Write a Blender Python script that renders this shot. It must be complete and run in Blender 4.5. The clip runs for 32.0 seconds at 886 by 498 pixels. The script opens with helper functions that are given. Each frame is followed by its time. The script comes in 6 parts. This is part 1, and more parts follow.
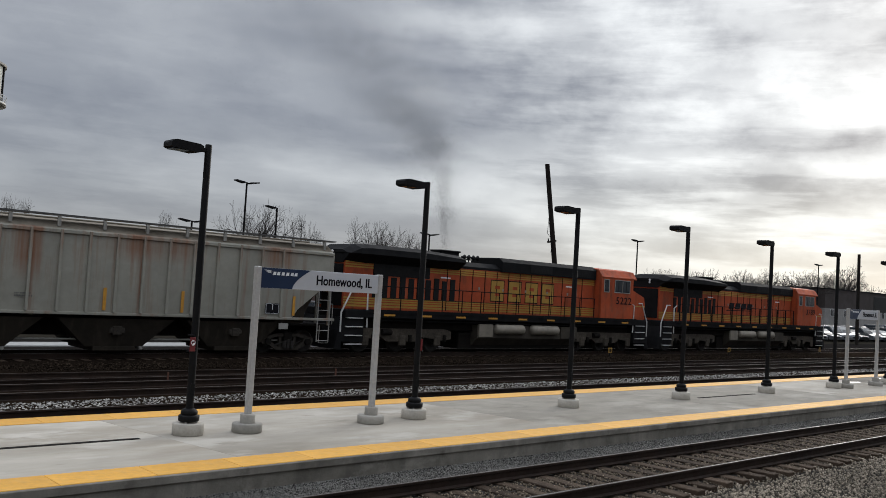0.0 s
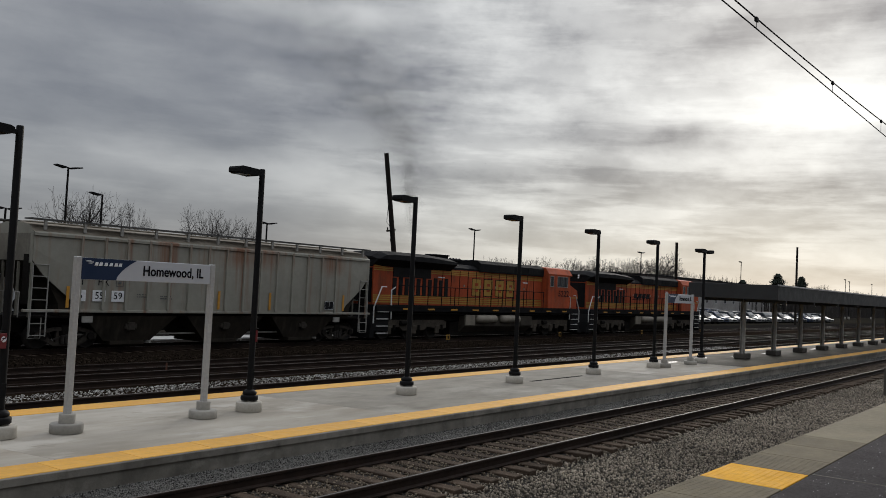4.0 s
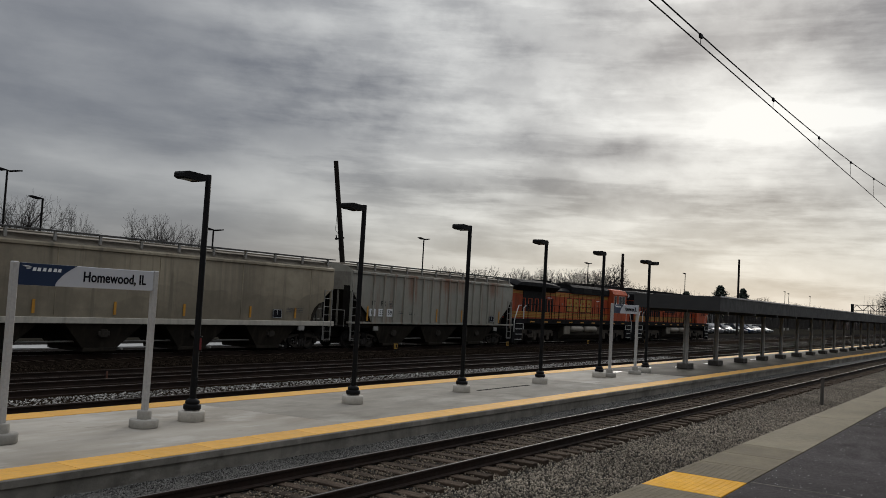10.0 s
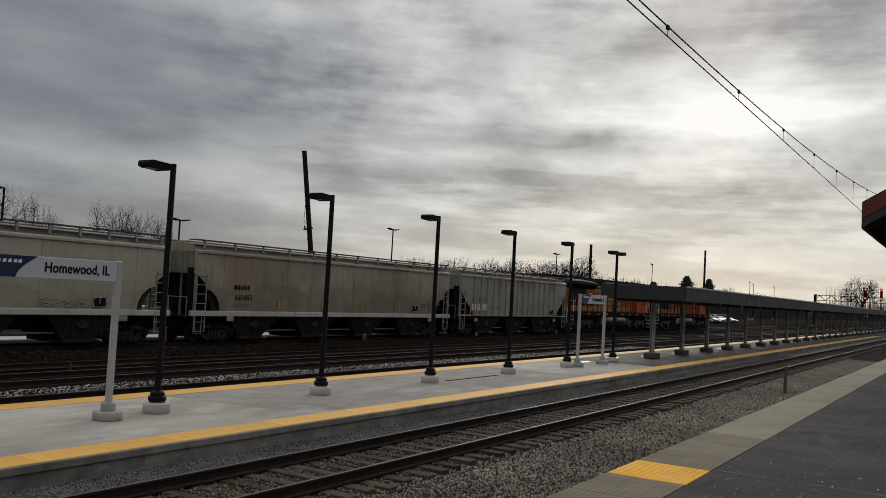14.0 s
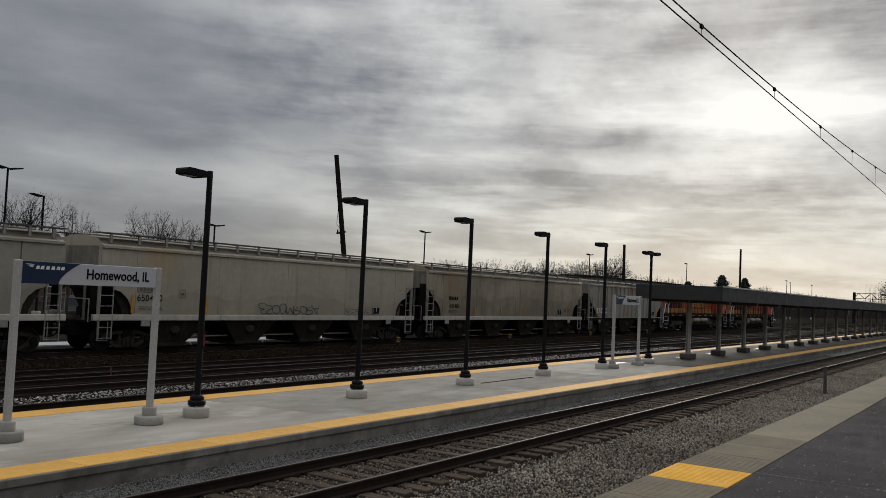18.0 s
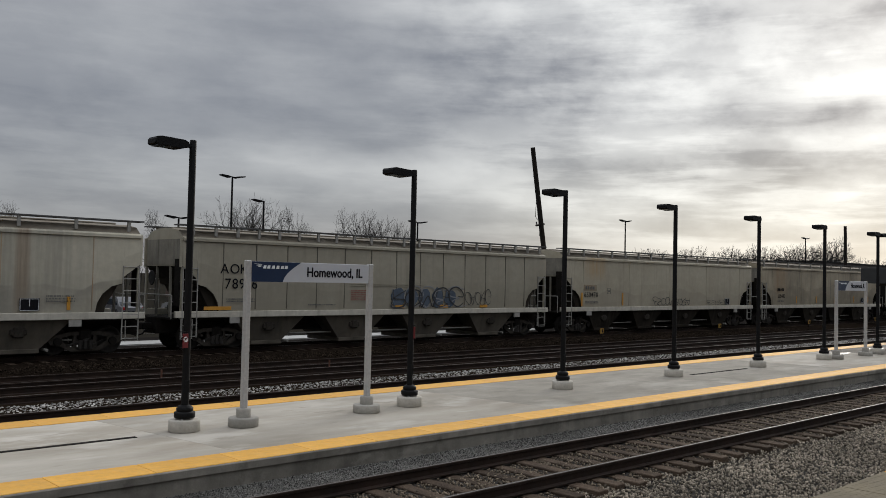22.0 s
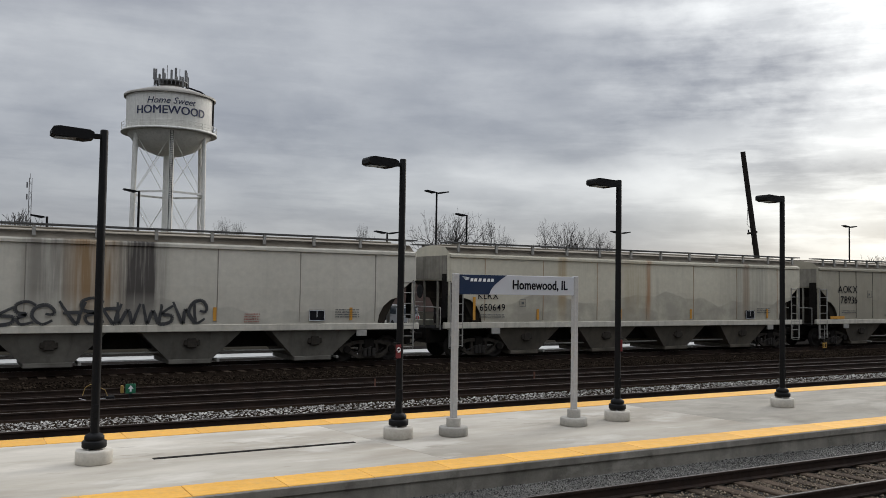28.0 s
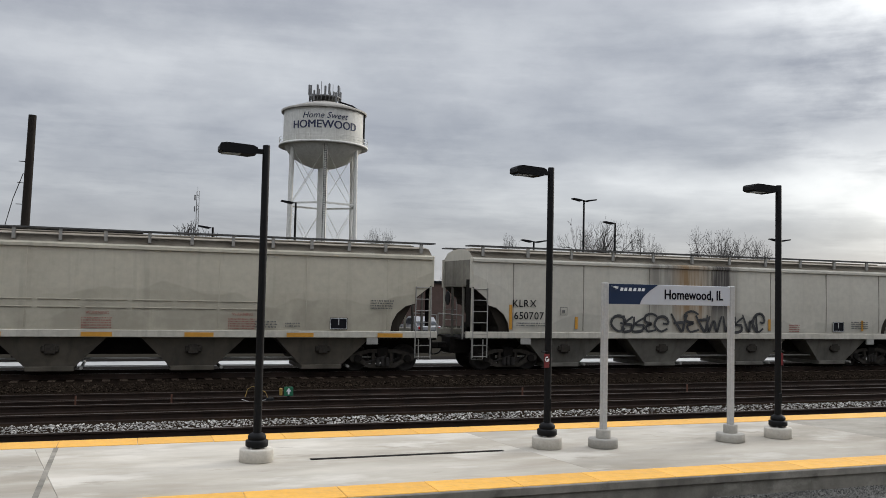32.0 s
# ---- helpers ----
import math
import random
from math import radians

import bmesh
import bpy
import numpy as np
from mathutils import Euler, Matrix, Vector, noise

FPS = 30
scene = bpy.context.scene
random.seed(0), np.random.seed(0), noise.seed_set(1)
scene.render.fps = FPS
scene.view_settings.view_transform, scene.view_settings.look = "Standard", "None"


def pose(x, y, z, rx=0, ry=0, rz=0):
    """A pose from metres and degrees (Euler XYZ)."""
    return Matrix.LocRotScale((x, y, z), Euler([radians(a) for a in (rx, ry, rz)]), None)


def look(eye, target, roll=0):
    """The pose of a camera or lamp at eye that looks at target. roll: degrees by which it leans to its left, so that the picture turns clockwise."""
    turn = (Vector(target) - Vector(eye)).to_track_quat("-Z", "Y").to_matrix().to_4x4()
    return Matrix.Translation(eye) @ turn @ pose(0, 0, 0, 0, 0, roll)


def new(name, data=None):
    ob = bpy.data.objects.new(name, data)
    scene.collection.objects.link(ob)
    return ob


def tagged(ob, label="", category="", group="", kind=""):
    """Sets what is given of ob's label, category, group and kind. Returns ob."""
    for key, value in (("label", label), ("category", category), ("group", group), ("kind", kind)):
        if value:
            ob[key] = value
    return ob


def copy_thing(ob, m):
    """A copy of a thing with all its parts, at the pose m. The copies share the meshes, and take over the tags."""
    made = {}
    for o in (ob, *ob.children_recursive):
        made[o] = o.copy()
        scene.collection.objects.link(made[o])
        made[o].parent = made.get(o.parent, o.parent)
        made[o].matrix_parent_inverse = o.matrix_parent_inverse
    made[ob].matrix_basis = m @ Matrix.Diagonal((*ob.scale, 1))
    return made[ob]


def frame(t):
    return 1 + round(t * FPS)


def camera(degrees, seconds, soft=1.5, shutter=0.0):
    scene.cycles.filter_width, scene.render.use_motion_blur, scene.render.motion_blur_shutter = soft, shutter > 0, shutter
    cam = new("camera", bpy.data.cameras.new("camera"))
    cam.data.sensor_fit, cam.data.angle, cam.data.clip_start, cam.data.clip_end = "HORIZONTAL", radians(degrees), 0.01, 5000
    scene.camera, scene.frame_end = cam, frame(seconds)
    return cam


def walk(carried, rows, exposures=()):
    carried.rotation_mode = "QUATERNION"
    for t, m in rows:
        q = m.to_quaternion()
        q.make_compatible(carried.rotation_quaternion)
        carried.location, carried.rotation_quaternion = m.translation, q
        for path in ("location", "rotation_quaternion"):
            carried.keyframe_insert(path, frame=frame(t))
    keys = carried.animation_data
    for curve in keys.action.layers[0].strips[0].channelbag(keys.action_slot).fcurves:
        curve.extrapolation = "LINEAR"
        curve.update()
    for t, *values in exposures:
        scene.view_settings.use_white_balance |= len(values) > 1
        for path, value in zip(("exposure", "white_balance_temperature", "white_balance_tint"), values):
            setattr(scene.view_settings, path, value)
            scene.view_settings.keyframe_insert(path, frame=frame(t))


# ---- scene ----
cam = camera(54.21, 32.0, .88)
PATH = [
    (0.0, pose(-0.027, 0.004, 2.801, 92.781, -3.398, -42.386)),
    (0.5, pose(-0.011, 0.005, 2.797, 92.766, -3.220, -44.284)),
    (1.0, pose(0.003, 0.007, 2.796, 92.903, -3.138, -45.883)),
    (1.5, pose(0.023, 0.011, 2.797, 93.031, -3.078, -47.352)),
    (2.0, pose(0.039, 0.010, 2.797, 92.966, -3.005, -48.751)),
    (2.5, pose(0.049, 0.014, 2.806, 92.787, -2.907, -50.087)),
    (3.0, pose(0.060, 0.008, 2.812, 92.741, -2.874, -51.185)),
    (3.5, pose(0.052, 0.002, 2.812, 92.712, -2.921, -52.089)),
    (4.0, pose(0.056, 0.004, 2.805, 92.611, -2.763, -52.930)),
    (4.5, pose(0.060, -0.001, 2.806, 92.565, -2.770, -53.854)),
    (6.5, pose(0.077, -0.005, 2.807, 92.582, -3.046, -55.375)),
    (7.0, pose(0.083, -0.005, 2.806, 92.724, -3.035, -55.487)),
    (7.5, pose(0.084, -0.008, 2.802, 92.872, -3.045, -55.721)),
    (8.0, pose(0.086, -0.000, 2.801, 93.032, -3.138, -55.972)),
    (8.5, pose(0.089, -0.001, 2.799, 93.209, -3.146, -56.076)),
    (9.0, pose(0.085, -0.003, 2.799, 93.276, -3.165, -56.116)),
    (9.5, pose(0.075, -0.004, 2.804, 93.279, -3.115, -56.225)),
    (10.0, pose(0.073, -0.005, 2.802, 93.385, -3.192, -56.326)),
    (10.5, pose(0.076, -0.006, 2.806, 93.432, -3.198, -56.469)),
    (11.0, pose(0.082, -0.005, 2.805, 93.412, -3.124, -56.576)),
    (11.5, pose(0.085, -0.008, 2.805, 93.381, -3.213, -56.577)),
    (12.0, pose(0.084, -0.004, 2.801, 93.326, -3.150, -56.573)),
    (12.5, pose(0.087, -0.006, 2.800, 93.290, -3.120, -56.652)),
    (13.0, pose(0.090, 0.002, 2.802, 93.157, -3.068, -56.903)),
    (13.5, pose(0.106, 0.001, 2.794, 92.984, -3.116, -57.468)),
    (14.0, pose(0.114, -0.007, 2.798, 92.882, -3.132, -58.352)),
    (14.5, pose(0.119, -0.002, 2.794, 92.962, -3.174, -59.266)),
    (16.5, pose(0.122, -0.003, 2.802, 92.896, -3.342, -60.733)),
    (17.0, pose(0.112, -0.001, 2.804, 92.862, -3.292, -60.242)),
    (17.5, pose(0.081, 0.002, 2.803, 92.799, -2.945, -58.500)),
    (18.0, pose(0.056, 0.011, 2.815, 92.904, -2.563, -56.210)),
    (18.5, pose(0.047, 0.023, 2.812, 93.007, -2.207, -54.059)),
    (19.0, pose(0.032, 0.030, 2.808, 92.798, -2.074, -51.944)),
    (19.5, pose(0.020, 0.038, 2.816, 92.517, -2.070, -49.942)),
    (20.0, pose(-0.001, 0.025, 2.802, 92.229, -1.850, -48.102)),
    (20.5, pose(-0.015, 0.016, 2.801, 92.056, -1.660, -46.430)),
    (21.0, pose(-0.027, 0.015, 2.802, 92.012, -1.461, -45.086)),
    (21.5, pose(-0.036, 0.008, 2.797, 91.976, -1.294, -44.045)),
    (22.0, pose(-0.045, 0.005, 2.800, 91.950, -1.235, -43.042)),
    (22.5, pose(-0.057, 0.004, 2.801, 92.066, -1.364, -41.909)),
    (23.0, pose(-0.068, -0.007, 2.801, 92.188, -1.460, -40.846)),
    (23.5, pose(-0.080, -0.013, 2.798, 92.214, -1.448, -39.956)),
    (24.0, pose(-0.087, -0.010, 2.797, 92.234, -1.480, -39.114)),
    (24.5, pose(-0.093, -0.011, 2.797, 92.095, -1.432, -38.231)),
    (25.0, pose(-0.096, -0.006, 2.796, 92.003, -1.234, -37.279)),
    (25.5, pose(-0.117, 0.001, 2.796, 91.917, -1.267, -36.381)),
    (27.5, pose(-0.127, 0.004, 2.804, 92.399, -0.852, -31.437)),
    (28.0, pose(-0.133, -0.000, 2.806, 92.486, -0.896, -29.773)),
    (28.5, pose(-0.139, -0.003, 2.807, 92.419, -1.012, -28.305)),
    (29.0, pose(-0.147, -0.008, 2.800, 92.413, -1.058, -26.982)),
    (29.5, pose(-0.151, -0.016, 2.796, 92.495, -1.130, -25.668)),
    (30.0, pose(-0.158, -0.014, 2.801, 92.543, -1.270, -24.563)),
    (30.5, pose(-0.162, -0.023, 2.800, 92.663, -1.312, -23.441)),
    (31.0, pose(-0.174, -0.024, 2.804, 92.815, -1.366, -22.233)),
    (31.5, pose(-0.178, -0.025, 2.802, 92.862, -1.417, -21.182)),
    (32.0, pose(-0.178, -0.019, 2.807, 92.878, -1.267, -20.129)),
]
EXPOSURES = [(t, e, k, 10) for t, e, k in ((0.0, .46, 6250), (1.0, .26, 6300), (2.0, .16, 6350), (4.0, .03, 6400), (7.0, -.05, 6450), (12.0, -.12, 6450), (17.0, -.1, 6450), (19.0, -.05, 6450), (20.0, .03, 6450), (21.0, .2, 6450), (23.0, .4, 6450), (25.0, .52, 6400), (28.0, .72, 6400), (32.0, .92, 6400))]
walk(cam, PATH, EXPOSURES)

# ---- small mesh kit ----
class Kit:
    """Collects faces of one mesh."""
    def __init__(self):
        self.v, self.f, self.s, self.m = [], [], [], []
        self.slot = 0

    def add(self, verts, faces, smooth=False):
        n = len(self.v)
        self.v += [tuple(p) for p in verts]
        for f in faces:
            self.f.append(tuple(n + i for i in f))
            self.s.append(smooth)
            self.m.append(self.slot)
        return self

    def box(self, x0, x1, y0, y1, z0, z1, c=0.0):
        X, Y, Z = (x0, x1), (y0, y1), (z0, z1)
        if c <= 0:
            vs = [(X[i], Y[j], Z[k]) for i in (0, 1) for j in (0, 1) for k in (0, 1)]
            return self.add(vs, [(0, 1, 3, 2), (4, 6, 7, 5), (0, 4, 5, 1), (2, 3, 7, 6), (0, 2, 6, 4), (1, 5, 7, 3)])
        c = min(c, (x1 - x0) * .49, (y1 - y0) * .49, (z1 - z0) * .49)
        vs, idx = [], {}
        for i in (0, 1):
            for j in (0, 1):
                for k in (0, 1):
                    s = (1 - 2 * i, 1 - 2 * j, 1 - 2 * k)
                    p = (X[i], Y[j], Z[k])
                    for a in range(3):
                        q = [p[b] + (s[b] * c if b != a else 0) for b in range(3)]
                        idx[i, j, k, a] = len(vs)
                        vs.append(q)
        fs = []
        for a in range(3):
            b, d = (a + 1) % 3, (a + 2) % 3
            for e in (0, 1):
                quad = []
                for u, w in ((0, 0), (1, 0), (1, 1), (0, 1)):
                    k = [0, 0, 0]
                    k[a], k[b], k[d] = e, u, w
                    quad.append(idx[(*k, a)])
                fs.append(tuple(quad if e else quad[::-1]))
            for u in (0, 1):
                for w in (0, 1):
                    k0, k1 = [0, 0, 0], [0, 0, 0]
                    k0[a], k1[a] = 0, 1
                    k0[b] = k1[b] = u
                    k0[d] = k1[d] = w
                    q = [idx[(*k0, b)], idx[(*k1, b)], idx[(*k1, d)], idx[(*k0, d)]]
                    fs.append(tuple(q if u == w else q[::-1]))
        for i in (0, 1):
            for j in (0, 1):
                for k in (0, 1):
                    q = [idx[i, j, k, a] for a in range(3)]
                    fs.append(tuple(q if (i + j + k) % 2 else q[::-1]))
        return self.add(vs, fs)

    def beam(self, p, q, w, h=None, up=(0, 0, 1)):
        """A square bar from p to q."""
        h = h or w
        p, q = Vector(p), Vector(q)
        d = (q - p).normalized()
        u = Vector(up)
        if abs(d.dot(u)) > .98:
            u = Vector((1, 0, 0))
        r = d.cross(u).normalized() * w / 2
        t = r.cross(d).normalized() * h / 2
        vs = [p - r - t, p + r - t, p + r + t, p - r + t, q - r - t, q + r - t, q + r + t, q - r + t]
        return self.add(vs, [(3, 2, 1, 0), (4, 5, 6, 7), (0, 1, 5, 4), (1, 2, 6, 5), (2, 3, 7, 6), (3, 0, 4, 7)])

    def rod(self, pts, r, n=8, taper=None, cap=True):
        """A round bar through points."""
        pts = [Vector(p) for p in pts]
        m = len(pts)
        rs = [r if taper is None else r + (taper - r) * i / (m - 1) for i in range(m)]
        vs, last = [], None
        for i, p in enumerate(pts):
            d = (pts[min(i + 1, m - 1)] - pts[max(i - 1, 0)]).normalized()
            if last is None:
                a = d.orthogonal().normalized()
            else:
                a = (last - d * last.dot(d)).normalized()
            last = a
            b = d.cross(a)
            vs += [p + (a * math.cos(2 * math.pi * k / n) + b * math.sin(2 * math.pi * k / n)) * rs[i] for k in range(n)]
        fs = [(i * n + k, i * n + (k + 1) % n, (i + 1) * n + (k + 1) % n, (i + 1) * n + k) for i in range(m - 1) for k in range(n)]
        self.add(vs, fs, n > 4)
        if cap:
            self.add(vs[:n], [tuple(range(n))[::-1]])
            self.add(vs[-n:], [tuple(range(n))])
        return self

    def lathe(self, prof, n=24, cx=0, cy=0, cz=0, axis="z"):
        """A turned shape from (radius, height) pairs."""
        vs = []
        for r, h in prof:
            for k in range(n):
                a = 2 * math.pi * k / n
                u, w = r * math.cos(a), r * math.sin(a)
                vs.append((cx + u, cy + w, cz + h) if axis == "z" else (cx + w, cy + h, cz + u) if axis == "y" else (cx + h, cy + u, cz + w))
        fs = [(i * n + k, i * n + (k + 1) % n, (i + 1) * n + (k + 1) % n, (i + 1) * n + k) for i in range(len(prof) - 1) for k in range(n)]
        self.add(vs, fs, True)
        if prof[0][0] > 1e-4:
            self.add(vs[:n], [tuple(range(n))[::-1]])
        if prof[-1][0] > 1e-4:
            self.add(vs[-n:], [tuple(range(n))])
        return self

    def prism(self, poly, y0, y1, axis="y"):
        """A polygon of (x, z) pushed from y0 to y1; axis x: (y, z); axis z: (x, y)."""
        def at(p, t):
            return (p[0], t, p[1]) if axis == "y" else (t, p[0], p[1]) if axis == "x" else (p[0], p[1], t)
        n = len(poly)
        vs = [at(p, y0) for p in poly] + [at(p, y1) for p in poly]
        fs = [tuple(range(n)), tuple(range(n, 2 * n))[::-1]] + [(i, n + i, n + (i + 1) % n, (i + 1) % n) for i in range(n)]
        return self.add(vs, fs)

    def loft(self, rings, close=True):
        """Skins equal rings of points."""
        n = len(rings[0])
        vs = [p for r in rings for p in r]
        fs = [(i * n + k, i * n + (k + 1) % n, (i + 1) * n + (k + 1) % n, (i + 1) * n + k) for i in range(len(rings) - 1) for k in range(n)]
        self.add(vs, fs)
        if close:
            self.add(rings[0], [tuple(range(n))[::-1]])
            self.add(rings[-1], [tuple(range(n))])
        return self

    def mesh(self, name, mats):
        me = bpy.data.meshes.new(name)
        me.from_pydata(self.v, [], self.f)
        for m in mats if isinstance(mats, (list, tuple)) else [mats]:
            me.materials.append(m)
        me.polygons.foreach_set("use_smooth", self.s)
        me.polygons.foreach_set("material_index", self.m)
        bm = bmesh.new()
        bm.from_mesh(me)
        bmesh.ops.recalc_face_normals(bm, faces=bm.faces[:])
        bm.to_mesh(me)
        bm.free()
        return me


def thing(name, at, label, category, group="", kind=""):
    """An Empty at a thing's base."""
    ob = new(name)
    ob.empty_display_size = .2
    ob.matrix_basis = at
    return tagged(ob, label, category, group, kind)


def part(name, kit, material, parent=None, label="", at=None, kind=""):
    """One mesh object, under a thing or a part."""
    me = kit.mesh(name, material) if isinstance(kit, Kit) else kit
    ob = new(name, me)
    if parent is not None:
        ob.parent = parent
    if at is not None:
        ob.matrix_basis = at
    return tagged(ob, label, "", "", kind)


GLYPHS = {}


def lettering(text, size, material, bold=0.0, slant=0.0, depth=0.006):
    """A flat mesh of letters in the built-in font: it reads along x, upright in z, and faces -y."""
    key = (text, size, material.name, bold, slant)
    if key in GLYPHS:
        return GLYPHS[key]
    cu = bpy.data.curves.new("letters", "FONT")
    cu.body, cu.size, cu.align_x, cu.align_y = text, size, "CENTER", "CENTER"
    cu.extrude, cu.offset, cu.shear = depth / 2, bold, slant
    cu.resolution_u = 3
    ob = bpy.data.objects.new("letters", cu)
    scene.collection.objects.link(ob)
    bpy.context.view_layer.update()
    me = bpy.data.meshes.new_from_object(ob.evaluated_get(bpy.context.evaluated_depsgraph_get()))
    bpy.data.objects.remove(ob)
    me.transform(Matrix.Rotation(radians(90), 4, "X"))
    me.materials.clear()
    me.materials.append(material)
    GLYPHS[key] = me
    return me


# ---- materials ----
def wire(tree, a, b):
    tree.links.new(a, b)


def surface(name, base, other=None, rough=.7, metal=0.0, grain=8.0, stain=.6, mixing=.5, bump=.15, bumpscale=40.0, streak=None, tint=0.0, island=0.0, spec=.5, fine=.12, warp=None, spills=(), dust=None, blots=()):
    """A painted, cast or worn surface: two tones that mingle at a coarse and a fine scale, with fine relief.
    streak: (tone, amount) of runs down a wall. tint: how far single pieces differ."""
    m = bpy.data.materials.new(name)
    m.use_nodes = True
    t = m.node_tree
    b = t.nodes["Principled BSDF"]
    b.inputs["Roughness"].default_value, b.inputs["Metallic"].default_value = rough, metal
    b.inputs["Specular IOR Level"].default_value = spec
    other = other or tuple(c * .7 for c in base)
    co = t.nodes.new("ShaderNodeTexCoord")
    where = co.outputs["Object"]
    if warp:
        mp = t.nodes.new("ShaderNodeMapping")
        mp.inputs["Scale"].default_value = warp
        wire(t, where, mp.inputs[0])
        where = mp.outputs[0]

    def cloud(scale, detail=6.0, at=where):
        n = t.nodes.new("ShaderNodeTexNoise")
        n.inputs["Scale"].default_value, n.inputs["Detail"].default_value, n.inputs["Roughness"].default_value = scale, detail, .6
        wire(t, at, n.inputs["Vector"])
        return n.outputs["Fac"]

    def ranged(fac, lo, hi, a=0.0, z=1.0):
        r = t.nodes.new("ShaderNodeMapRange")
        for i, v in enumerate((lo, hi, a, z)):
            r.inputs[i + 1].default_value = v
        wire(t, fac, r.inputs[0])
        return r.outputs[0]

    def blend(fac, a, c, how="MIX"):
        n = t.nodes.new("ShaderNodeMix")
        n.data_type, n.blend_type = "RGBA", how
        for sock, v in ((n.inputs[0], fac), (n.inputs[6], a), (n.inputs[7], c)):
            if isinstance(v, bpy.types.NodeSocket):
                wire(t, v, sock)
            else:
                sock.default_value = v if isinstance(v, float) else (*v, 1)
        return n.outputs[2]

    col = blend(ranged(cloud(stain), .5 - mixing * .35, .5 + mixing * .35 + .05), base, other)
    g = ranged(cloud(grain, 8), .3, .7, 1 - fine, 1 + fine)
    gc = t.nodes.new("ShaderNodeCombineColor")
    for i in range(3):
        wire(t, g, gc.inputs[i])
    col = blend(1.0, col, gc.outputs[0], "MULTIPLY")
    if streak:
        mp = t.nodes.new("ShaderNodeMapping")
        mp.inputs["Scale"].default_value = (2.2, 2.2, .12)
        wire(t, co.outputs["Object"], mp.inputs[0])
        runs = ranged(cloud(1.6, 7, mp.outputs[0]), .52, .72, 0, streak[1])
        col = blend(runs, col, streak[0])
    if dust:
        # settled dust with a wavy upper edge: (height, swing, tone, amount)
        cut = t.nodes.new("ShaderNodeSeparateXYZ")
        wire(t, co.outputs["Object"], cut.inputs[0])
        for lift, share in ((0.0, 1.0), (-.55, .7)):
            mp = t.nodes.new("ShaderNodeMapping")
            mp.inputs["Scale"].default_value = (1, 0, 0)
            mp.inputs["Location"].default_value = (lift * 9, 3, 1)
            wire(t, co.outputs["Object"], mp.inputs[0])
            edge = t.nodes.new("ShaderNodeMath")
            edge.operation = "SUBTRACT"
            wire(t, ranged(cloud(.33, 2.5, mp.outputs[0]), .25, .75, dust[0] + lift - dust[1], dust[0] + lift + dust[1]), edge.inputs[0])
            wire(t, cut.outputs[2], edge.inputs[1])
            f = ranged(edge.outputs[0], 0, .06, 0, dust[3] * share)
            n = t.nodes.new("ShaderNodeMath")
            n.operation = "MULTIPLY"
            wire(t, f, n.inputs[0])
            wire(t, ranged(cloud(1.1), .35, .6, .25, 1), n.inputs[1])
            col = blend(n.outputs[0], col, dust[2])
    for x0, x1, z0, z1, tone, amount in spills:
        cut = t.nodes.new("ShaderNodeSeparateXYZ")
        wire(t, co.outputs["Object"], cut.inputs[0])
        mp = t.nodes.new("ShaderNodeMapping")
        mp.inputs["Scale"].default_value = (2.6, .3, .12)
        wire(t, co.outputs["Object"], mp.inputs[0])
        f = ranged(cloud(1.5, 7, mp.outputs[0]), .3, .58, 0, amount)
        soft = (x1 - x0) * .3
        for sock, lo, hi in ((0, x0, x0 + soft), (0, x1, x1 - soft), (2, z0 - .3, z0 + (z1 - z0) * .35)):
            n = t.nodes.new("ShaderNodeMath")
            n.operation = "MULTIPLY"
            wire(t, f, n.inputs[0])
            wire(t, ranged(cut.outputs[sock], lo, hi), n.inputs[1])
            f = n.outputs[0]
        col = blend(f, col, tone)
    for tone, scale, lo, hi, amount, stretch in blots:
        mp = t.nodes.new("ShaderNodeMapping")
        mp.inputs["Scale"].default_value = stretch
        mp.inputs["Location"].default_value = (scale * 3, scale * 7, 0)
        wire(t, co.outputs["Object"], mp.inputs[0])
        col = blend(ranged(cloud(scale, 7, mp.outputs[0]), lo, hi, 0, amount), col, tone)
    for amount, node, sock in ((tint, "ShaderNodeObjectInfo", "Random"), (island, "ShaderNodeNewGeometry", "Random Per Island")):
        if amount:
            o = t.nodes.new(node)
            h = t.nodes.new("ShaderNodeHueSaturation")
            wire(t, ranged(o.outputs[sock], 0, 1, 1 - amount, 1 + amount), h.inputs["Value"])
            wire(t, col, h.inputs["Color"])
            col = h.outputs[0]
    wire(t, col, b.inputs["Base Color"])
    wire(t, ranged(cloud(grain * .5), .3, .7, max(rough - .12, .05), min(rough + .12, 1)), b.inputs["Roughness"])
    if bump:
        bp = t.nodes.new("ShaderNodeBump")
        bp.inputs["Strength"].default_value, bp.inputs["Distance"].default_value = bump, .02
        wire(t, cloud(bumpscale, 4), bp.inputs["Height"])
        wire(t, bp.outputs[0], b.inputs["Normal"])
    return m


def glowing(name, colour, power):
    m = bpy.data.materials.new(name)
    m.use_nodes = True
    b = m.node_tree.nodes["Principled BSDF"]
    b.inputs["Base Color"].default_value = (*colour, 1)
    b.inputs["Emission Color"].default_value = (*colour, 1)
    b.inputs["Emission Strength"].default_value = power
    return m


def glass(name, tone=(.02, .025, .03)):
    m = bpy.data.materials.new(name)
    m.use_nodes = True
    b = m.node_tree.nodes["Principled BSDF"]
    b.inputs["Base Color"].default_value = (*tone, 1)
    b.inputs["Roughness"].default_value = .06
    b.inputs["Specular IOR Level"].default_value = .25
    return m


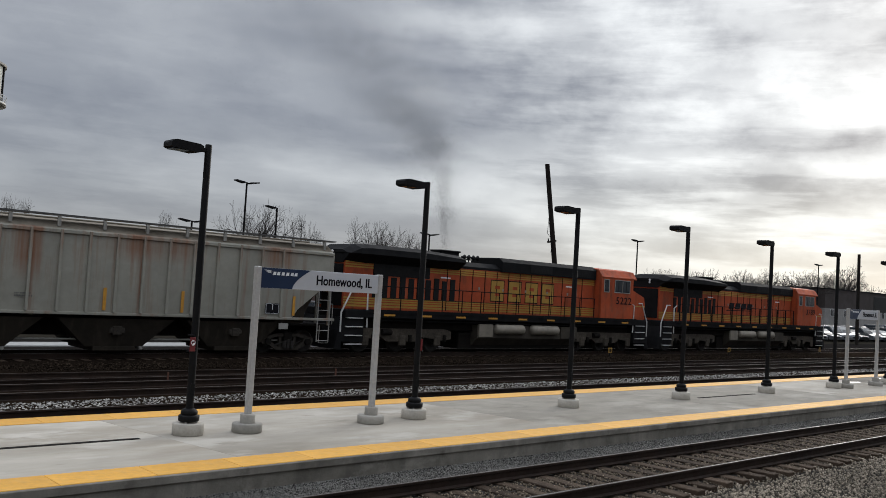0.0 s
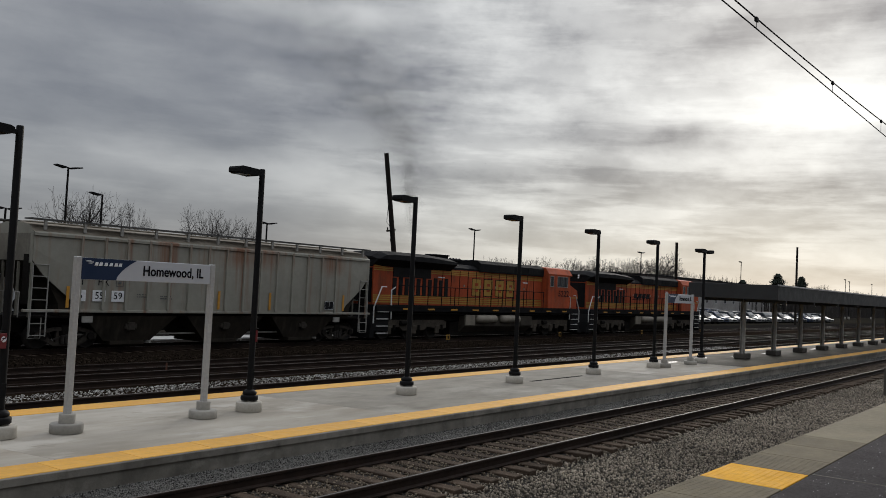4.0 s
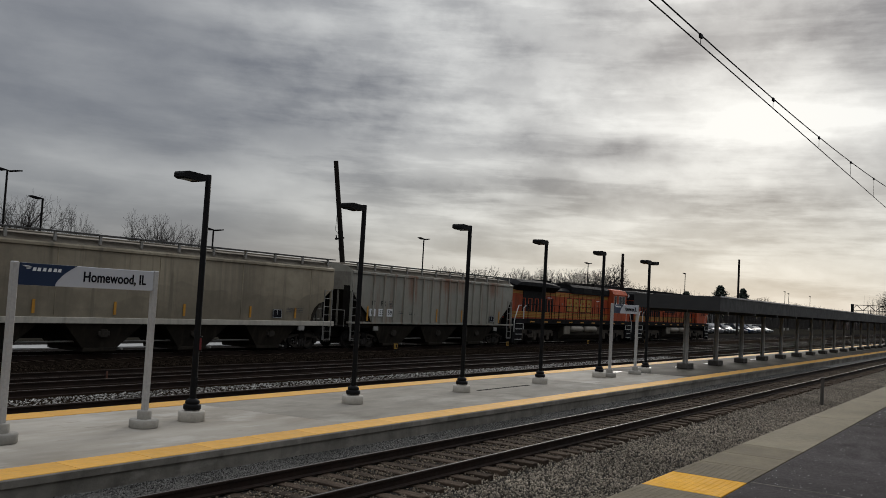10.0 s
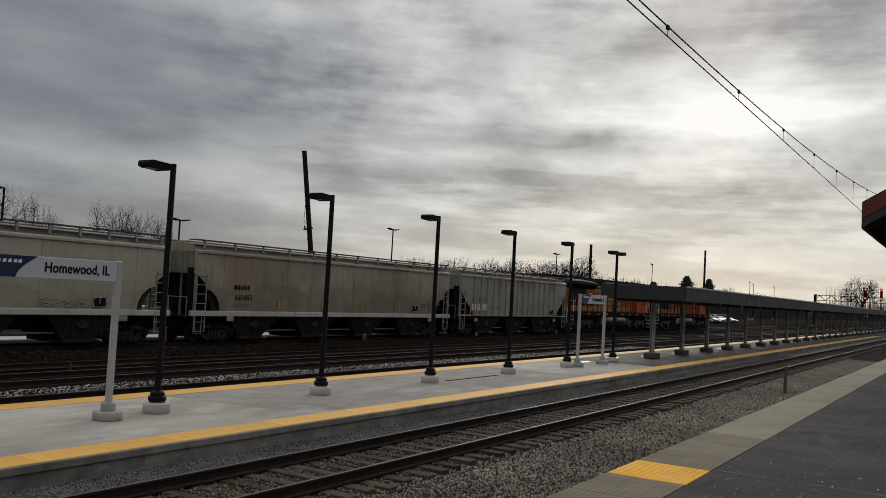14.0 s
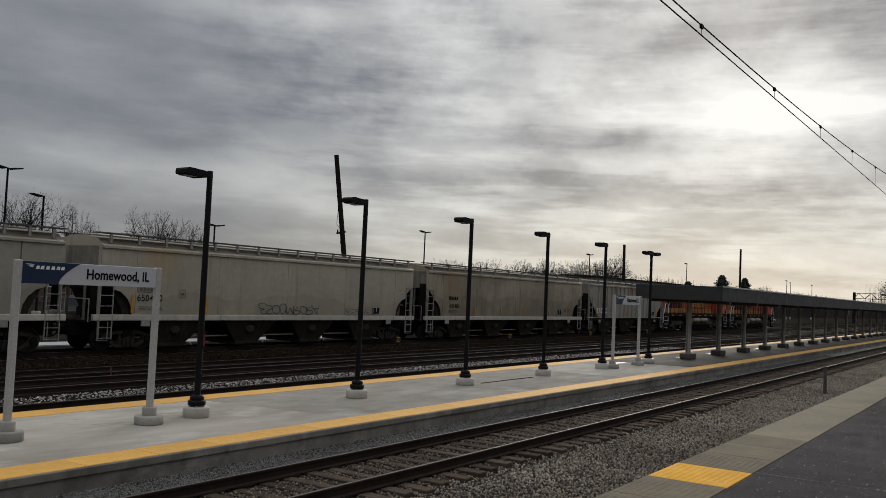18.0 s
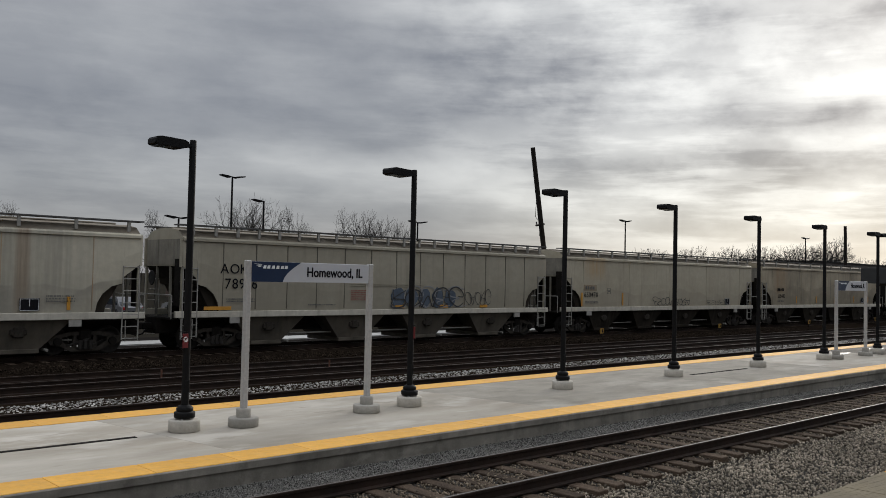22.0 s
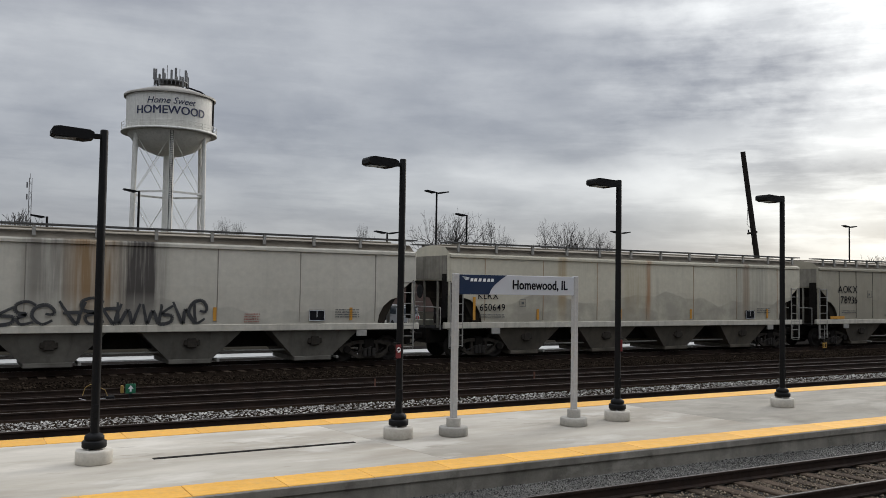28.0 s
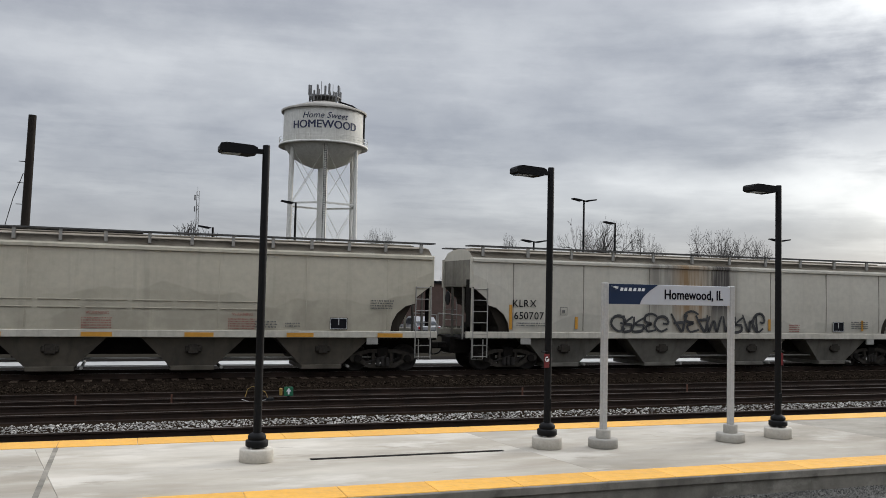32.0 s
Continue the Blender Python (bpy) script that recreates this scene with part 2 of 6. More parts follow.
CONCRETE = surface("new_concrete", (.445, .413, .352), (.29, .262, .213), .92, stain=.6, mixing=.5, grain=2.2, bump=.15, bumpscale=60, tint=.1, fine=.13, warp=(.35, 1, 1), spec=.12, blots=(((.54, .51, .45), .9, .52, .62, .6, (.5, 1, 1)), ((.25, .215, .165), .7, .55, .72, .6, (.45, 1.3, 1)), ((.2, .18, .145), 2.3, .62, .72, .5, (.5, 1.2, 1))))
FACE = surface("weathered_concrete", (.27, .25, .21), (.13, .12, .1), .92, spec=.15, mixing=.4, stain=.9, grain=6, bump=.3, bumpscale=25, streak=((.09, .085, .075), .45), blots=(((.36, .34, .29), 1.2, .58, .66, .45, (1, 1, 1.6)), ((.07, .062, .05), 1.6, .6, .7, .6, (1, 1, 1))))
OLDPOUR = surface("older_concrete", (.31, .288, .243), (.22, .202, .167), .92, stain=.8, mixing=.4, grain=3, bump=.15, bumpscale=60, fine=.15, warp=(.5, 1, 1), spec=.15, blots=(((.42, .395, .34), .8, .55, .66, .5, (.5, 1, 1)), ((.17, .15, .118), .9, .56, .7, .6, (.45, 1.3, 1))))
# damp paving, made darker still to carry the canopy's shade
DAMPSHADE = surface("damp_shaded_concrete", (.11, .1, .08), (.06, .054, .044), .75, stain=.6, mixing=.45, grain=3, bump=.1, fine=.2, warp=(.4, 1, 1), spec=.12)
RUBBED = surface("rubbed_rail_steel", (.2, .185, .17), (.13, .12, .108), .42, metal=.6, stain=.3, grain=2, bump=0)
WET = surface("wet_concrete", (.24, .23, .205), (.18, .17, .155), .34, stain=1, grain=3, bump=.02, bumpscale=6)
CAST = surface("cast_plinth", (.34, .322, .28), (.24, .227, .197), .9, stain=2, grain=14, bump=.2, bumpscale=50, tint=.08)
PLINTH = surface("pale_cast_plinth", (.52, .485, .42), (.38, .355, .305), .92, stain=2, grain=14, bump=.2, bumpscale=50, tint=.08, spec=.15)
YELLOW = surface("yellow_tactile", (.72, .38, .05), (.6, .31, .045), .65, stain=.7, grain=12, bump=.1, tint=.07)
PALETILE = surface("pale_edge_slab", (.245, .212, .145), (.18, .155, .107), .92, stain=.8, grain=14, bump=.2, tint=.12, spec=.15)
TAN = surface("worn_tactile", (.2, .168, .11), (.13, .11, .075), .92, spec=.15, stain=1.2, grain=20, bump=.2, tint=.1)
BRIGHT = surface("fresh_yellow_tile", (.8, .41, .03), (.64, .32, .025), .85, spec=.2, stain=2, grain=16, bump=.2)
ASPHALT = surface("platform_asphalt", (.023, .02, .0205), (.06, .053, .0545), .92, spec=.12, mixing=.55, stain=1.1, grain=70, bump=.6, bumpscale=90, fine=.8, warp=(1, .45, 1), blots=(((.085, .078, .078), 1.3, .56, .72, .7, (.35, 1.6, 1)), ((.012, .0105, .0105), 2.4, .6, .7, .6, (.5, 1.2, 1))))
DEBRIS = surface("white_grit", (.6, .6, .6), rough=.9, bump=0)
BLACK = surface("black_paint", (.004, .004, .0042), (.0065, .0065, .007), .6, spec=.16, stain=1.5, grain=30, bump=.05)
FOOTING = surface("damp_footing", (.1, .09, .075), (.06, .054, .046), .9, stain=2, grain=10, bump=.2)
COLUMN = surface("soiled_column_paint", (.36, .345, .31), (.2, .188, .165), .7, stain=1.5, grain=10, bump=.08)
GALV = surface("grey_painted_steel", (.42, .41, .39), (.36, .35, .33), .5, stain=2, grain=20, bump=.05)
SIGNGREY = surface("silver_sign_panel", (.5, .51, .53), (.46, .47, .49), .4, stain=1, bump=0, fine=.03)
NAVY = surface("navy_sign_panel", (.004, .016, .05), (.005, .019, .056), .4, stain=1, bump=0, fine=.03)
WHITE = surface("white_paint", (.75, .76, .76), (.68, .69, .69), .5, stain=3, bump=0)
INK = surface("dark_ink", (.008, .0085, .011), rough=.8, spec=.15, bump=0)
RED = surface("red_sign", (.14, .006, .008), (.11, .008, .01), .5, bump=0)
STONE = surface("grey_ballast", (.345, .297, .232), (.175, .15, .117), .97, stain=.4, grain=20, bump=.5, bumpscale=30, island=.68, spec=.1)
BROWNSTONE = surface("brown_track_ballast", (.18, .145, .105), (.085, .068, .05), .97, stain=.5, grain=20, bump=.4, island=.7, spec=.1)
FINES = surface("fine_grey_gravel", (.17, .165, .15), (.09, .087, .08), .97, stain=.6, grain=60, bump=.5, bumpscale=70, fine=.5, island=.75, spec=.1)
PALE = surface("pale_ballast", (.34, .33, .305), (.17, .16, .145), .95, stain=.7, grain=20, bump=.4, island=.75)
BED = surface("ballast_bed", (.055, .05, .044), (.03, .028, .025), .95, stain=.25, grain=14, bump=1.0, bumpscale=18, fine=.4, spec=0)
YARD = surface("oily_yard_ballast", (.02, .0145, .0105), (.0095, .0072, .0056), .95, stain=.22, grain=12, bump=1.0, bumpscale=16, fine=.4, spec=0)
OILY = surface("oily_stone", (.036, .027, .0195), (.017, .013, .01), .95, stain=.4, grain=20, bump=.4, island=.7, spec=0)
DIRT = surface("bare_verge", (.03, .027, .021), (.019, .0175, .0145), .95, stain=.05, grain=3, bump=.6, bumpscale=6, spec=0)
LOT = surface("car_park_asphalt", (.02, .018, .0165), (.013, .012, .011), .95, stain=.05, grain=4, bump=.3, spec=0)
TIE = surface("weathered_tie", (.1, .073, .052), (.04, .029, .021), .95, stain=1.0, grain=26, bump=.8, bumpscale=30, tint=.3, warp=(4, 1, 4), fine=.35, spec=.1)
RAILSIDE = surface("rusty_rail", (.03, .0185, .013), (.015, .0105, .008), .85, spec=.2, stain=1.5, grain=20, bump=.2)
RAILTOP = surface("polished_rail_head", (.055, .044, .036), (.03, .024, .02), .7, metal=.1, spec=.3, stain=.4, grain=3, bump=0)
RAILDULL = surface("dull_rail_head", (.06, .048, .04), (.036, .03, .025), .62, metal=.05, spec=.25, stain=.4, grain=3, bump=0)
ROOFGREY = surface("grey_roof_fascia", (.03, .031, .031), (.02, .021, .021), .6, stain=.3, grain=6, bump=.1)
WOOD = surface("old_pole_timber", (.026, .021, .017), (.015, .013, .0115), .95, spec=.15, stain=1.5, grain=12, bump=.7, bumpscale=20, warp=(3, 3, .3))
BARK = surface("bare_bark", (.035, .03, .025), (.022, .019, .017), .95, stain=2, grain=8, bump=.3, island=.15)
CONIFER = surface("dark_needles", (.012, .02, .012), (.02, .032, .018), .9, stain=2, bump=.2, island=.4)
TOWER = surface("white_tank_paint", (.68, .67, .62), (.58, .57, .52), .6, stain=.25, grain=2, bump=.05, streak=((.4, .37, .32), .5))
NAVYINK = surface("navy_lettering", (.025, .03, .075), rough=.6, bump=0)
STEELDARK = surface("dark_steel", (.011, .011, .0113), (.007, .007, .007), .75, metal=.0, spec=.2, stain=1.5, grain=14, bump=.2)
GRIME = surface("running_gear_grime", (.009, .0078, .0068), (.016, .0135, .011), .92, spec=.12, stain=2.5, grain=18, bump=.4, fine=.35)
WHEEL = surface("wheel_steel", (.035, .03, .025), (.018, .0155, .013), .75, metal=.3, stain=4, grain=20, bump=.2)
GLASS = glass("window_glass")
LENSRED = glowing("red_signal_lamp", (1.0, .03, .02), 9.0)


# ---- sky and sun ----
SUN_YAW, SUN_HEIGHT = -75.0, 20.0
sun_way = Vector((-math.sin(radians(SUN_YAW)) * math.cos(radians(SUN_HEIGHT)), math.cos(radians(SUN_YAW)) * math.cos(radians(SUN_HEIGHT)), math.sin(radians(SUN_HEIGHT))))
lamp = new("sun", bpy.data.lights.new("sun", "SUN"))
lamp.data.energy, lamp.data.angle, lamp.data.color = 1.0, radians(25), (1, .93, .84)
lamp.matrix_basis = look(sun_way * 100, (0, 0, 0))


BREAKS = (
    (64.5, 13.0, 8.5, 2.4, .22), (74.6, 11.9, 11.5, 2.3, .4), (82.6, 12.8, 7.5, 2.4, .22), (67.0, 5.3, 18.0, 2.0, .17), (84.0, 9.6, 8.0, 3.0, .2), (67.8, 10.2, 7.0, 1.0, -.36), (73.9, 7.3, 8.5, .9, -.26),
    (79.2, 17.8, 8.5, 1.7, -.1), (35.0, 6.6, 15.0, 1.7, .18), (49.0, 4.8, 7.0, 2.2, .12), (50.9, 10.8, 8.5, 1.5, -.14), (43.0, 17.5, 6.3, 1.1, .16), (14.0, 14.5, 22.0, 4.0, .05),
    (49.8, 14.1, 8.5, 1.9, -.14), (42.6, 5.9, 9.6, 1.5, .06), (2.1, 14.3, 12.2, 2.2, .05), (23.5, 10.0, 9.6, 2.2, -.04), (57.9, 7.4, 5.9, 1.0, -.18))


def overcast():
    """A Nishita sky behind a sheet of broken cloud, brighter towards the hidden sun."""
    w = bpy.data.worlds.new("sky")
    w.use_nodes = True
    scene.world = w
    t = w.node_tree
    bg = t.nodes["Background"]

    def node(kind, **kw):
        n = t.nodes.new(kind)
        for k, v in kw.items():
            if k == "op":
                n.operation = v
            elif k.startswith("i"):
                n.inputs[int(k[1:])].default_value = v
        return n

    def maths(op, a, b=0.0, c=0.0, clamp=False):
        n = node("ShaderNodeMath", op=op)
        n.use_clamp = clamp
        for i, v in enumerate((a, b, c)):
            if isinstance(v, bpy.types.NodeSocket):
                wire(t, v, n.inputs[i])
            else:
                n.inputs[i].default_value = v
        return n.outputs[0]

    def ranged(f, lo, hi, a, z, smooth=False):
        n = node("ShaderNodeMapRange")
        if smooth:
            n.interpolation_type = "SMOOTHSTEP"
        for i, v in enumerate((lo, hi, a, z)):
            n.inputs[i + 1].default_value = v
        wire(t, f, n.inputs[0])
        return n.outputs[0]

    def mix(f, a, b, how="MIX"):
        n = node("ShaderNodeMix")
        n.data_type, n.blend_type = "RGBA", how
        for s, v in ((n.inputs[0], f), (n.inputs[6], a), (n.inputs[7], b)):
            if isinstance(v, bpy.types.NodeSocket):
                wire(t, v, s)
            else:
                s.default_value = v if isinstance(v, float) else (*v, 1)
        return n.outputs[2]

    sky = t.nodes.new("ShaderNodeTexSky")
    sky.sky_type, sky.sun_disc = "NISHITA", False
    sky.sun_elevation, sky.sun_rotation = radians(SUN_HEIGHT), radians(-SUN_YAW)
    way = t.nodes.new("ShaderNodeTexCoord").outputs["Generated"]
    sep = t.nodes.new("ShaderNodeSeparateXYZ")
    wire(t, way, sep.inputs[0])
    up = maths("MAXIMUM", sep.outputs[2], 0.0)
    deep = maths("ADD", up, .2)
    flat = t.nodes.new("ShaderNodeCombineXYZ")
    wire(t, maths("DIVIDE", sep.outputs[0], deep), flat.inputs[0])
    wire(t, maths("DIVIDE", sep.outputs[1], deep), flat.inputs[1])

    def cloud(scale, detail, rough, shift, stretch, warp=0.0):
        mp = t.nodes.new("ShaderNodeMapping")
        mp.inputs["Location"].default_value = shift
        mp.inputs["Rotation"].default_value = (0, 0, radians(50))
        mp.inputs["Scale"].default_value = stretch
        wire(t, flat.outputs[0], mp.inputs[0])
        n = t.nodes.new("ShaderNodeTexNoise")
        n.inputs["Scale"].default_value, n.inputs["Detail"].default_value, n.inputs["Roughness"].default_value = scale, detail, rough
        n.inputs["Distortion"].default_value = warp
        wire(t, mp.outputs[0], n.inputs["Vector"])
        return n.outputs["Fac"]

    # bearing clockwise from +y and height over the horizon, in degrees, with ragged edges from a drawn-out noise
    bearing = maths("MULTIPLY", maths("ARCTAN2", sep.outputs[0], sep.outputs[1]), 57.296)
    height = maths("MULTIPLY", maths("ARCSINE", sep.outputs[2]), 57.296)
    spot = t.nodes.new("ShaderNodeCombineXYZ")
    wire(t, bearing, spot.inputs[0])
    wire(t, height, spot.inputs[1])

    def strand(scale, detail, rough, stretch, shift):
        mp = t.nodes.new("ShaderNodeMapping")
        mp.inputs["Location"].default_value, mp.inputs["Scale"].default_value = shift, stretch
        mp.inputs["Rotation"].default_value = (0, 0, radians(4))
        wire(t, spot.outputs[0], mp.inputs[0])
        n = t.nodes.new("ShaderNodeTexNoise")
        n.inputs["Scale"].default_value, n.inputs["Detail"].default_value, n.inputs["Roughness"].default_value = scale, detail, rough
        wire(t, mp.outputs[0], n.inputs["Vector"])
        return n

    fray = strand(.1, 5, .55, (.8, 2.2, 1), (3, 7, 0))
    bend = t.nodes.new("ShaderNodeVectorMath")
    bend.operation = "MULTIPLY_ADD"
    wire(t, fray.outputs["Color"], bend.inputs[0])
    bend.inputs[1].default_value = (9, 3.4, 0)
    off = t.nodes.new("ShaderNodeVectorMath")
    off.operation = "SUBTRACT"
    wire(t, spot.outputs[0], off.inputs[0])
    off.inputs[1].default_value = (4.5, 1.7, 0)
    wire(t, off.outputs[0], bend.inputs[2])
    dot = t.nodes.new("ShaderNodeVectorMath")
    dot.operation = "DOT_PRODUCT"
    wire(t, way, dot.inputs[0])
    dot.inputs[1].default_value = sun_way
    toward = ranged(dot.outputs["Value"], .78, 1.0, 0, 1, True)
    mid = ranged(cloud(1.9, 8, .52, (.4, 5.2, 0), (1, 1.25, 1), .15), .36, .64, -1, 1, True)
    veil = ranged(strand(.2, 8, .58, (.75, 1.25, 1), (1, 2, 0)).outputs["Fac"], .35, .65, -1, 1, True)
    streaks = ranged(strand(.3, 6, .6, (.24, 1.8, 1), (9, 4, 0)).outputs["Fac"], .42, .58, -1, 1, True)
    thin = maths("MULTIPLY_ADD", toward, .35, .122)
    thin = maths("ADD", thin, maths("MULTIPLY", mid, maths("MULTIPLY_ADD", toward, .09, .03)))
    thin = maths("ADD", thin, maths("MULTIPLY", veil, maths("MULTIPLY_ADD", toward, .12, .022)))
    lowly = ranged(height, 3, 13, 1, .35, True)
    thin = maths("ADD", thin, maths("MULTIPLY", maths("MULTIPLY", streaks, lowly), maths("MULTIPLY_ADD", toward, .16, .03)))
    # the breaks and the banks that stand out: bearing, height, half width, half height, how much thinner
    for a, e, ra, re, gain in BREAKS:
        mp = t.nodes.new("ShaderNodeMapping")
        mp.inputs["Scale"].default_value = (1 / (ra * 1.5), 1 / (re * 1.5), 0)
        mp.inputs["Location"].default_value = (-a / (ra * 1.5), -e / (re * 1.5), 0)
        wire(t, bend.outputs[0], mp.inputs[0])
        far = t.nodes.new("ShaderNodeVectorMath")
        far.operation = "LENGTH"
        wire(t, mp.outputs[0], far.inputs[0])
        thin = maths("ADD", thin, ranged(far.outputs["Value"], 0, 1, gain, 0, True))
    thin = maths("MAXIMUM", thin, 0.0, 0.0, True)
    tone = mix(thin, (.14, .149, .176), (.95, .955, .925))
    low = ranged(up, 0.0, .2, 1, 0, True)
    tone = mix(maths("MULTIPLY", low, .42), tone, mix(toward, (.235, .235, .24), (.8, .77, .66)))
    gain = ranged(up, .3, .95, 1.0, 4.1, True)
    gc = t.nodes.new("ShaderNodeCombineColor")
    for i in range(3):
        wire(t, gain, gc.inputs[i])
    tone = mix(1.0, tone, gc.outputs[0], "MULTIPLY")
    dim = mix(1.0, sky.outputs[0], (.1, .1, .1), "MULTIPLY")
    tone = mix(.94, dim, tone)
    wire(t, tone, bg.inputs[0])
    bg.inputs[1].default_value = 1.0


overcast()

# ---- ground and tracks ----
DECK = .25          # top of the island platform over the rails
EDGE_N, EDGE_F = 10.53, 15.53
HIGH = 1.30         # top of the high platform on which the viewer stands


def ground():
    prof = [(-2500, -.35, 3), (-30, -.35, 3), (1.5, -.38, 0), (5.2, -.35, 0), (6.4, -.32, 0), (7.4, -.3, 0), (8.05, -.215, 0), (9.72, -.215, 0), (9.88, -.1, 0), (10.6, -.075, 5), (15.4, -.15, 1),
            (18.6, -.15, 1), (22.3, -.17, 1), (24.2, -.42, 1), (26.8, -.42, 1), (28.4, -.18, 1), (32.2, -.18, 1), (34.5, -.5, 2), (41, -.4, 3), (120, -.4, 2), (2500, -.4, 2)]
    xs = [-2500, -300, -60, -20, 0, 20, 60, 120, 300, 2500]
    k = Kit()
    k.v = [(x, y, z) for y, z, _ in prof for x in xs]
    n = len(xs)
    for i in range(len(prof) - 1):
        for j in range(n - 1):
            k.f.append((i * n + j, i * n + j + 1, (i + 1) * n + j + 1, (i + 1) * n + j))
            k.s.append(False)
            k.m.append(prof[i + 1][2])
    ob = part("ground", k, [BED, YARD, DIRT, LOT, BED, FINES], None, "dark railway ballast, bare verge and car park asphalt")
    tagged(ob, "", "ground", "", "structure")


ground()

RAIL = [(-.07, -.17), (.07, -.17), (.07, -.155), (.012, -.135), (.012, -.045), (.036, -.035), (.036, -.006), (.03, 0), (-.03, 0), (-.036, -.006), (-.036, -.035), (-.012, -.045), (-.012, -.135), (-.07, -.155)]


def track(name, y, z, x0, x1, shiny, singles=(0, 0), label=""):
    t = thing(name, pose(0, y, z), label, "track", "", "structure")
    for side in (-.7525, .7525):
        k = Kit()
        k.prism([(side + a, b) for a, b in RAIL], x0, x1, "x")
        k.m = [1 if i == 2 + 7 else 0 for i in range(len(k.f))]
        r = part("rail", k, [RAILSIDE, RAILTOP if shiny else RAILDULL], t)
        if shiny:
            part("running_band", Kit().box(x0, x1, side - .012, side + .002, -.002, .0008), RUBBED, r, "rubbed bright band on the rail head")
    rng = random.Random(name)
    base = Kit().box(-.115, .115, -1.3, 1.3, -.36, -.176, .012)
    tie = base.mesh("tie", TIE)
    rest = Kit()
    x, n = x0, 0
    while x < x1:
        if singles[0] <= x <= singles[1]:
            o = part("tie", tie, None, t)
            o.matrix_basis = pose(x + rng.uniform(-.04, .04), rng.uniform(-.06, .06), rng.uniform(-.02, .004), rng.uniform(-.6, .6), 0, rng.uniform(-1.6, 1.6))
        elif abs(x) < 180:
            j = rng.uniform(-.06, .06)
            rest.box(x - .115, x + .115, -1.3 + j, 1.3 + j, -.36, -.176)
        x += .52
    if rest.v:
        part("far_ties", rest, TIE if shiny else OILY, t, "", None, "stuff")
    return t


track("track_near", 8.876, 0, -60, 420, True, (2, 110), "rusty rails with a polished head on worn timber ties")
track("track_platform", 17.2, 0, -90, 420, False, (-14, 40), "rusty rails beside the island platform")
track("track_yard", 21.2, 0, -90, 420, False, (0, 0), "dull rails in dark oily ballast")
track("track_low", 25.6, -.25, -90, 420, False, (0, 0), "dull rails in dark oily ballast")
track("track_train", 30.3, 0, -140, 420, True, (0, 0), "rails under the freight train")


def stones(name, n, area, size, mat, height, label, seed, keep=None):
    """Loose angular stones, each a squashed eight-sided lump."""
    rs = np.random.RandomState(seed)
    x = area[0] + (area[1] - area[0]) * rs.rand(n) ** area[4]
    y = area[2] + (area[3] - area[2]) * rs.rand(n)
    if keep is not None:
        ok = keep(x, y)
        x, y = x[ok], y[ok]
        n = len(x)
    z = np.array([height(v) for v in y]) + rs.uniform(-.5, .35, n) * size
    s = size * rs.uniform(.45, 1.15, n)
    base = np.array([(1, 0, 0), (-1, 0, 0), (0, 1, 0), (0, -1, 0), (0, 0, 1), (0, 0, -1)], float)
    tri = np.array([(0, 2, 4), (2, 1, 4), (1, 3, 4), (3, 0, 4), (2, 0, 5), (1, 2, 5), (3, 1, 5), (0, 3, 5)])
    q = rs.normal(size=(n, 4))
    q /= np.linalg.norm(q, axis=1, keepdims=True)
    w, a, b, c = q.T
    R = np.stack([1 - 2 * (b * b + c * c), 2 * (a * b - c * w), 2 * (a * c + b * w), 2 * (a * b + c * w), 1 - 2 * (a * a + c * c), 2 * (b * c - a * w), 2 * (a * c - b * w), 2 * (b * c + a * w), 1 - 2 * (a * a + b * b)], 1).reshape(n, 3, 3)
    shape = base[None] * rs.uniform(.55, 1.1, (n, 6, 1))
    V = np.einsum("nij,nkj->nki", R, shape) * s[:, None, None] + np.stack([x, y, z], 1)[:, None]
    F = (tri[None] + 6 * np.arange(n)[:, None, None]).reshape(-1, 3)
    me = bpy.data.meshes.new(name)
    me.vertices.add(6 * n)
    me.vertices.foreach_set("co", V.ravel())
    me.loops.add(F.size)
    me.loops.foreach_set("vertex_index", F.ravel().astype(np.int32))
    me.polygons.add(len(F))
    me.polygons.foreach_set("loop_start", np.arange(0, F.size, 3, dtype=np.int32))
    me.update(calc_edges=True)
    me.materials.append(mat)
    tagged(new(name, me), label, "gravel", "", "stuff")


def bed(y):
    return float(np.interp(y, (5, 5.2, 6.4, 7.4, 8.05, 10.6), (-.33, -.33, -.3, -.275, -.2, -.2)))


def off_ties(x, y):
    near = np.abs(((x + 60) / .52) - np.round((x + 60) / .52)) * .52 < .14
    some = np.sin(x * 91.7 + y * 57.3) > .55
    return (~(near & (np.abs(y - 8.876) < 1.33)) | some) & (np.abs(np.abs(y - 8.876) - .7525) > .09)


stones("near_ballast", 100000, (1.5, 66, 4.2, 7.75, 1.4), .029, STONE, bed, "loose grey crushed stone beside the track", 3, off_ties)
stones("track_ballast", 52000, (2, 75, 7.6, 9.75, 1.3), .03, BROWNSTONE, bed, "grey crushed stone between the rails", 4, off_ties)
stones("edge_gravel", 60000, (2, 60, 9.76, 10.5, 1.35), .017, FINES, lambda y: float(np.interp(y, (9.76, 9.9, 10.5), (-.16, -.09, -.062))), "fine grey gravel along the platform wall", 7)
stones("pale_ballast", 36000, (-9, 58, 18.2, 20.0, 1.5), .042, PALE, lambda y: -.17, "pale crushed stone between two tracks", 5, lambda x, y: ~((y < 18.52) & (np.abs((x + 90) / .52 - np.round((x + 90) / .52)) * .52 < .15)))
stones("yard_ballast", 16000, (-12, 60, 26.5, 29.2, 1.2), .045, OILY, lambda y: -.2, "dark crushed stone beside the train", 6)


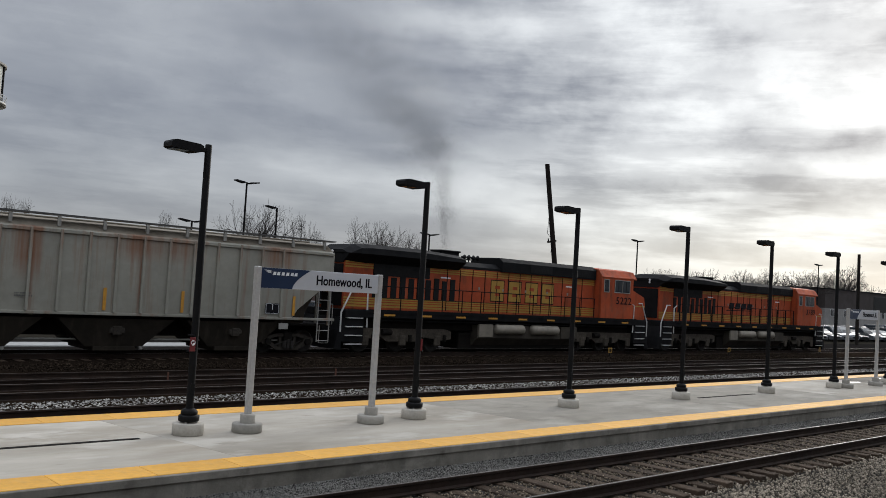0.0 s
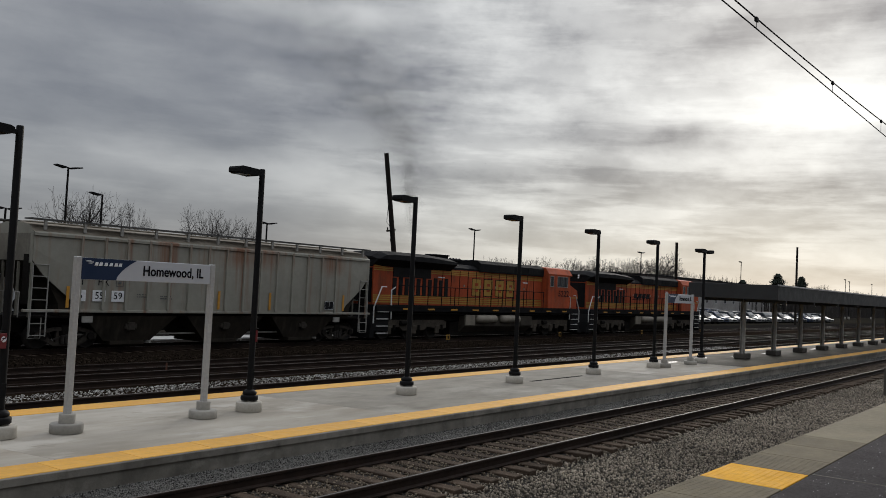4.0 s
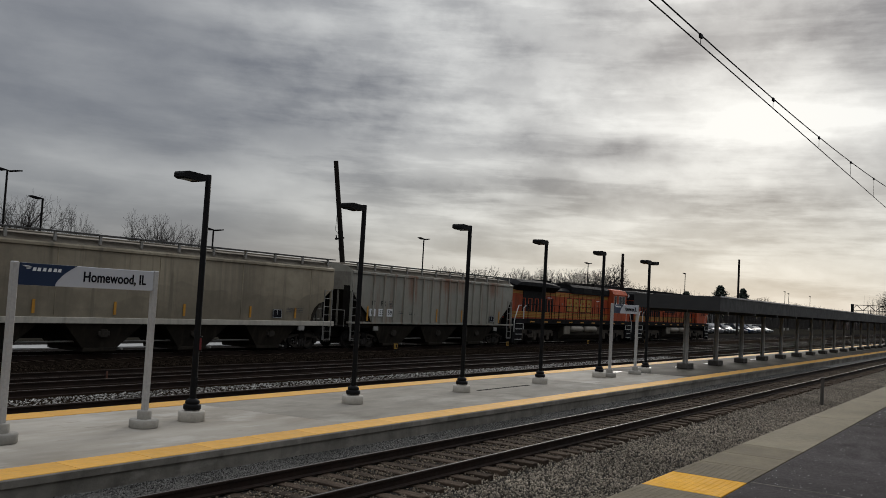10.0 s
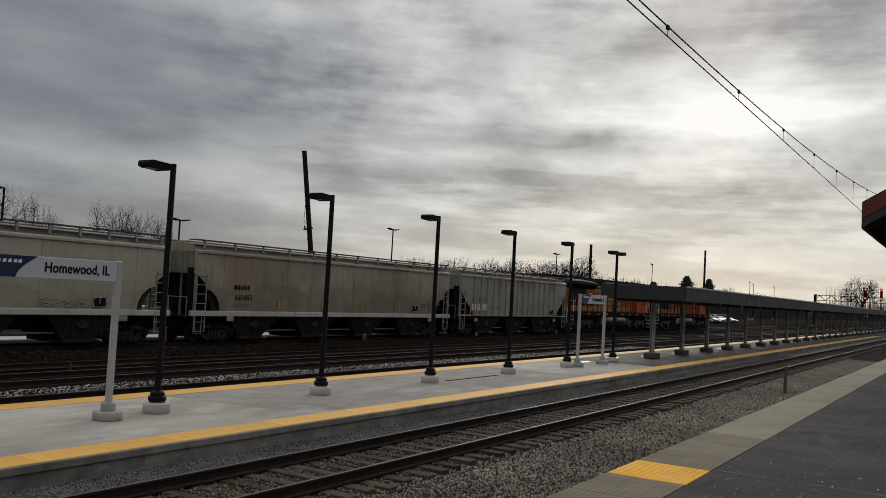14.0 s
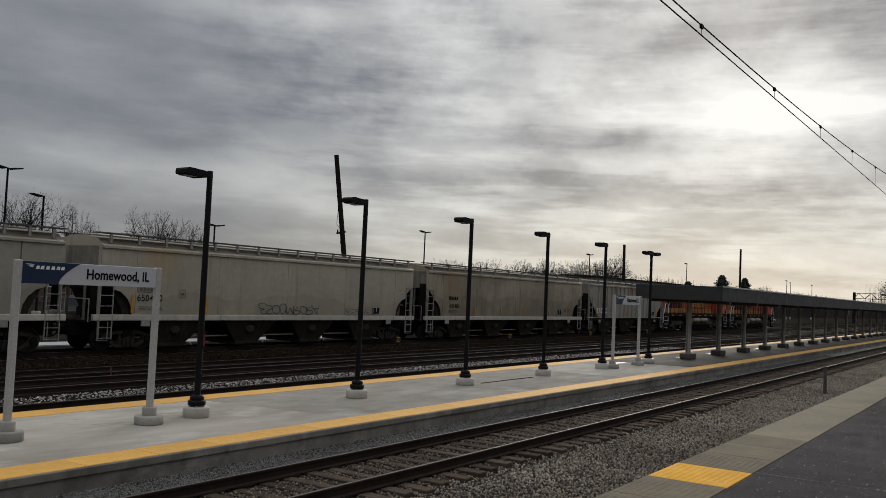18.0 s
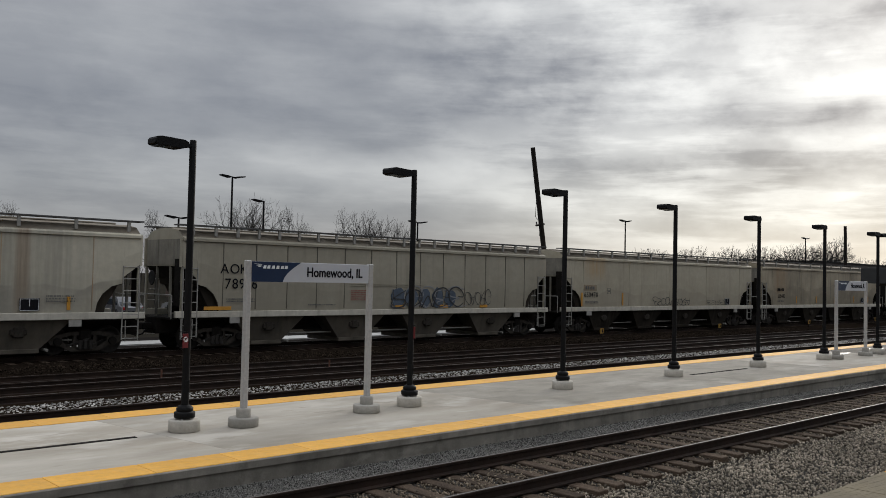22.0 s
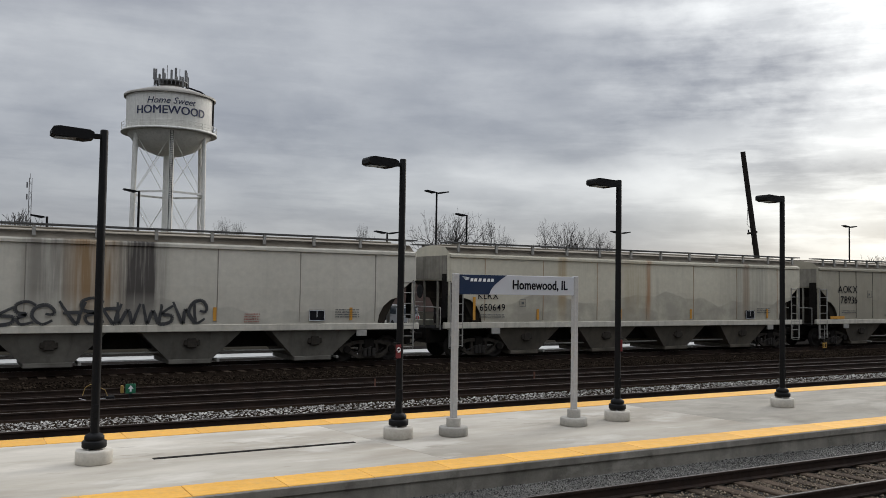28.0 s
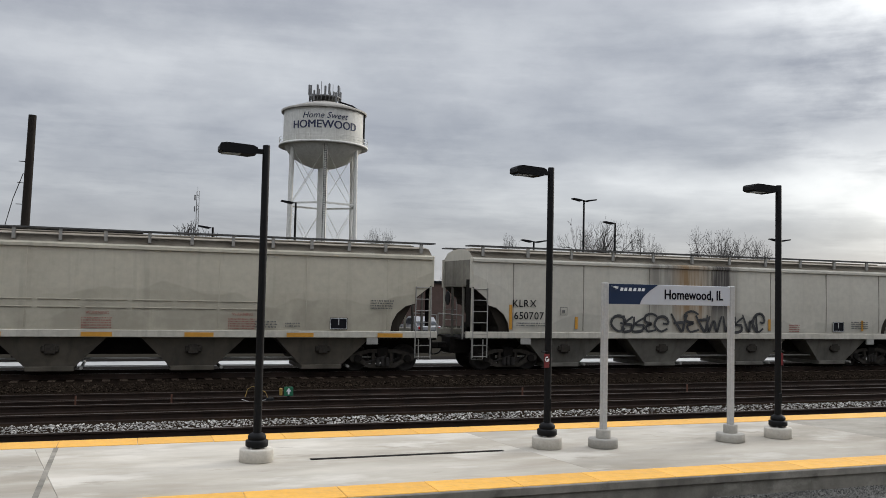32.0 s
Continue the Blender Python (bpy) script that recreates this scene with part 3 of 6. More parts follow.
# ---- island platform ----
def island_platform():
    p = thing("platform_island", pose(0, 0, 0), "new pale concrete island platform with yellow tactile edges", "platform", "", "structure")
    k = Kit().box(-60, 300, EDGE_N + .02, EDGE_F - .02, -.5, DECK - .03)
    part("edge_wall", k, FACE, p, "grey weathered concrete platform wall")
    k = Kit()
    for y0, y1 in ((EDGE_N, EDGE_N + .18), (EDGE_F - .18, EDGE_F)):
        k.box(-60, 300, y0 - .015, y1, DECK - .12, DECK - .004, .012)
    part("coping", k, FACE, p)
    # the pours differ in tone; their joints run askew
    pours = [Kit().prism([(-3.597, EDGE_N + .2), (3.597, EDGE_N + .2), (2.847, EDGE_F - .2), (-4.347, EDGE_F - .2)], DECK - .13, DECK - .004, "z").mesh("slab", m) for m in (CONCRETE, OLDPOUR, DAMPSHADE)]
    # slabs below the canopy take the damp tone with its shade painted in
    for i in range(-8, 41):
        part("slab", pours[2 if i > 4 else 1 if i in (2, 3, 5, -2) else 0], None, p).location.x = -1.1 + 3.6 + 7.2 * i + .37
    rs = random.Random(12)
    for x, y, w, d in ((34.0, 13.9, .9, .2), (38.2, 14.2, .8, .22), (41.6, 13.6, 1.1, .2), (46.4, 13.7, 1.0, .2), (56, 13.6, 1.3, .2)):
        rim = [(x + w * math.cos(a) * f, y + d * math.sin(a) * f) for a, f in [(j * 6.283 / 22, rs.uniform(.6, 1.15)) for j in range(22)]]
        part("puddle", Kit().prism(rim, DECK - .003, DECK - .001, "z"), WET, p, "thin film of rain water")
    for y0, y1 in ((EDGE_N + .03, EDGE_N + .63), (EDGE_F - .63, EDGE_F - .03)):
        tile = Kit().box(-.597, .597, y0, y1, DECK - .03, DECK + .006, .006)
        me = tile.mesh("tactile_tile", YELLOW)
        for i in range(-14, 104):
            part("tactile_tile", me, None, p).location.x = -1.1 + .6 + 1.2 * i
    for x in (-1.1, 59.0):
        part("expansion_joint", Kit().box(x - .035, x + .035, EDGE_N + .2, EDGE_F - .2, DECK - .02, DECK - .001), FACE, p, "weathered grey joint strip across the paving")
    for x0, x1 in ((2.54, 5.72), (21.75, 24.9), (-16.7, -13.5)):
        part("drain_slot", Kit().box(x0, x1, 13.0, 13.1, DECK - .02, DECK + .004), GRIME, p, "black slot drain in the paving")


island_platform()


# ---- high platform under the viewer ----
def high_platform():
    p = thing("platform_high", pose(0, 0, 0), "high station platform of dark asphalt with a tactile edge", "platform", "", "structure")
    part("deck", Kit().box(-25, 160, -4.2, 2.035, HIGH - .25, HIGH), ASPHALT, p, "dark worn asphalt")
    part("edge_beam", Kit().box(-25, 160, 2.04, 2.70, HIGH - .3, HIGH - .02, .01), FACE, p)
    part("wall", Kit().box(-25, 160, 1.7, 2.3, -.5, HIGH - .301), FACE, p)
    part("back_wall", Kit().box(-25, 160, -4.2, -3.9, -.5, HIGH - .251), FACE, p)
    domes = Kit().box(-.405, .405, 2.045, 2.73, HIGH - .02, HIGH + .004, .004)
    for a in range(13):
        for b in range(11):
            x, y = -.37 + a * .0617, 2.09 + b * .059
            domes.add([(x - .016, y - .016, HIGH + .004), (x + .016, y - .016, HIGH + .004), (x + .016, y + .016, HIGH + .004), (x - .016, y + .016, HIGH + .004),
                       (x - .009, y - .009, HIGH + .0062), (x + .009, y - .009, HIGH + .0062), (x + .009, y + .009, HIGH + .0062), (x - .009, y + .009, HIGH + .0062)],
                      [(4, 5, 6, 7), (0, 1, 5, 4), (1, 2, 6, 5), (2, 3, 7, 6), (3, 0, 4, 7)])
    plain = Kit().box(-2.045, 2.045, 2.045, 2.73, HIGH - .02, HIGH + .004, .004)
    worn = Kit().box(-.405, .405, 2.045, 2.73, HIGH - .02, HIGH + .004, .004).mesh("edge_slab", TAN)
    tan, yellow, flat = domes.mesh("tactile_tile", TAN), domes.mesh("tactile_tile", BRIGHT), plain.mesh("edge_slab", PALETILE)
    for i in range(-14, 110):
        x = 7.87 + i * .82
        if i == 0:
            part("tactile_tile", yellow, None, p, "bright yellow tactile tile").location.x = x
        elif i in (1, -1, -2, -3, -4):
            part("tactile_tile", tan, None, p).location.x = x
        elif i < 4:
            part("edge_slab", worn, None, p).location.x = x
    for i in range(36):
        part("edge_slab", flat, None, p).location.x = 7.87 + 3.5 * .82 + 2.05 + i * 4.1
    rs = random.Random(8)
    k = Kit()
    for _ in range(1500):
        x, y, s = rs.uniform(5, 40), rs.uniform(-3.5, 2.0), rs.uniform(.002, .006) * rs.choice((1, 1, 1, 1.8))
        k.box(x - s, x + s, y - s * rs.uniform(.4, 1), y + s * rs.uniform(.4, 1), HIGH, HIGH + s * .5)
    for _ in range(3500):
        x, y, s = rs.uniform(5, 22), rs.uniform(-3.0, 2.0), rs.uniform(.0015, .004)
        k.box(x - s, x + s, y - s * rs.uniform(.4, 1), y + s * rs.uniform(.4, 1), HIGH, HIGH + s * .5)
    part("grit", k, DEBRIS, p, "scattered white grit", None, "stuff")
    k = Kit()
    for i in range(9):
        k.box(8.35 + i * 6, 8.362 + i * 6, -4, 2.03, HIGH, HIGH + .003)
    part("seam", k, FACE, p, "", None, "stuff")


high_platform()

# ---- platform lamps ----
POST_Y, POST_X, STEP = 13.118, 6.548, 4.805


def lamp_post(at, twin=False):
    t = thing("lamp_post", at, "black steel platform lamp with a flat shoebox head" if not twin else "black steel platform lamp with two shoebox heads", "lamp post", "platform lamps")
    part("plinth", Kit().lathe([(.243, 0), (.25, .01), (.25, .17), (.238, .19), (0, .19)], 28), PLINTH, t, "round concrete plinth")
    k = Kit().lathe([(.155, .215), (.168, .23), (.168, .3), (.158, .31), (.12, .315), (.135, .33), (.135, .37), (.11, .4), (.066, .42)], 20)
    part("base_cover", k, BLACK, t)
    for i in range(4):
        a = math.pi / 4 + i * math.pi / 2
        part("anchor_bolt", Kit().lathe([(.018, .185), (.018, .245), (.0, .245)], 8, .13 * math.cos(a), .13 * math.sin(a)), GALV, t)
    part("pole", Kit().lathe([(.062, .22), (.059, 2.4), (.056, 4.7), (.05, 4.72), (0, 4.725)], 20), BLACK, t)
    part("hand_hole", Kit().box(-.04, .04, -.066, -.05, .62, .82, .006), BLACK, t)
    for sx in ((-1, 1) if twin else (-1,)):
        part("arm", Kit().box(min(sx * .04, sx * .17), max(sx * .04, sx * .17), -.035, .035, 4.585, 4.655, .01), BLACK, t)
        side = [(.15, 4.57), (.15, 4.655), (.21, 4.685), (.6, 4.705), (.68, 4.69), (.7, 4.655), (.7, 4.59), (.67, 4.572), (.26, 4.545)]
        h = part("head", Kit().prism([(sx * a, b) for a, b in side], -.155, .155), BLACK, t)
        part("lens", Kit().box(min(sx * .32, sx * .66), max(sx * .32, sx * .66), -.12, .12, 4.553, 4.562), GLASS, h, "flat glass lens")
    return t


first = lamp_post(pose(POST_X - STEP, POST_Y, DECK))
posts = [first] + [copy_thing(first, pose(POST_X + STEP * i, POST_Y, DECK)) for i in range(0, 6)]
for i in (-2, -3):
    copy_thing(first, pose(POST_X + STEP * i, POST_Y, DECK))
lamp_post(pose(35.4, POST_Y, DECK), True)


def notice(post_x, side, shows):
    """A small red plate strapped to a lamp post."""
    t = thing("notice_plate", pose(post_x + side * .085, POST_Y + .02, 1.57, 0, 0, 14 if shows else -52), "small red notice plate strapped to a black lamp post", "sign", "notices on lamp posts")
    part("plate", Kit().box(-.058, .058, -.1, -.09, .02, .25, .004), RED, t)
    if shows:
        part("disc", Kit().lathe([(.045, -.002), (.045, .002), (0, .002)], 24, 0, -.104, .16, "y"), WHITE, t, "white disc with a red bar")
        part("bar", Kit().beam((-.045, -.108, .125), (.045, -.108, .215), .018, .004), RED, t)
        part("picture", Kit().box(-.03, .03, -.108, -.106, .16, .18), INK, t)
    for z in (.02, .28):
        part("strap", Kit().box(-.06, .06, -.09, -.02, z - .006, z + .006), STEELDARK, t)


notice(POST_X, -1, True)
notice(POST_X + STEP, 1, False)


# ---- station name signs ----
def name_sign(at):
    t = thing("station_sign", at, "station name sign, navy and silver panel on two grey posts", "sign", "station name signs")
    w = 2.62
    for x in (0, w):
        part("plinth", Kit().lathe([(.245, 0), (.253, .012), (.253, .135), (.24, .15), (0, .15)], 28, x), CAST, t, "round concrete plinth")
        part("socket", Kit().lathe([(.125, .15), (.125, .285), (.115, .3), (0, .3)], 20, x), CAST, t)
        part("post", Kit().box(x - .052, x + .052, -.052, .052, .28, 2.79, .015), GALV, t)
    panel = part("panel", Kit().box(.05, w - .05, -.035, .035, 2.425, 2.775, .006), SIGNGREY, t, "silver panel")
    z0, z1, x0 = 2.427, 2.773, .056
    arc = [(x0, z0), (x0 + .62, z0)]
    for i in range(1, 13):
        u = i / 12
        arc.append((x0 + .62 + .37 * u ** 1.7, z0 + (z1 - z0) * u))
    arc.append((x0, z1))
    part("blue_field", Kit().prism(arc, -.041, -.0352), NAVY, panel, "navy blue field with a curved edge")
    for a, h in ((.0, .055), (.06, .055), (.13, .055), (.2, .055), (.27, .055), (.33, .055)):
        bar = Kit().prism([(.27 + a * 1.3, 2.655), (.33 + a * 1.3, 2.655), (.336 + a * 1.3, 2.655 + h), (.288 + a * 1.3, 2.655 + h)], -.046, -.0412)
        part("wordmark_bar", bar, WHITE, panel, "white bar of the company mark")
    k = Kit()
    for i in range(3):
        k.prism([(.09 + i * .035, 2.735 - i * .024), (.2 + i * .012, 2.733 - i * .019), (.262 - i * .01, 2.715 - i * .014), (.15 + i * .02, 2.722 - i * .02)], -.046, -.0412)
    part("emblem", k, WHITE, panel, "white slanted stripes")
    o = part("lettering", lettering("Homewood, IL", .238, INK, .0045), None, panel, "dark lettering")
    o.location, o.scale = (1.79, -.039, 2.6), (.86, 1, 1)
    return t


sign = name_sign(pose(7.535, 12.965, DECK))
copy_thing(sign, pose(31.2, 12.965, DECK))


# ---- island canopy ----
def canopy():
    t = thing("platform_canopy", pose(0, 0, DECK), "long grey flat-roofed platform canopy on paired posts", "canopy")
    x0, x1, ya, yb = 39.1, 245, 11.15, 15.2
    part("roof", Kit().box(x0 + .06, x1, ya + .06, yb - .06, 3.2, 3.36), ROOFGREY, t)
    part("soffit", Kit().box(x0 + .06, x1 - .1, ya + .06, yb - .06, 2.86, 2.9), ROOFGREY, t)
    for a, b, c, d in ((x0, x1, ya, ya + .055), (x0, x1, yb - .055, yb), (x0, x0 + .055, ya + .056, yb - .056), (x1 + .002, x1 + .06, ya, yb)):
        part("fascia", Kit().box(a, b, c, d, 2.74, 3.4, .008), ROOFGREY, t, "dark grey metal fascia")
    part("drip_edge", Kit().box(x0 - .03, x1, ya - .04, ya - .002, 3.36, 3.43, .006), GALV, t)
    post = Kit().box(-.09, .09, -.1, -.075, .25, 2.84).box(-.09, .09, .075, .1, .25, 2.84).box(-.012, .012, -.075, .075, .25, 2.84).mesh("post", COLUMN)
    foot = Kit().box(-.45, .45, -.26, .26, 0, .25, .03).mesh("foot", FOOTING)
    beam = Kit().box(-.1, .1, -1.9, 1.9, 2.62, 2.84, .01).mesh("cross_beam", ROOFGREY)
    brace = Kit().rod([(-.17, -.05, .02), (-.16, -.05, .3), (-.06, -.03, .62), (-.06, -.03, 2.8)], .045, 8).mesh("drain_pipe", COLUMN)
    for i in range(42):
        x = 40.4 + 4.85 * i
        for name, me in (("post", post), ("foot", foot), ("cross_beam", beam), ("drain_pipe", brace)):
            part(name, me, None, t).location = (x, 13.05, 0)


canopy()


# ---- shelter roof on the high platform ----
def shelter():
    t = thing("shelter", pose(0, 0, HIGH), "gabled shelter roof with a red edge and grey boards", "shelter")
    REDROOF = surface("red_roof_edge", (.17, .036, .026), (.11, .026, .02), .8, stain=1.5, bump=.1)
    BOARD = surface("grey_boards", (.05, .046, .042), (.03, .028, .026), .9, stain=1, grain=14, bump=.3)
    x0, x1, ye, yr, ze, zr = 14.4, 24.6, 1.5, -1.0, 2.78, 4.3
    for s, ys in ((1, ye), (-1, 2 * yr - ye)):
        sl = [(ys, ze + .24), (yr, zr + .24), (yr, zr + .3), (ys, ze + .3)]
        part("roof_slope", Kit().prism(sl, x0 + .05, x1 - .05, "x"), STEELDARK, t)
        for a in (x0, x1 - .045):
            part("red_bargeboard", Kit().prism([(ys, ze + .17), (yr, zr + .17), (yr, zr + .42), (ys, ze + .42)], a, a + .045, "x"), REDROOF, t, "red painted bargeboard")
            part("bargeboard", Kit().prism([(ys, ze + .03), (yr, zr + .03), (yr, zr + .168), (ys, ze + .168)], a + .01, a + .05, "x"), BOARD, t)
        part("gutter_board", Kit().box(x0 + .05, x1 - .05, min(ys, ys - s * .05), max(ys, ys - s * .05), ze + .02, ze + .4), REDROOF, t)
        part("eave_beam", Kit().box(x0 + .2, x1 - .2, min(ys - s * .35, ys - s * .55), max(ys - s * .35, ys - s * .55), ze - .08, ze + .2), BOARD, t)
    for i in range(6):
        x = x0 + .5 + i * 1.84
        part("rafter", Kit().prism([(ye - .05, ze + .05), (yr, zr + .02), (2 * yr - ye + .05, ze + .05), (2 * yr - ye + .05, ze + .2), (yr, zr + .2), (ye - .05, ze + .2)], x, x + .12, "x"), BOARD, t)
    for x in (16.5, 22.5):
        part("post", Kit().box(x - .1, x + .1, yr - .1, yr + .1, 0, zr, .01), BOARD, t)
        part("cross_beam", Kit().box(x - .08, x + .08, 2 * yr - ye + .6, ye - .6, ze, ze + .18), BOARD, t)


shelter()


# ---- overhead wires ----
def overhead():
    t = thing("overhead_wire", pose(0, 4.2, 0), "black overhead traction wires with droppers", "wire")

    def mess(x):
        u = ((x - 9 + 46) % 92) - 46
        return 7.12 + .0011 * u * u

    def cont(x):
        return 6.9 + .0068 * max(x, 0) - .00002 * max(x, 0) ** 2
    xs = [-60 + 2 * i for i in range(101)]
    part("messenger", Kit().rod([(x, 0, mess(x)) for x in xs], .013, 6), BLACK, t)
    part("contact_wire", Kit().rod([(x, 0, cont(x)) for x in xs], .012, 6), BLACK, t)
    part("auxiliary_wire", Kit().rod([(x, .035, cont(x) + .04) for x in xs], .006, 6), BLACK, t)
    for i in range(-8, 20):
        x = 13.2 + 4.75 * i
        part("dropper", Kit().rod([(x, 0, cont(x)), (x, 0, mess(x))], .005, 5), BLACK, t)
        part("clamp", Kit().box(x - .05, x + .05, -.02, .02, mess(x) - .05, mess(x) + .02, .005), BLACK, t)
    for x in (-37, 55):
        m = thing("wire_mast", pose(x, 4.2, 0), "black steel mast that carries the overhead wires", "mast", "overhead masts")
        part("column", Kit().box(-.12, .12, -3.6, -3.36, -.4, 10.2), BLACK, m)
        part("bracket", Kit().beam((0, -3.4, 9.6), (0, .1, mess(x) + .1), .08), BLACK, m)
        part("registration_arm", Kit().beam((0, -3.4, 7.5), (0, .06, cont(x) + .05), .05), BLACK, m)


overhead()

# ---- freight train ----
TRAIN_Y = 30.3
MOVING, ROLLING = [], []        # (thing, metres ahead of the first joint), (wheelset, x, radius)
MUD = (.09, .075, .055)
RUST = (.2, .072, .026)


def paint(name, a, b, streak=(MUD, .35), **kw):
    return surface(name, a, b, .6, stain=.35, grain=4, bump=.08, bumpscale=12, streak=streak, fine=.08, **kw)


BODY_GREY = paint("pale_grey_ribbed_paint", (0.31, 0.3, 0.248), (0.22, 0.212, 0.175), (RUST, .7), spills=((-3.6, -2.6, 2.6, 4.0, RUST, .8), (-1.0, 3.0, 3.4, 4.0, RUST, .7), (5, 7, 3.3, 4.0, RUST, .7)))
BODY_TAN = paint("soiled_tan_paint", (0.355, 0.305, 0.213), (0.185, 0.156, 0.107), (MUD, .6), mixing=.32, dust=(2.6, .5, (.17, .145, .1), .6), spills=((-9, -6.5, 2.0, 4.0, (.24, .13, .045), .5), (2, 6, 1.6, 4.0, (.13, .11, .08), .5)))
BODY_CREAM = paint("cream_paint", (0.42, 0.38, 0.285), (0.325, 0.288, 0.208), (MUD, .25), dust=(2.2, .4, (.27, .24, .18), .5), spills=((-8.4, -6.2, 3.0, 4.0, (.4, .22, .06), .5),))
BODY_SAND = paint("sand_grey_paint", (0.335, 0.308, 0.236), (0.248, 0.224, 0.166), (MUD, .2), dust=(2.3, .4, (.23, .21, .16), .4))
BODY_PALE = paint("pale_grey_paint", (0.535, 0.5, 0.392), (0.44, 0.405, 0.312), (MUD, .14), dust=(2.35, .5, (.27, .25, .2), .75), spills=((-1.7, .4, 1.6, 4.0, (.3, .22, .1), .4), (-.15, .25, 1.4, 4.0, (.3, .14, .05), .75), (-5.0, -4.4, 1.5, 3.9, (.3, .2, .08), .6), (6.0, 6.6, 1.4, 3.9, (.24, .13, .05), .7), (4.4, 8.9, 1.4, 3.2, (.2, .19, .16), .5)))
BODY_SILVER = paint("silver_grey_paint", (0.53, 0.5, 0.42), (0.435, 0.408, 0.338), (MUD, .12), dust=(1.9, .5, (.33, .31, .26), .6), spills=((-3.3, -1.2, 1.5, 4.5, (.11, .098, .082), .7), (-2.0, .2, 1.4, 4.5, (.24, .15, .07), 1.0), (-.6, 1.5, 1.4, 4.5, (.055, .047, .04), 1.0)))
BODY_DOVE = paint("dove_grey_paint", (0.5, 0.462, 0.362), (0.405, 0.368, 0.282), (MUD, .18), dust=(2.5, .6, (.27, .245, .185), .5))
ROOFDUST = surface("rusty_roof_sheet", (.25, .225, .18), (.13, .108, .08), .85, stain=.8, grain=5, bump=.1, spec=.2)
# end grime, its tone also lowered for the shade between neighbouring cars
END_GRIME_SHADE = surface("sooty_shaded_end_paint", (.25, .235, .195), (.13, .12, .1), .85, stain=.8, grain=6, bump=.1, spec=.2, streak=((.03, .027, .022), .5))
SEAM = surface("dark_panel_joint", (.12, .108, .082), (.08, .07, .055), .8, bump=0)
SILLPAINT = surface("pale_sill_paint", (.54, .51, .43), (.4, .37, .3), .7, stain=.6, grain=5, bump=.05, streak=(MUD, .35))
AMBER = surface("amber_reflector", (.55, .27, .03), (.48, .22, .025), .45, bump=0)
AGED_WHITE = surface("aged_white_steel", (.33, .32, .29), (.22, .21, .185), .6, stain=2, grain=10, bump=.1)
TAGBLACK = surface("black_spray_paint", (.025, .025, .025), (.045, .045, .045), .7, stain=3, bump=0)
TAGBLUE = surface("blue_spray_paint", (.05, .07, .1), (.085, .11, .14), .7, stain=1.5, bump=0)
TAGWHITE = surface("white_spray_paint", (.25, .255, .26), (.19, .19, .195), .7, stain=2, bump=0)
REDINK = surface("red_stencil", (.32, .11, .08), rough=.7, bump=0)
GREYINK = surface("faded_stencil", (.12, .12, .115), rough=.8, bump=0)


# grimy bay coats, darkened further for the shade on their inward slopes
UNDER = (surface("sooty_shaded_bay", (.034, .028, .021), (.017, .0145, .0115), .92, spec=.12, stain=.8, grain=6, bump=.2, streak=((.07, .06, .045), .4)), surface("dusty_shaded_bay", (.17, .158, .13), (.09, .082, .068), .85, stain=.7, grain=6, bump=.2, streak=((.05, .045, .035), .5)), surface("brown_shaded_bay", (.115, .098, .073), (.055, .047, .035), .88, stain=.7, grain=6, bump=.2, streak=((.03, .026, .02), .5)))
GRATING = surface("dark_steel_grating", (.09, .088, .085), (.05, .049, .047), .7, stain=2, grain=12, bump=.2)


CASTING = surface("dusty_truck_casting", (.052, .045, .037), (.03, .026, .021), .9, stain=2.5, grain=14, bump=.3, fine=.3, spec=.15)


def wheelset(parent, x, r, mesh):
    o = part("wheelset", mesh, None, parent)
    o.matrix_basis = pose(x, 0, r)
    ROLLING.append((o, x, r))


def wheel_mesh(r):
    k = Kit()
    for s in (-1, 1):
        prof = [(r * .18, .67), (r * .2, .62), (r * .3, .66), (r * .82, .69), (r * .86, .665), (r + .028, .665), (r + .028, .69), (r, .71), (r - .006, .8), (r * .86, .81), (r * .82, .755), (r * .34, .73), (r * .2, .83), (.09, .85)]
        k.lathe([(a, s * b) for a, b in prof], 28, axis="y")
        for i in range(6):
            a = i * math.pi / 3
            k.box(r * .55 * math.cos(a) - .03, r * .55 * math.cos(a) + .03, s * .76 - .004, s * .76 + .004, r * .55 * math.sin(a) - .03, r * .55 * math.sin(a) + .03)
    k.rod([(0, -1.12, 0), (0, 1.12, 0)], .085, 12)
    for s in (-1, 1):
        k.box(-.06, .06, s * 1.13 - .02, s * 1.13 + .02, -.06, .06)
    return k.mesh("wheelset", WHEEL)


WHEELS_CAR, WHEELS_LOCO = wheel_mesh(.46), wheel_mesh(.53)


def side_frame(s):
    """A cast truck side frame with springs, about its centre."""
    k = Kit()
    y0, y1 = (.97, 1.11) if s > 0 else (-1.11, -.97)
    k.prism([(-1.1, .56), (-.98, .66), (-.5, .78), (.5, .78), (.98, .66), (1.1, .56), (1.06, .5), (.94, .55), (.46, .66), (-.46, .66), (-.94, .55), (-1.06, .5)], y0, y1)
    k.prism([(-1.02, .52), (-.9, .56), (-.42, .27), (.42, .27), (.9, .56), (1.02, .52), (.98, .42), (.46, .13), (-.46, .13), (-.98, .42)], y0 + .004, y1 - .004)
    for e in (-1, 1):
        k.prism([(e * .26, .26), (e * .4, .26), (e * .36, .68), (e * .28, .68)], y0 + .01, y1 - .01)
        k.prism([(e * 1.16, .62), (e * .76, .62), (e * .72, .46), (e * .82, .36), (e * 1.1, .36), (e * 1.18, .46)], y0 - .003, y1 + .003)
    return k


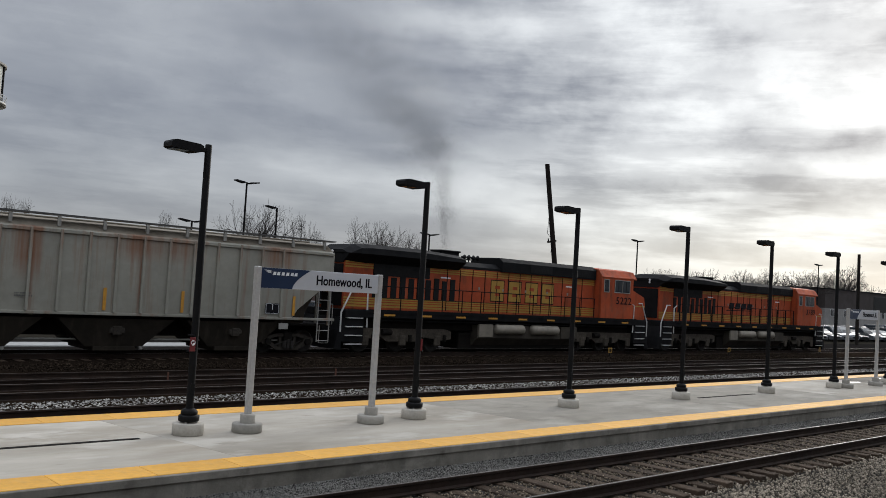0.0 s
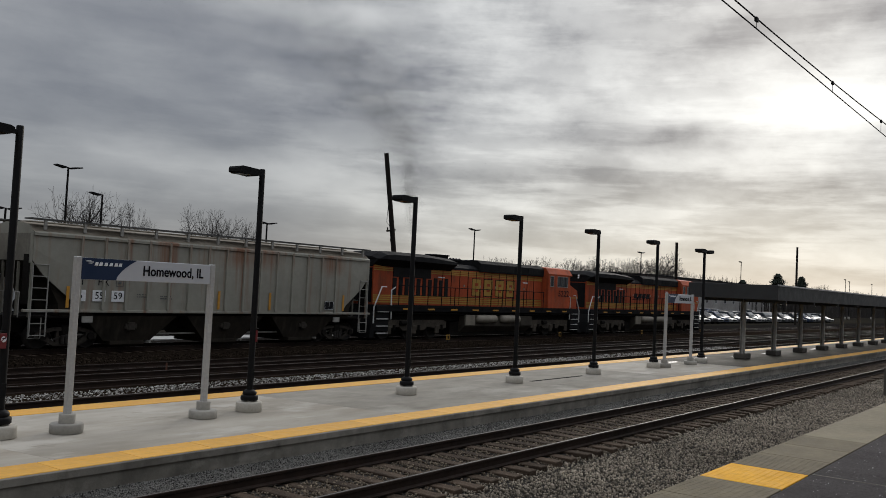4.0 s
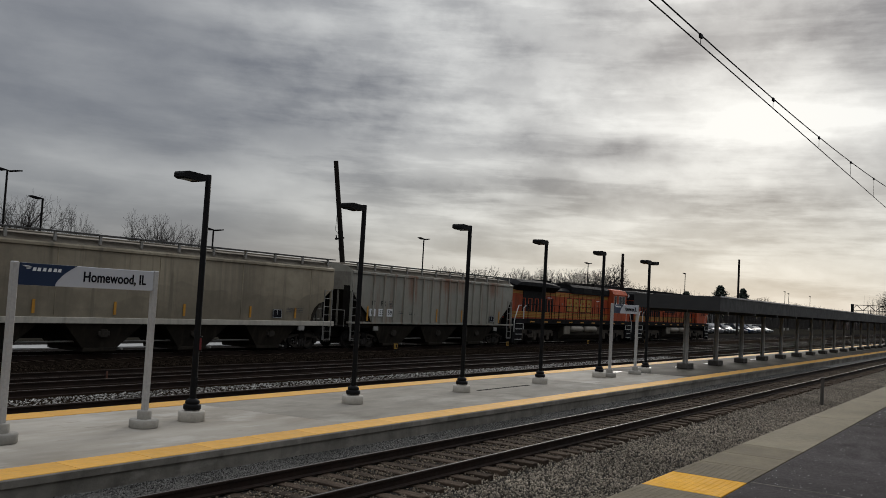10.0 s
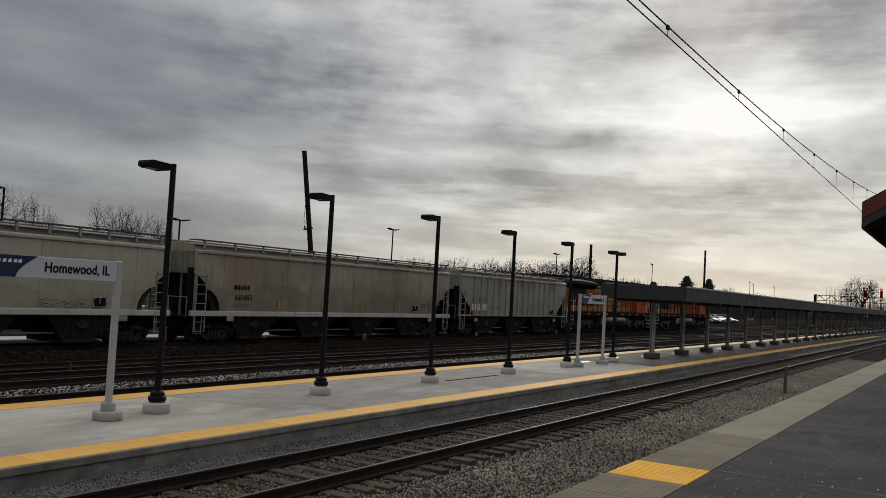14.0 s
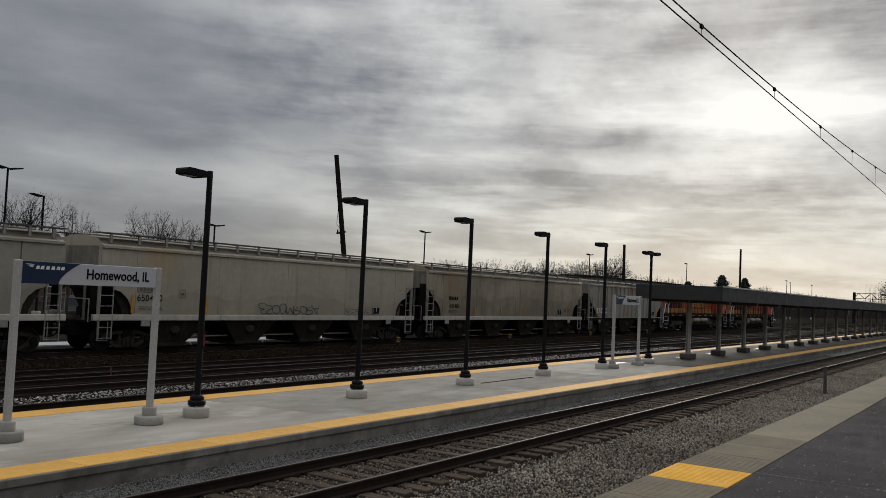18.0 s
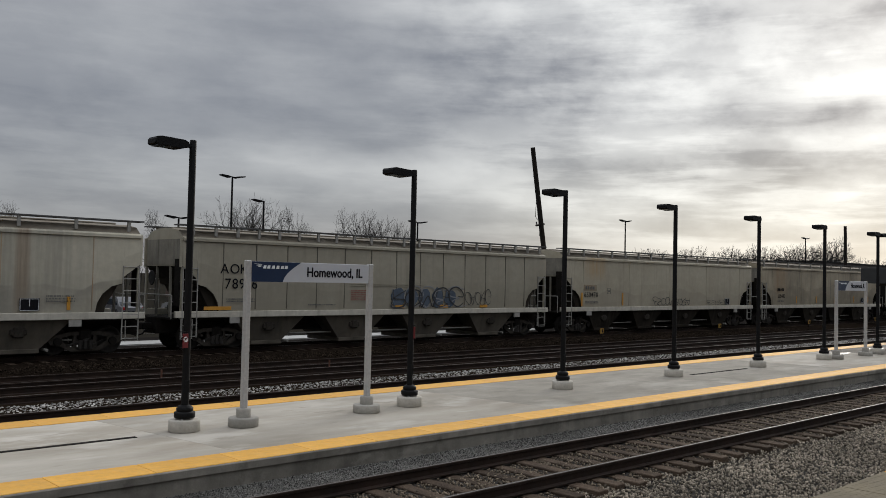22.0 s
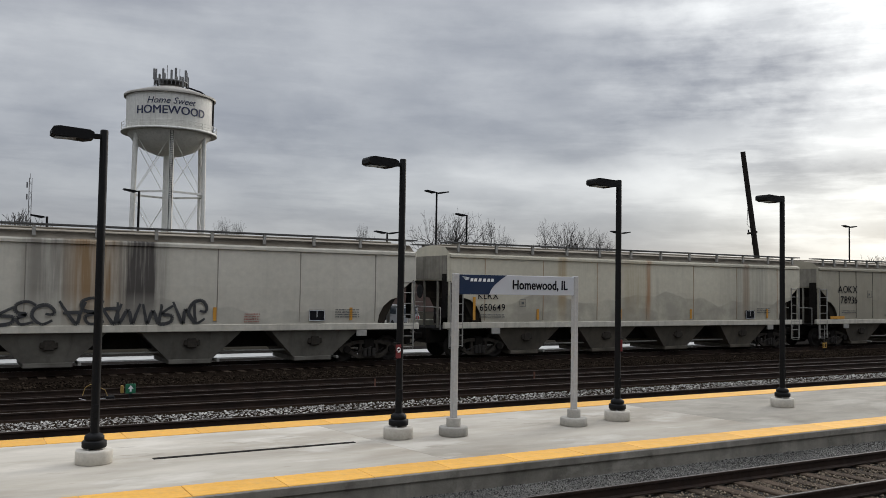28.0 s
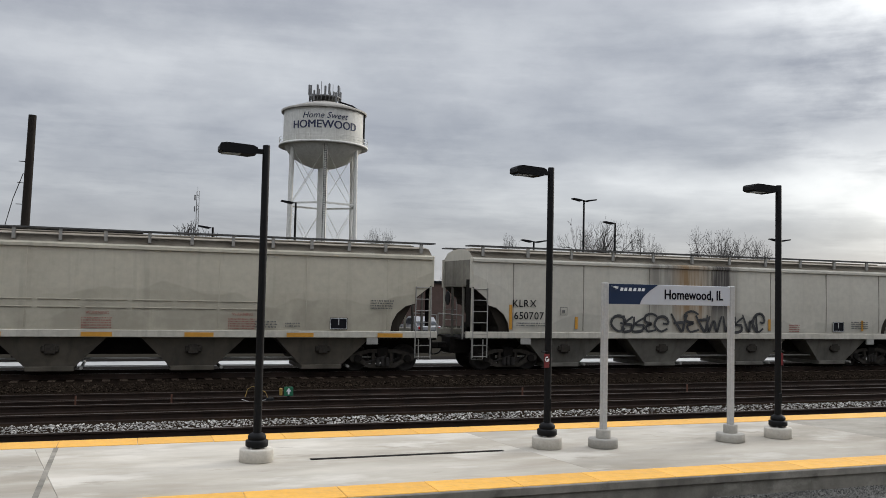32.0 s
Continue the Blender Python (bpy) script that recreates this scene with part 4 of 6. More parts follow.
FRAMES = {}


def truck(car, x):
    if not FRAMES:
        for s in (-1, 1):
            FRAMES[s] = side_frame(s).mesh("side_frame", CASTING)
            FRAMES[s, "spring"] = Kit().lathe([(.07, .2), (.085, .25), (.07, .3), (.085, .35), (.07, .4), (.085, .45), (.07, .5)], 10, 0, s * 1.13).mesh("spring", WHEEL)
            FRAMES[s, "box"] = Kit().lathe([(.13, -.07), (.14, 0), (.12, .05), (0, .05)], 14, 0, s * 1.13, .46, "y").mesh("axle_box", GRIME)
        FRAMES["bolster"] = Kit().box(-.2, .2, -1.15, 1.15, .5, .84, .03).mesh("bolster", GRIME)
        FRAMES["shoe"] = Kit().beam((-.6, -1.12, .33), (.1, -1.15, .55), .05).beam((.15, -1.14, .3), (.6, -1.12, .5), .03).mesh("brake_rod", WHEEL)
    for s in (-1, 1):
        fr = part("side_frame", FRAMES[s], None, car)
        fr.location.x = x
        for i in (-1, 0, 1):
            part("spring", FRAMES[s, "spring"], None, fr).location.x = i * .17
        for dx in (-.9, .9):
            part("axle_box", FRAMES[s, "box"], None, fr).location.x = dx
    part("bolster", FRAMES["bolster"], None, car).location.x = x
    part("brake_rod", FRAMES["shoe"], None, car).location.x = x
    for dx in (-.9, .9):
        wheelset(car, x + dx, .46, WHEELS_CAR)


LADDER = {}


def ladder(car, x, s, z0, z1, w=.44):
    key = (w, z0, z1)
    if key not in LADDER:
        k = Kit()
        for a in (-w / 2, w / 2):
            k.beam((a, 0, z0), (a, 0, z1), .045, .03)
        n = int((z1 - z0) / .38)
        for i in range(n + 1):
            z = z0 + .04 + i * (z1 - z0 - .08) / n
            k.rod([(-w / 2, 0, z), (w / 2, 0, z)], .016, 6)
        LADDER[key] = k.mesh("ladder", AGED_WHITE)
    o = part("ladder", LADDER[key], None, car)
    o.location = (x, s * 1.54, 0)


def mark(car, text, x, z, size, ink=INK, bold=.001):
    glyphs = [lettering(ch, size, ink, bold, 0, .004) for ch in text]
    spans = [(min(v.co.x for v in me.vertices), max(v.co.x for v in me.vertices)) for me in glyphs]
    gap = size * .1
    at = x - (sum(b - a for a, b in spans) + gap * (len(text) - 1)) / 2
    for me, (a, b) in zip(glyphs, spans):
        part("stencil", me, None, car, "stencilled character").location = (at - a, -1.552, z)
        at += b - a + gap


def small_print(car, x, z, w, rows, ink=GREYINK, h=.05):
    """Rows of writing too small to read, as plain bars."""
    rs = random.Random(int(x * 100) + rows)
    k = Kit()
    for i in range(rows):
        a = x
        while a < x + w - .1:
            b = a + h * rs.uniform(.45, .75)
            k.box(a, b, -1.556, -1.55, z - i * h * 1.7, z - i * h * 1.7 + h * rs.uniform(.75, 1))
            a = b + h * rs.choice((.35, .35, .35, .35, .9))
    part("small_print", k, ink, car, "rows of small stencilled print", None, "stuff")


STROKES = (
    (((.9, .8), (.5, 1), (.1, .6), (.2, .15), (.6, 0), (.9, .25), (.9, .5), (.55, .45)),),
    (((.15, 0), (.2, .5), (.15, 1), (.7, .95), (.75, .6), (.25, .5), (.85, 0)),),
    (((.05, 0), (.15, .6), (.25, 1), (.5, .35), (.75, 1), (.85, .5), (.95, 0)),),
    (((.9, .9), (.4, 1), (.25, .7), (.6, .55), (.2, .45), (.15, .1), (.55, -.05), (.95, .15)),),
    (((.9, .85), (.5, 1), (.15, .8), (.5, .5), (.85, .25), (.5, 0), (.1, .1)),),
    (((.05, 0), (.35, .7), (.55, 1), (.7, .5), (.95, -.05)), ((.1, .4), (.9, .35))),
    (((.5, 1), (.1, .6), (.3, .05), (.75, .1), (.9, .6), (.5, 1), (.3, .9)),))


def spray(car, x0, x1, z0, z1, seed, n, mat, width=.06, y=-1.56, label="looping spray-painted tag", loops=False):
    """A tag of overlapping bent strokes that spell nothing."""
    rs = random.Random(seed)
    k = Kit()
    step, h, mid = (x1 - x0) / n, z1 - z0, (z0 + z1) / 2
    count = 0

    def ribbon(pts, w):
        nonlocal count
        count += 1
        for i, (p, q) in enumerate(zip(pts, pts[1:])):
            f = .6 + .4 * math.sin(math.pi * (i + .5) / len(pts))
            k.beam((p[0], y - .0006 * count, p[1]), (q[0], y - .0006 * count, q[1]), .004, w * f)

    for i in range(n):
        cx = x0 + (i + .5) * step
        for line in STROKES[(rs.randrange(len(STROKES)) + i) % len(STROKES)]:
            pts, sk, fx, fz = [], rs.uniform(-.15, .25), rs.uniform(1.3, 1.6), rs.uniform(.8, 1.1)
            turn = 1
            ends = [line[0]] + list(line) + [line[-1]]
            for p, q, r, s in zip(ends, ends[1:], ends[2:], ends[3:]):
                for j in range(5):
                    u = j / 5
                    at = [.5 * (2 * b + (c - a) * u + (2 * a - 5 * b + 4 * c - d) * u * u + (3 * b - a - 3 * c + d) * u ** 3) for a, b, c, d in zip(p, q, r, s)]
                    pts.append((cx + (at[0] - .5 + sk * at[1]) * step * fx, z0 + (turn - at[1] if turn else at[1]) * h * fz))
            ribbon(pts, width)
        if not loops:
            continue
        a0, sweep = rs.uniform(0, 6.28), rs.choice((-1, 1)) * rs.uniform(3.6, 5.6)
        sx, sz, ox = rs.uniform(.3, .5) * step, rs.uniform(.3, .48) * h, rs.uniform(-.1, .1) * step
        ribbon([(cx + ox + sx * math.cos(a0 + sweep * q / 13) * (1.1 - .3 * q / 13), mid + sz * math.sin(a0 + sweep * q / 13)) for q in range(14)], width)
        for j in range(1):
            lean, xb = rs.uniform(-.25, .25) * step, cx + rs.uniform(-.42, .42) * step
            top, low, bend = z1 - rs.uniform(-.05, .3) * h, z0 + rs.uniform(-.08, .25) * h, rs.uniform(-.22, .22) * step
            ribbon([(xb + lean * q / 6 + bend * math.sin(math.pi * q / 6), low + (top - low) * q / 6) for q in range(7)], width * rs.uniform(.8, 1.2))
    part("spray_tag", k, mat, car, label)


def hopper_car(name_label, length, offset, coat, under, bays=4, ribs=False, seams=0, brackets=9, slope_curve=True):
    c = thing("hopper_car", pose(0, TRAIN_Y, 0), name_label, "freight car", "hopper cars in the train")
    MOVING.append((c, offset))
    h = length / 2
    b = h - .78
    low = [(b, 3.05), (b - .55, 2.62), (b - .58, 2.4), (b - .95, 2.3), (b - 1.25, 2.05), (b - 1.42, 1.75), (b - 1.48, 1.42)] if slope_curve else [(b, 3.1), (b - .4, 2.62), (b - .8, 2.3), (b - 1.5, 1.75), (b - 1.75, 1.42)]
    st = [(-x, z) for x, z in low] + [(x, z) for x, z in reversed(low)]
    rings = []
    for x, z in st:
        half = [(1.5, z), (1.525, z + (3.95 - z) * .5), (1.5, 3.92), (1.565, 3.95), (1.565, 4.04), (1.46, 4.1), (1.12, 4.33), (.5, 4.43), (0, 4.45)]
        rings.append([(x, y, w) for y, w in half] + [(x, -y, w) for y, w in reversed(half[:-1])])
    skin = Kit().loft(rings)
    for i in range(len(rings) - 1):
        for j in range(5, 11):
            skin.m[i * 17 + j] = 1
    part("body", skin, [coat, ROOFDUST], c)
    for s in (-1, 1):
        y0, y1 = (1.4, 1.55) if s > 0 else (-1.55, -1.4)
        part("side_sill", Kit().box(-h + .55, h - .55, y0, y1, 1.33 if ribs else 1.2, 1.43, .015), coat if ribs else SILLPAINT, c)
        part("running_board", Kit().box(-h + .66, h - .66, min(s * 1.0, s * 1.5), max(s * 1.0, s * 1.5), 4.5, 4.545), GRATING, c, "dark steel roof walkway")
        if ribs:
            part("roof_rail", Kit().rod([(-b, s * 1.46, 4.5), (b, s * 1.46, 4.5)], .03, 8), AGED_WHITE, c)
    br = Kit().box(-.05, .05, -.04, .04, 4.16, 4.5).mesh("walkway_bracket", AGED_WHITE)
    for i in range(brackets):
        for s in (-1, 1):
            part("walkway_bracket", br, None, c).location = (-b + .4 + (2 * b - .8) * i / (brackets - 1), s * 1.44, 0)
    part("hatch_trough", Kit().box(-b + .4, b - .4, -.35, .35, 4.44, 4.5, .02), ROOFDUST, c, "long roof hatch")
    if ribs:
        rib = Kit().box(-.045, .045, -1.6, -1.5, 1.43, 4.06, .012).mesh("side_post", coat)
        x = -b + 1.75
        while x < b - 1.6:
            part("side_post", rib, None, c).location.x = x
            x += .92
    elif seams:
        sm = Kit().box(-.014, .014, -1.529, -1.5, 1.5, 3.95).mesh("panel_seam", SEAM if seams > 9 else coat)
        for i in range(seams):
            part("panel_seam", sm, None, c).location.x = -b + 1.6 + (2 * b - 3.2) * i / (seams - 1)
    # bays
    span = 2 * (h - (2.45 if bays > 3 else 2.6))
    w = span / bays
    gate = Kit().box(-w * .165, w * .165, -1.16, 1.16, .12, .272, .02).mesh("outlet_gate", under)
    pipe = Kit().rod([(0, -1.25, .22), (0, 1.25, .22)], .05, 8).mesh("gate_shaft", AGED_WHITE)
    for i in range(bays):
        x = -span / 2 + w * (i + .5)
        top, bot = (w * .39, w * .17) if bays > 3 else (w * .45, w * .22)
        ring0 = [(x - top, -1.38, 1.22), (x + top, -1.38, 1.22), (x + top, 1.38, 1.22), (x - top, 1.38, 1.22)]
        ring1 = [(x - bot, -1.12, .27), (x + bot, -1.12, .27), (x + bot, 1.12, .27), (x - bot, 1.12, .27)]
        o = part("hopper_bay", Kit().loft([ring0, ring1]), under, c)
        part("outlet_gate", gate, None, o).location.x = x
        part("gate_shaft", pipe, None, o).location.x = x + .9
        part("hatch_wheel", Kit().lathe([(.1, -.01), (.13, 0), (.1, .01), (.08, 0)], 12, x, -1.33, .84, "y"), CASTING, o)
        part("gate_gear", Kit().box(x - .26, x + .26, -1.34, -1.22, .72, .92, .03).box(x - .16, x + .16, -1.36, -1.22, .66, .98, .03), CASTING, o)
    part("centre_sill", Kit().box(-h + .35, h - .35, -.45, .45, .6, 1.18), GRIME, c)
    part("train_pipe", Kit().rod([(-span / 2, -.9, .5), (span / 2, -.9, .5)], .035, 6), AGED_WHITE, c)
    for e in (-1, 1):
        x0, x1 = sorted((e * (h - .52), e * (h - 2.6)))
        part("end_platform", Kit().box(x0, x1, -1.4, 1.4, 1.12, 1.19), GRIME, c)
        # both sheets are coloured dark for the shade inside the car end
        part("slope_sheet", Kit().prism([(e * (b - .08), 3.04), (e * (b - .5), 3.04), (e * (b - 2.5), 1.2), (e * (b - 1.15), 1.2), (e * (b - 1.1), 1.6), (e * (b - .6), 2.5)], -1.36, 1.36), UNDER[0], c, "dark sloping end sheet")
        part("end_slope", Kit().prism([(e * (x + .02), z - .02) for x, z in low] + [(e * (b - 1.9), 1.44), (e * (b - .4), 3.03)], -1.488, 1.488), UNDER[0], c, "sooty sloping end sheet, darkened for the shade below the body")
        part("end_sheet", Kit().box(min(e * b, e * (b + .012)), max(e * b, e * (b + .012)), -1.42, 1.42, 3.08, 4.02), END_GRIME_SHADE, c, "sooty end sheet with the next car's shade in its colour")
        for y in (-1.46, 1.46):
            part("corner_flange", Kit().box(min(e * b, e * (b + .09)), max(e * b, e * (b + .09)), y - .04, y + .04, 3.0, 4.08, .01), coat, c)
        part("end_panel", Kit().box(min(e * (b - .04), e * (b + .03)), max(e * (b - .04), e * (b + .03)), -1.4, -.95, 1.6, 3.3), GRIME, c)
        for y in (-1.44, 1.44, -.55, .55):
            part("end_post", Kit().beam((e * (b - .02), y, 1.15), (e * (b - .02), y, 3.05), .075), coat if abs(y) > 1 else END_GRIME_SHADE, c)
        for s in (-1, 1):
            ladder(c, e * (b - .3), s, .5, 3.0, .56)
            part("jacking_pad", Kit().box(e * (h - 2.9) - .2, e * (h - 2.9) + .2, s * 1.52 - .03, s * 1.52 + .03, .98, 1.2), AGED_WHITE, c)
            part("corner_step", Kit().rod([(e * (b - .44), s * 1.5, 1.15), (e * (b - .44), s * 1.5, .45), (e * b, s * 1.5, .45), (e * b, s * 1.5, 1.15)], .02, 6), AGED_WHITE, c)
        part("end_grab", Kit().rod([(e * (h - .5), -1.3, 2.0), (e * (h - .5), 1.3, 2.0)], .022, 6).rod([(e * (h - .5), -1.3, 1.15), (e * (h - .5), -1.3, 2.0)], .022, 6).rod([(e * (h - .5), 1.3, 1.15), (e * (h - .5), 1.3, 2.0)], .022, 6), AGED_WHITE, c)
        part("coupler", Kit().box(min(e * (h - .6), e * (h + .02)), max(e * (h - .6), e * (h + .02)), -.12, .12, .74, .98, .04), GRIME, c)
        part("air_hose", Kit().rod([(e * (h - .4), .3, .8), (e * (h - .2), .34, .55), (e * (h - .02), .36, .5)], .03, 6), STEELDARK, c)
        truck(c, e * (h - 2.4))
    part("brake_cylinder", Kit().rod([(-h + 1.3, .5, 1.5), (-h + 2.0, .5, 1.5)], .2, 14), GRIME, c)
    part("brake_wheel", Kit().lathe([(.25, -.015), (.28, 0), (.25, .015), (.22, 0)], 20, -b - .12, .7, 2.6, "x"), STEELDARK, c)
    return c


def reflectors(c, xs, z0, z1, w=.11):
    for x in xs:
        part("reflector", Kit().box(x - w / 2, x + w / 2, -1.556, -1.54, z0, z1), AMBER, c, "amber reflective strip")


def stencil_box(c, x, z, s=.3):
    k = Kit()
    for a, b, d, e in ((-s, s, -s, -s + .03), (-s, s, s - .03, s), (-s, -s + .03, -s, s), (s - .03, s, -s, s)):
        k.box(x + a / 2, x + b / 2, -1.555, -1.55, z + d / 2, z + e / 2)
    k.box(x - .06, x + .06, -1.555, -1.55, z - .06, z + .04)
    part("stencil_frame", k, GREYINK, c)


def label_plate(c, x, z):
    o = part("label_plate", Kit().box(x - .3, x + .3, -1.556, -1.545, z - .2, z + .2), INK, c, "black data plate with white frame")
    k = Kit()
    for a, b, d, e in ((-.01, .01, -.05, .18), (-.28, .28, .17, .185), (-.28, .28, -.185, -.17), (-.285, -.27, -.18, .18), (.27, .285, -.18, .18)):
        k.box(x + a, x + b, -1.56, -1.5565, z + d, z + e)
    part("frame_lines", k, WHITE, o)


JOINT = (.3, -18.2, -40.83, -62.38, -83.74, -105.5, -127.66, -149.45, -171.3)
kinds = [
    ("pale grey ribbed covered hopper car with rust runs", BODY_GREY, 3, True, 0, 12),
    ("soiled tan smooth-sided covered hopper car", BODY_TAN, 4, False, 5, 12),
    ("cream smooth-sided covered hopper car with small spray tags", BODY_CREAM, 4, False, 5, 16),
    ("sand-grey covered hopper car with a blue spray-painted tag", BODY_SAND, 4, False, 13, 22),
    ("pale grey covered hopper car with dust marks", BODY_PALE, 4, False, 7, 12),
    ("silver-grey covered hopper car with dark spill stains and black tags", BODY_SILVER, 4, False, 7, 12),
    ("dove-grey covered hopper car with amber reflectors", BODY_DOVE, 4, False, 7, 16),
    ("dove-grey covered hopper car with amber reflectors", BODY_DOVE, 4, False, 7, 16)]
cars = []
for i, (lab, coat, bays, ribs, seams, br) in enumerate(kinds):
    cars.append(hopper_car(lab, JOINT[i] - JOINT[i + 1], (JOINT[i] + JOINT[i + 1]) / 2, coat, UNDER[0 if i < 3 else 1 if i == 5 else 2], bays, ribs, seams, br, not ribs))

# markings, car by car
c = cars[0]
for text, x in (("IT", -6.27), ("FX", -5.4)):
    mark(c, text, x, 2.43, .36)
for text, x in (("16", -6.32), ("55", -5.55), ("59", -4.8)):
    part("number_patch", Kit().box(x - .25, x + .25, -1.548, -1.52, 1.74, 2.14), WHITE, c, "white number patch")
    mark(c, text, x, 1.94, .36)
small_print(c, -4.0, 2.0, .55, 2)
small_print(c, -3.0, 1.95, .6, 2)
stencil_box(c, -4.75, 2.45)
reflectors(c, (-6.75, -.2, 2.55, 7.15), 1.5, 2.25)
label_plate(c, 6.2, 1.75)
c = cars[1]
mark(c, "635483", -7.4, 2.05, .36)
small_print(c, -8.0, 1.75, 1.1, 2)
small_print(c, -8.0, 2.42, 1.0, 1, INK, .22)
reflectors(c, (-5, -1.7, 1.6, 5.3, 8.2), 1.55, 2.05)
label_plate(c, 7.0, 1.75)
small_print(c, 7.6, 2.0, 1.2, 3)
c = cars[2]
mark(c, "650470", -7.5, 2.08, .38)
part("number_patch", Kit().box(-8.1, -7.0, -1.545, -1.53, 2.32, 2.62), BODY_TAN, c, "brown overpainted patch")
small_print(c, -8.0, 2.38, .9, 1, GREYINK, .18)
small_print(c, -8.0, 1.72, 1.2, 2)
reflectors(c, (-8.3, -4.6), 1.5, 2.2)
stencil_box(c, -5.9, 2.3)
spray(c, -1.6, 2.4, 1.5, 1.95, 11, 9, TAGBLACK, .035)
spray(c, 4.5, 6.5, 1.5, 1.8, 12, 4, TAGBLACK, .02)
label_plate(c, 7.0, 1.7)
c = cars[3]
mark(c, "AOKX", -7.1, 2.97, .52)
mark(c, "78936", -7.0, 2.42, .54)
small_print(c, -7.6, 1.85, 1.3, 2)
small_print(c, -4.0, 1.62, 1.4, 1)
small_print(c, -1.9, 2.2, 1.1, 6, REDINK, .045)
stencil_box(c, -5.3, 2.75, .36)
for z in (2.42, 2.5):
    part("side_bead", Kit().box(-2.0, 2.0, -1.545, -1.52, z - .012, z + .012), BODY_SAND, c)
for x0, x1 in ((-8.0, -6.9), (1.0, 1.5), (3.6, 4.1), (6.2, 6.7)):
    part("reflector", Kit().box(x0, x1, -1.558, -1.54, 1.47, 1.6), AMBER, c, "amber reflective strip")
rs = random.Random(5)
k = Kit()
for i in range(5):
    x = .35 + i * .78
    k.prism([(x + .25 * math.cos(a) * rs.uniform(1.2, 1.75) + .3, 1.93 + .42 * math.sin(a) * rs.uniform(.8, 1.15)) for a in [q * 6.283 / 11 for q in range(11)]], -1.548, -1.535)
part("spray_fill", k, TAGBLUE, c, "blue-grey spray-paint fill")
spray(c, .3, 4.5, 1.5, 2.4, 21, 5, TAGWHITE, .05)
spray(c, .35, 4.45, 1.52, 2.36, 22, 5, TAGBLACK, .06, -1.57)
spray(c, 4.7, 6.4, 1.6, 2.3, 23, 5, TAGBLACK, .03)
c = cars[4]
mark(c, "KLRX", -7.8, 2.46, .37)
mark(c, "650649", -7.6, 2.0, .385)
small_print(c, -8.2, 1.7, 1.3, 2)
reflectors(c, (-8.45,), 1.52, 2.42)
reflectors(c, (-5.4, -1.0, 3.2, 8.3), 1.52, 1.95)
stencil_box(c, -6.15, 2.2)
label_plate(c, 7.1, 1.7)
small_print(c, 7.6, 1.95, 1.0, 3)
c = cars[5]
mark(c, "KLRX", -7.78, 2.46, .37)
mark(c, "650707", -7.6, 2.01, .385)
small_print(c, -8.1, 1.73, 1.25, 2)
reflectors(c, (-8.34,), 1.52, 2.42)
reflectors(c, (-5.64, 3.29, 8.2), 1.55, 2.0)
stencil_box(c, -6.18, 2.21)
small_print(c, 4.3, 1.75, .6, 4, REDINK)
label_plate(c, 6.9, 1.72)
small_print(c, 7.6, 1.9, 1.0, 4)
for x0, x1, n, sd in ((-4.1, -1.65, 5, 31), (-1.35, .85, 4, 37), (1.05, 3.0, 4, 45)):
    spray(c, x0, x1, 1.48, 2.18, sd, n, TAGBLACK, .115)
for c in cars[6:]:
    for x in (-10.0, -7.0, -3.9, -.8, 2.25, 5.5, 8.62):
        part("reflector", Kit().box(x - .45, x + .45, -1.558, -1.54, 1.22, 1.36), AMBER, c, "amber reflective strip")
    for x in (-5.65, -1.25, 3.15):
        mark(c, "WARNING", x + .45, 1.95, .14, REDINK, 0)
        small_print(c, x, 1.78, .95, 5, REDINK, .045)
    small_print(c, 4.0, 1.7, .8, 3)
    small_print(c, 7.9, 2.45, .9, 4)
    small_print(c, 5.0, 1.65, .6, 2)
    label_plate(c, 6.8, 1.68)
    bead = Kit().box(0, 1.2, -1.545, -1.5, -.018, .018, .006).mesh("side_bead", BODY_DOVE)
    for i in range(9):
        for z in (2.12, 2.36):
            part("side_bead", bead, None, c, "pressed bead in the side sheet").location = (-7.9 + i * 1.35, 0, z)
# the markings were laid out from the trailing end: set them to each body's middle
PAINTED = ("stencil", "small_print", "reflector", "stencil_frame", "label_plate", "spray_tag", "spray_fill", "number_patch", "side_bead")
for c, back in zip(cars, (.405, .28, .25, .55, .555, .465)):
    for o in c.children:
        if o.name.split(".")[0] in PAINTED:
            o.location.x -= back + (.5 if back == .55 and o.name.startswith("reflector") else 0)

# ---- locomotives ----
ORANGE = surface("weathered_orange_paint", (.43, .078, .024), (.29, .052, .018), .7, spec=.25, stain=.6, grain=5, bump=.05, streak=((.07, .03, .015), .7), fine=.14, blots=(((.1, .045, .022), 1.1, .56, .7, .6, (1, 1, .5)), ((.33, .1, .05), .8, .58, .7, .5, (1, 1, 1))))
LOCOBLACK = surface("sooty_black_paint", (.005, .0051, .0055), (.0095, .0095, .01), .8, spec=.15, stain=.7, grain=6, bump=.08)
LOCOYELLOW = surface("faded_yellow_stripe", (.44, .25, .035), (.27, .15, .022), .7, stain=1, bump=0)
TANKGREY = surface("oily_tank_paint", (.065, .056, .043), (.035, .03, .023), .8, spec=.2, stain=1.2, grain=8, bump=.15)
RESERVOIR = surface("dusty_reservoir", (.27, .24, .19), (.17, .15, .115), .6, metal=.1, stain=1.5, grain=8, bump=.1)
LOCOTRUCK = surface("dusty_truck_frame", (.085, .072, .056), (.035, .03, .024), .9, stain=2, grain=12, bump=.3, fine=.3, spec=.15)
HANDRAIL = surface("worn_white_handrail", (.62, .61, .58), rough=.5, bump=0)


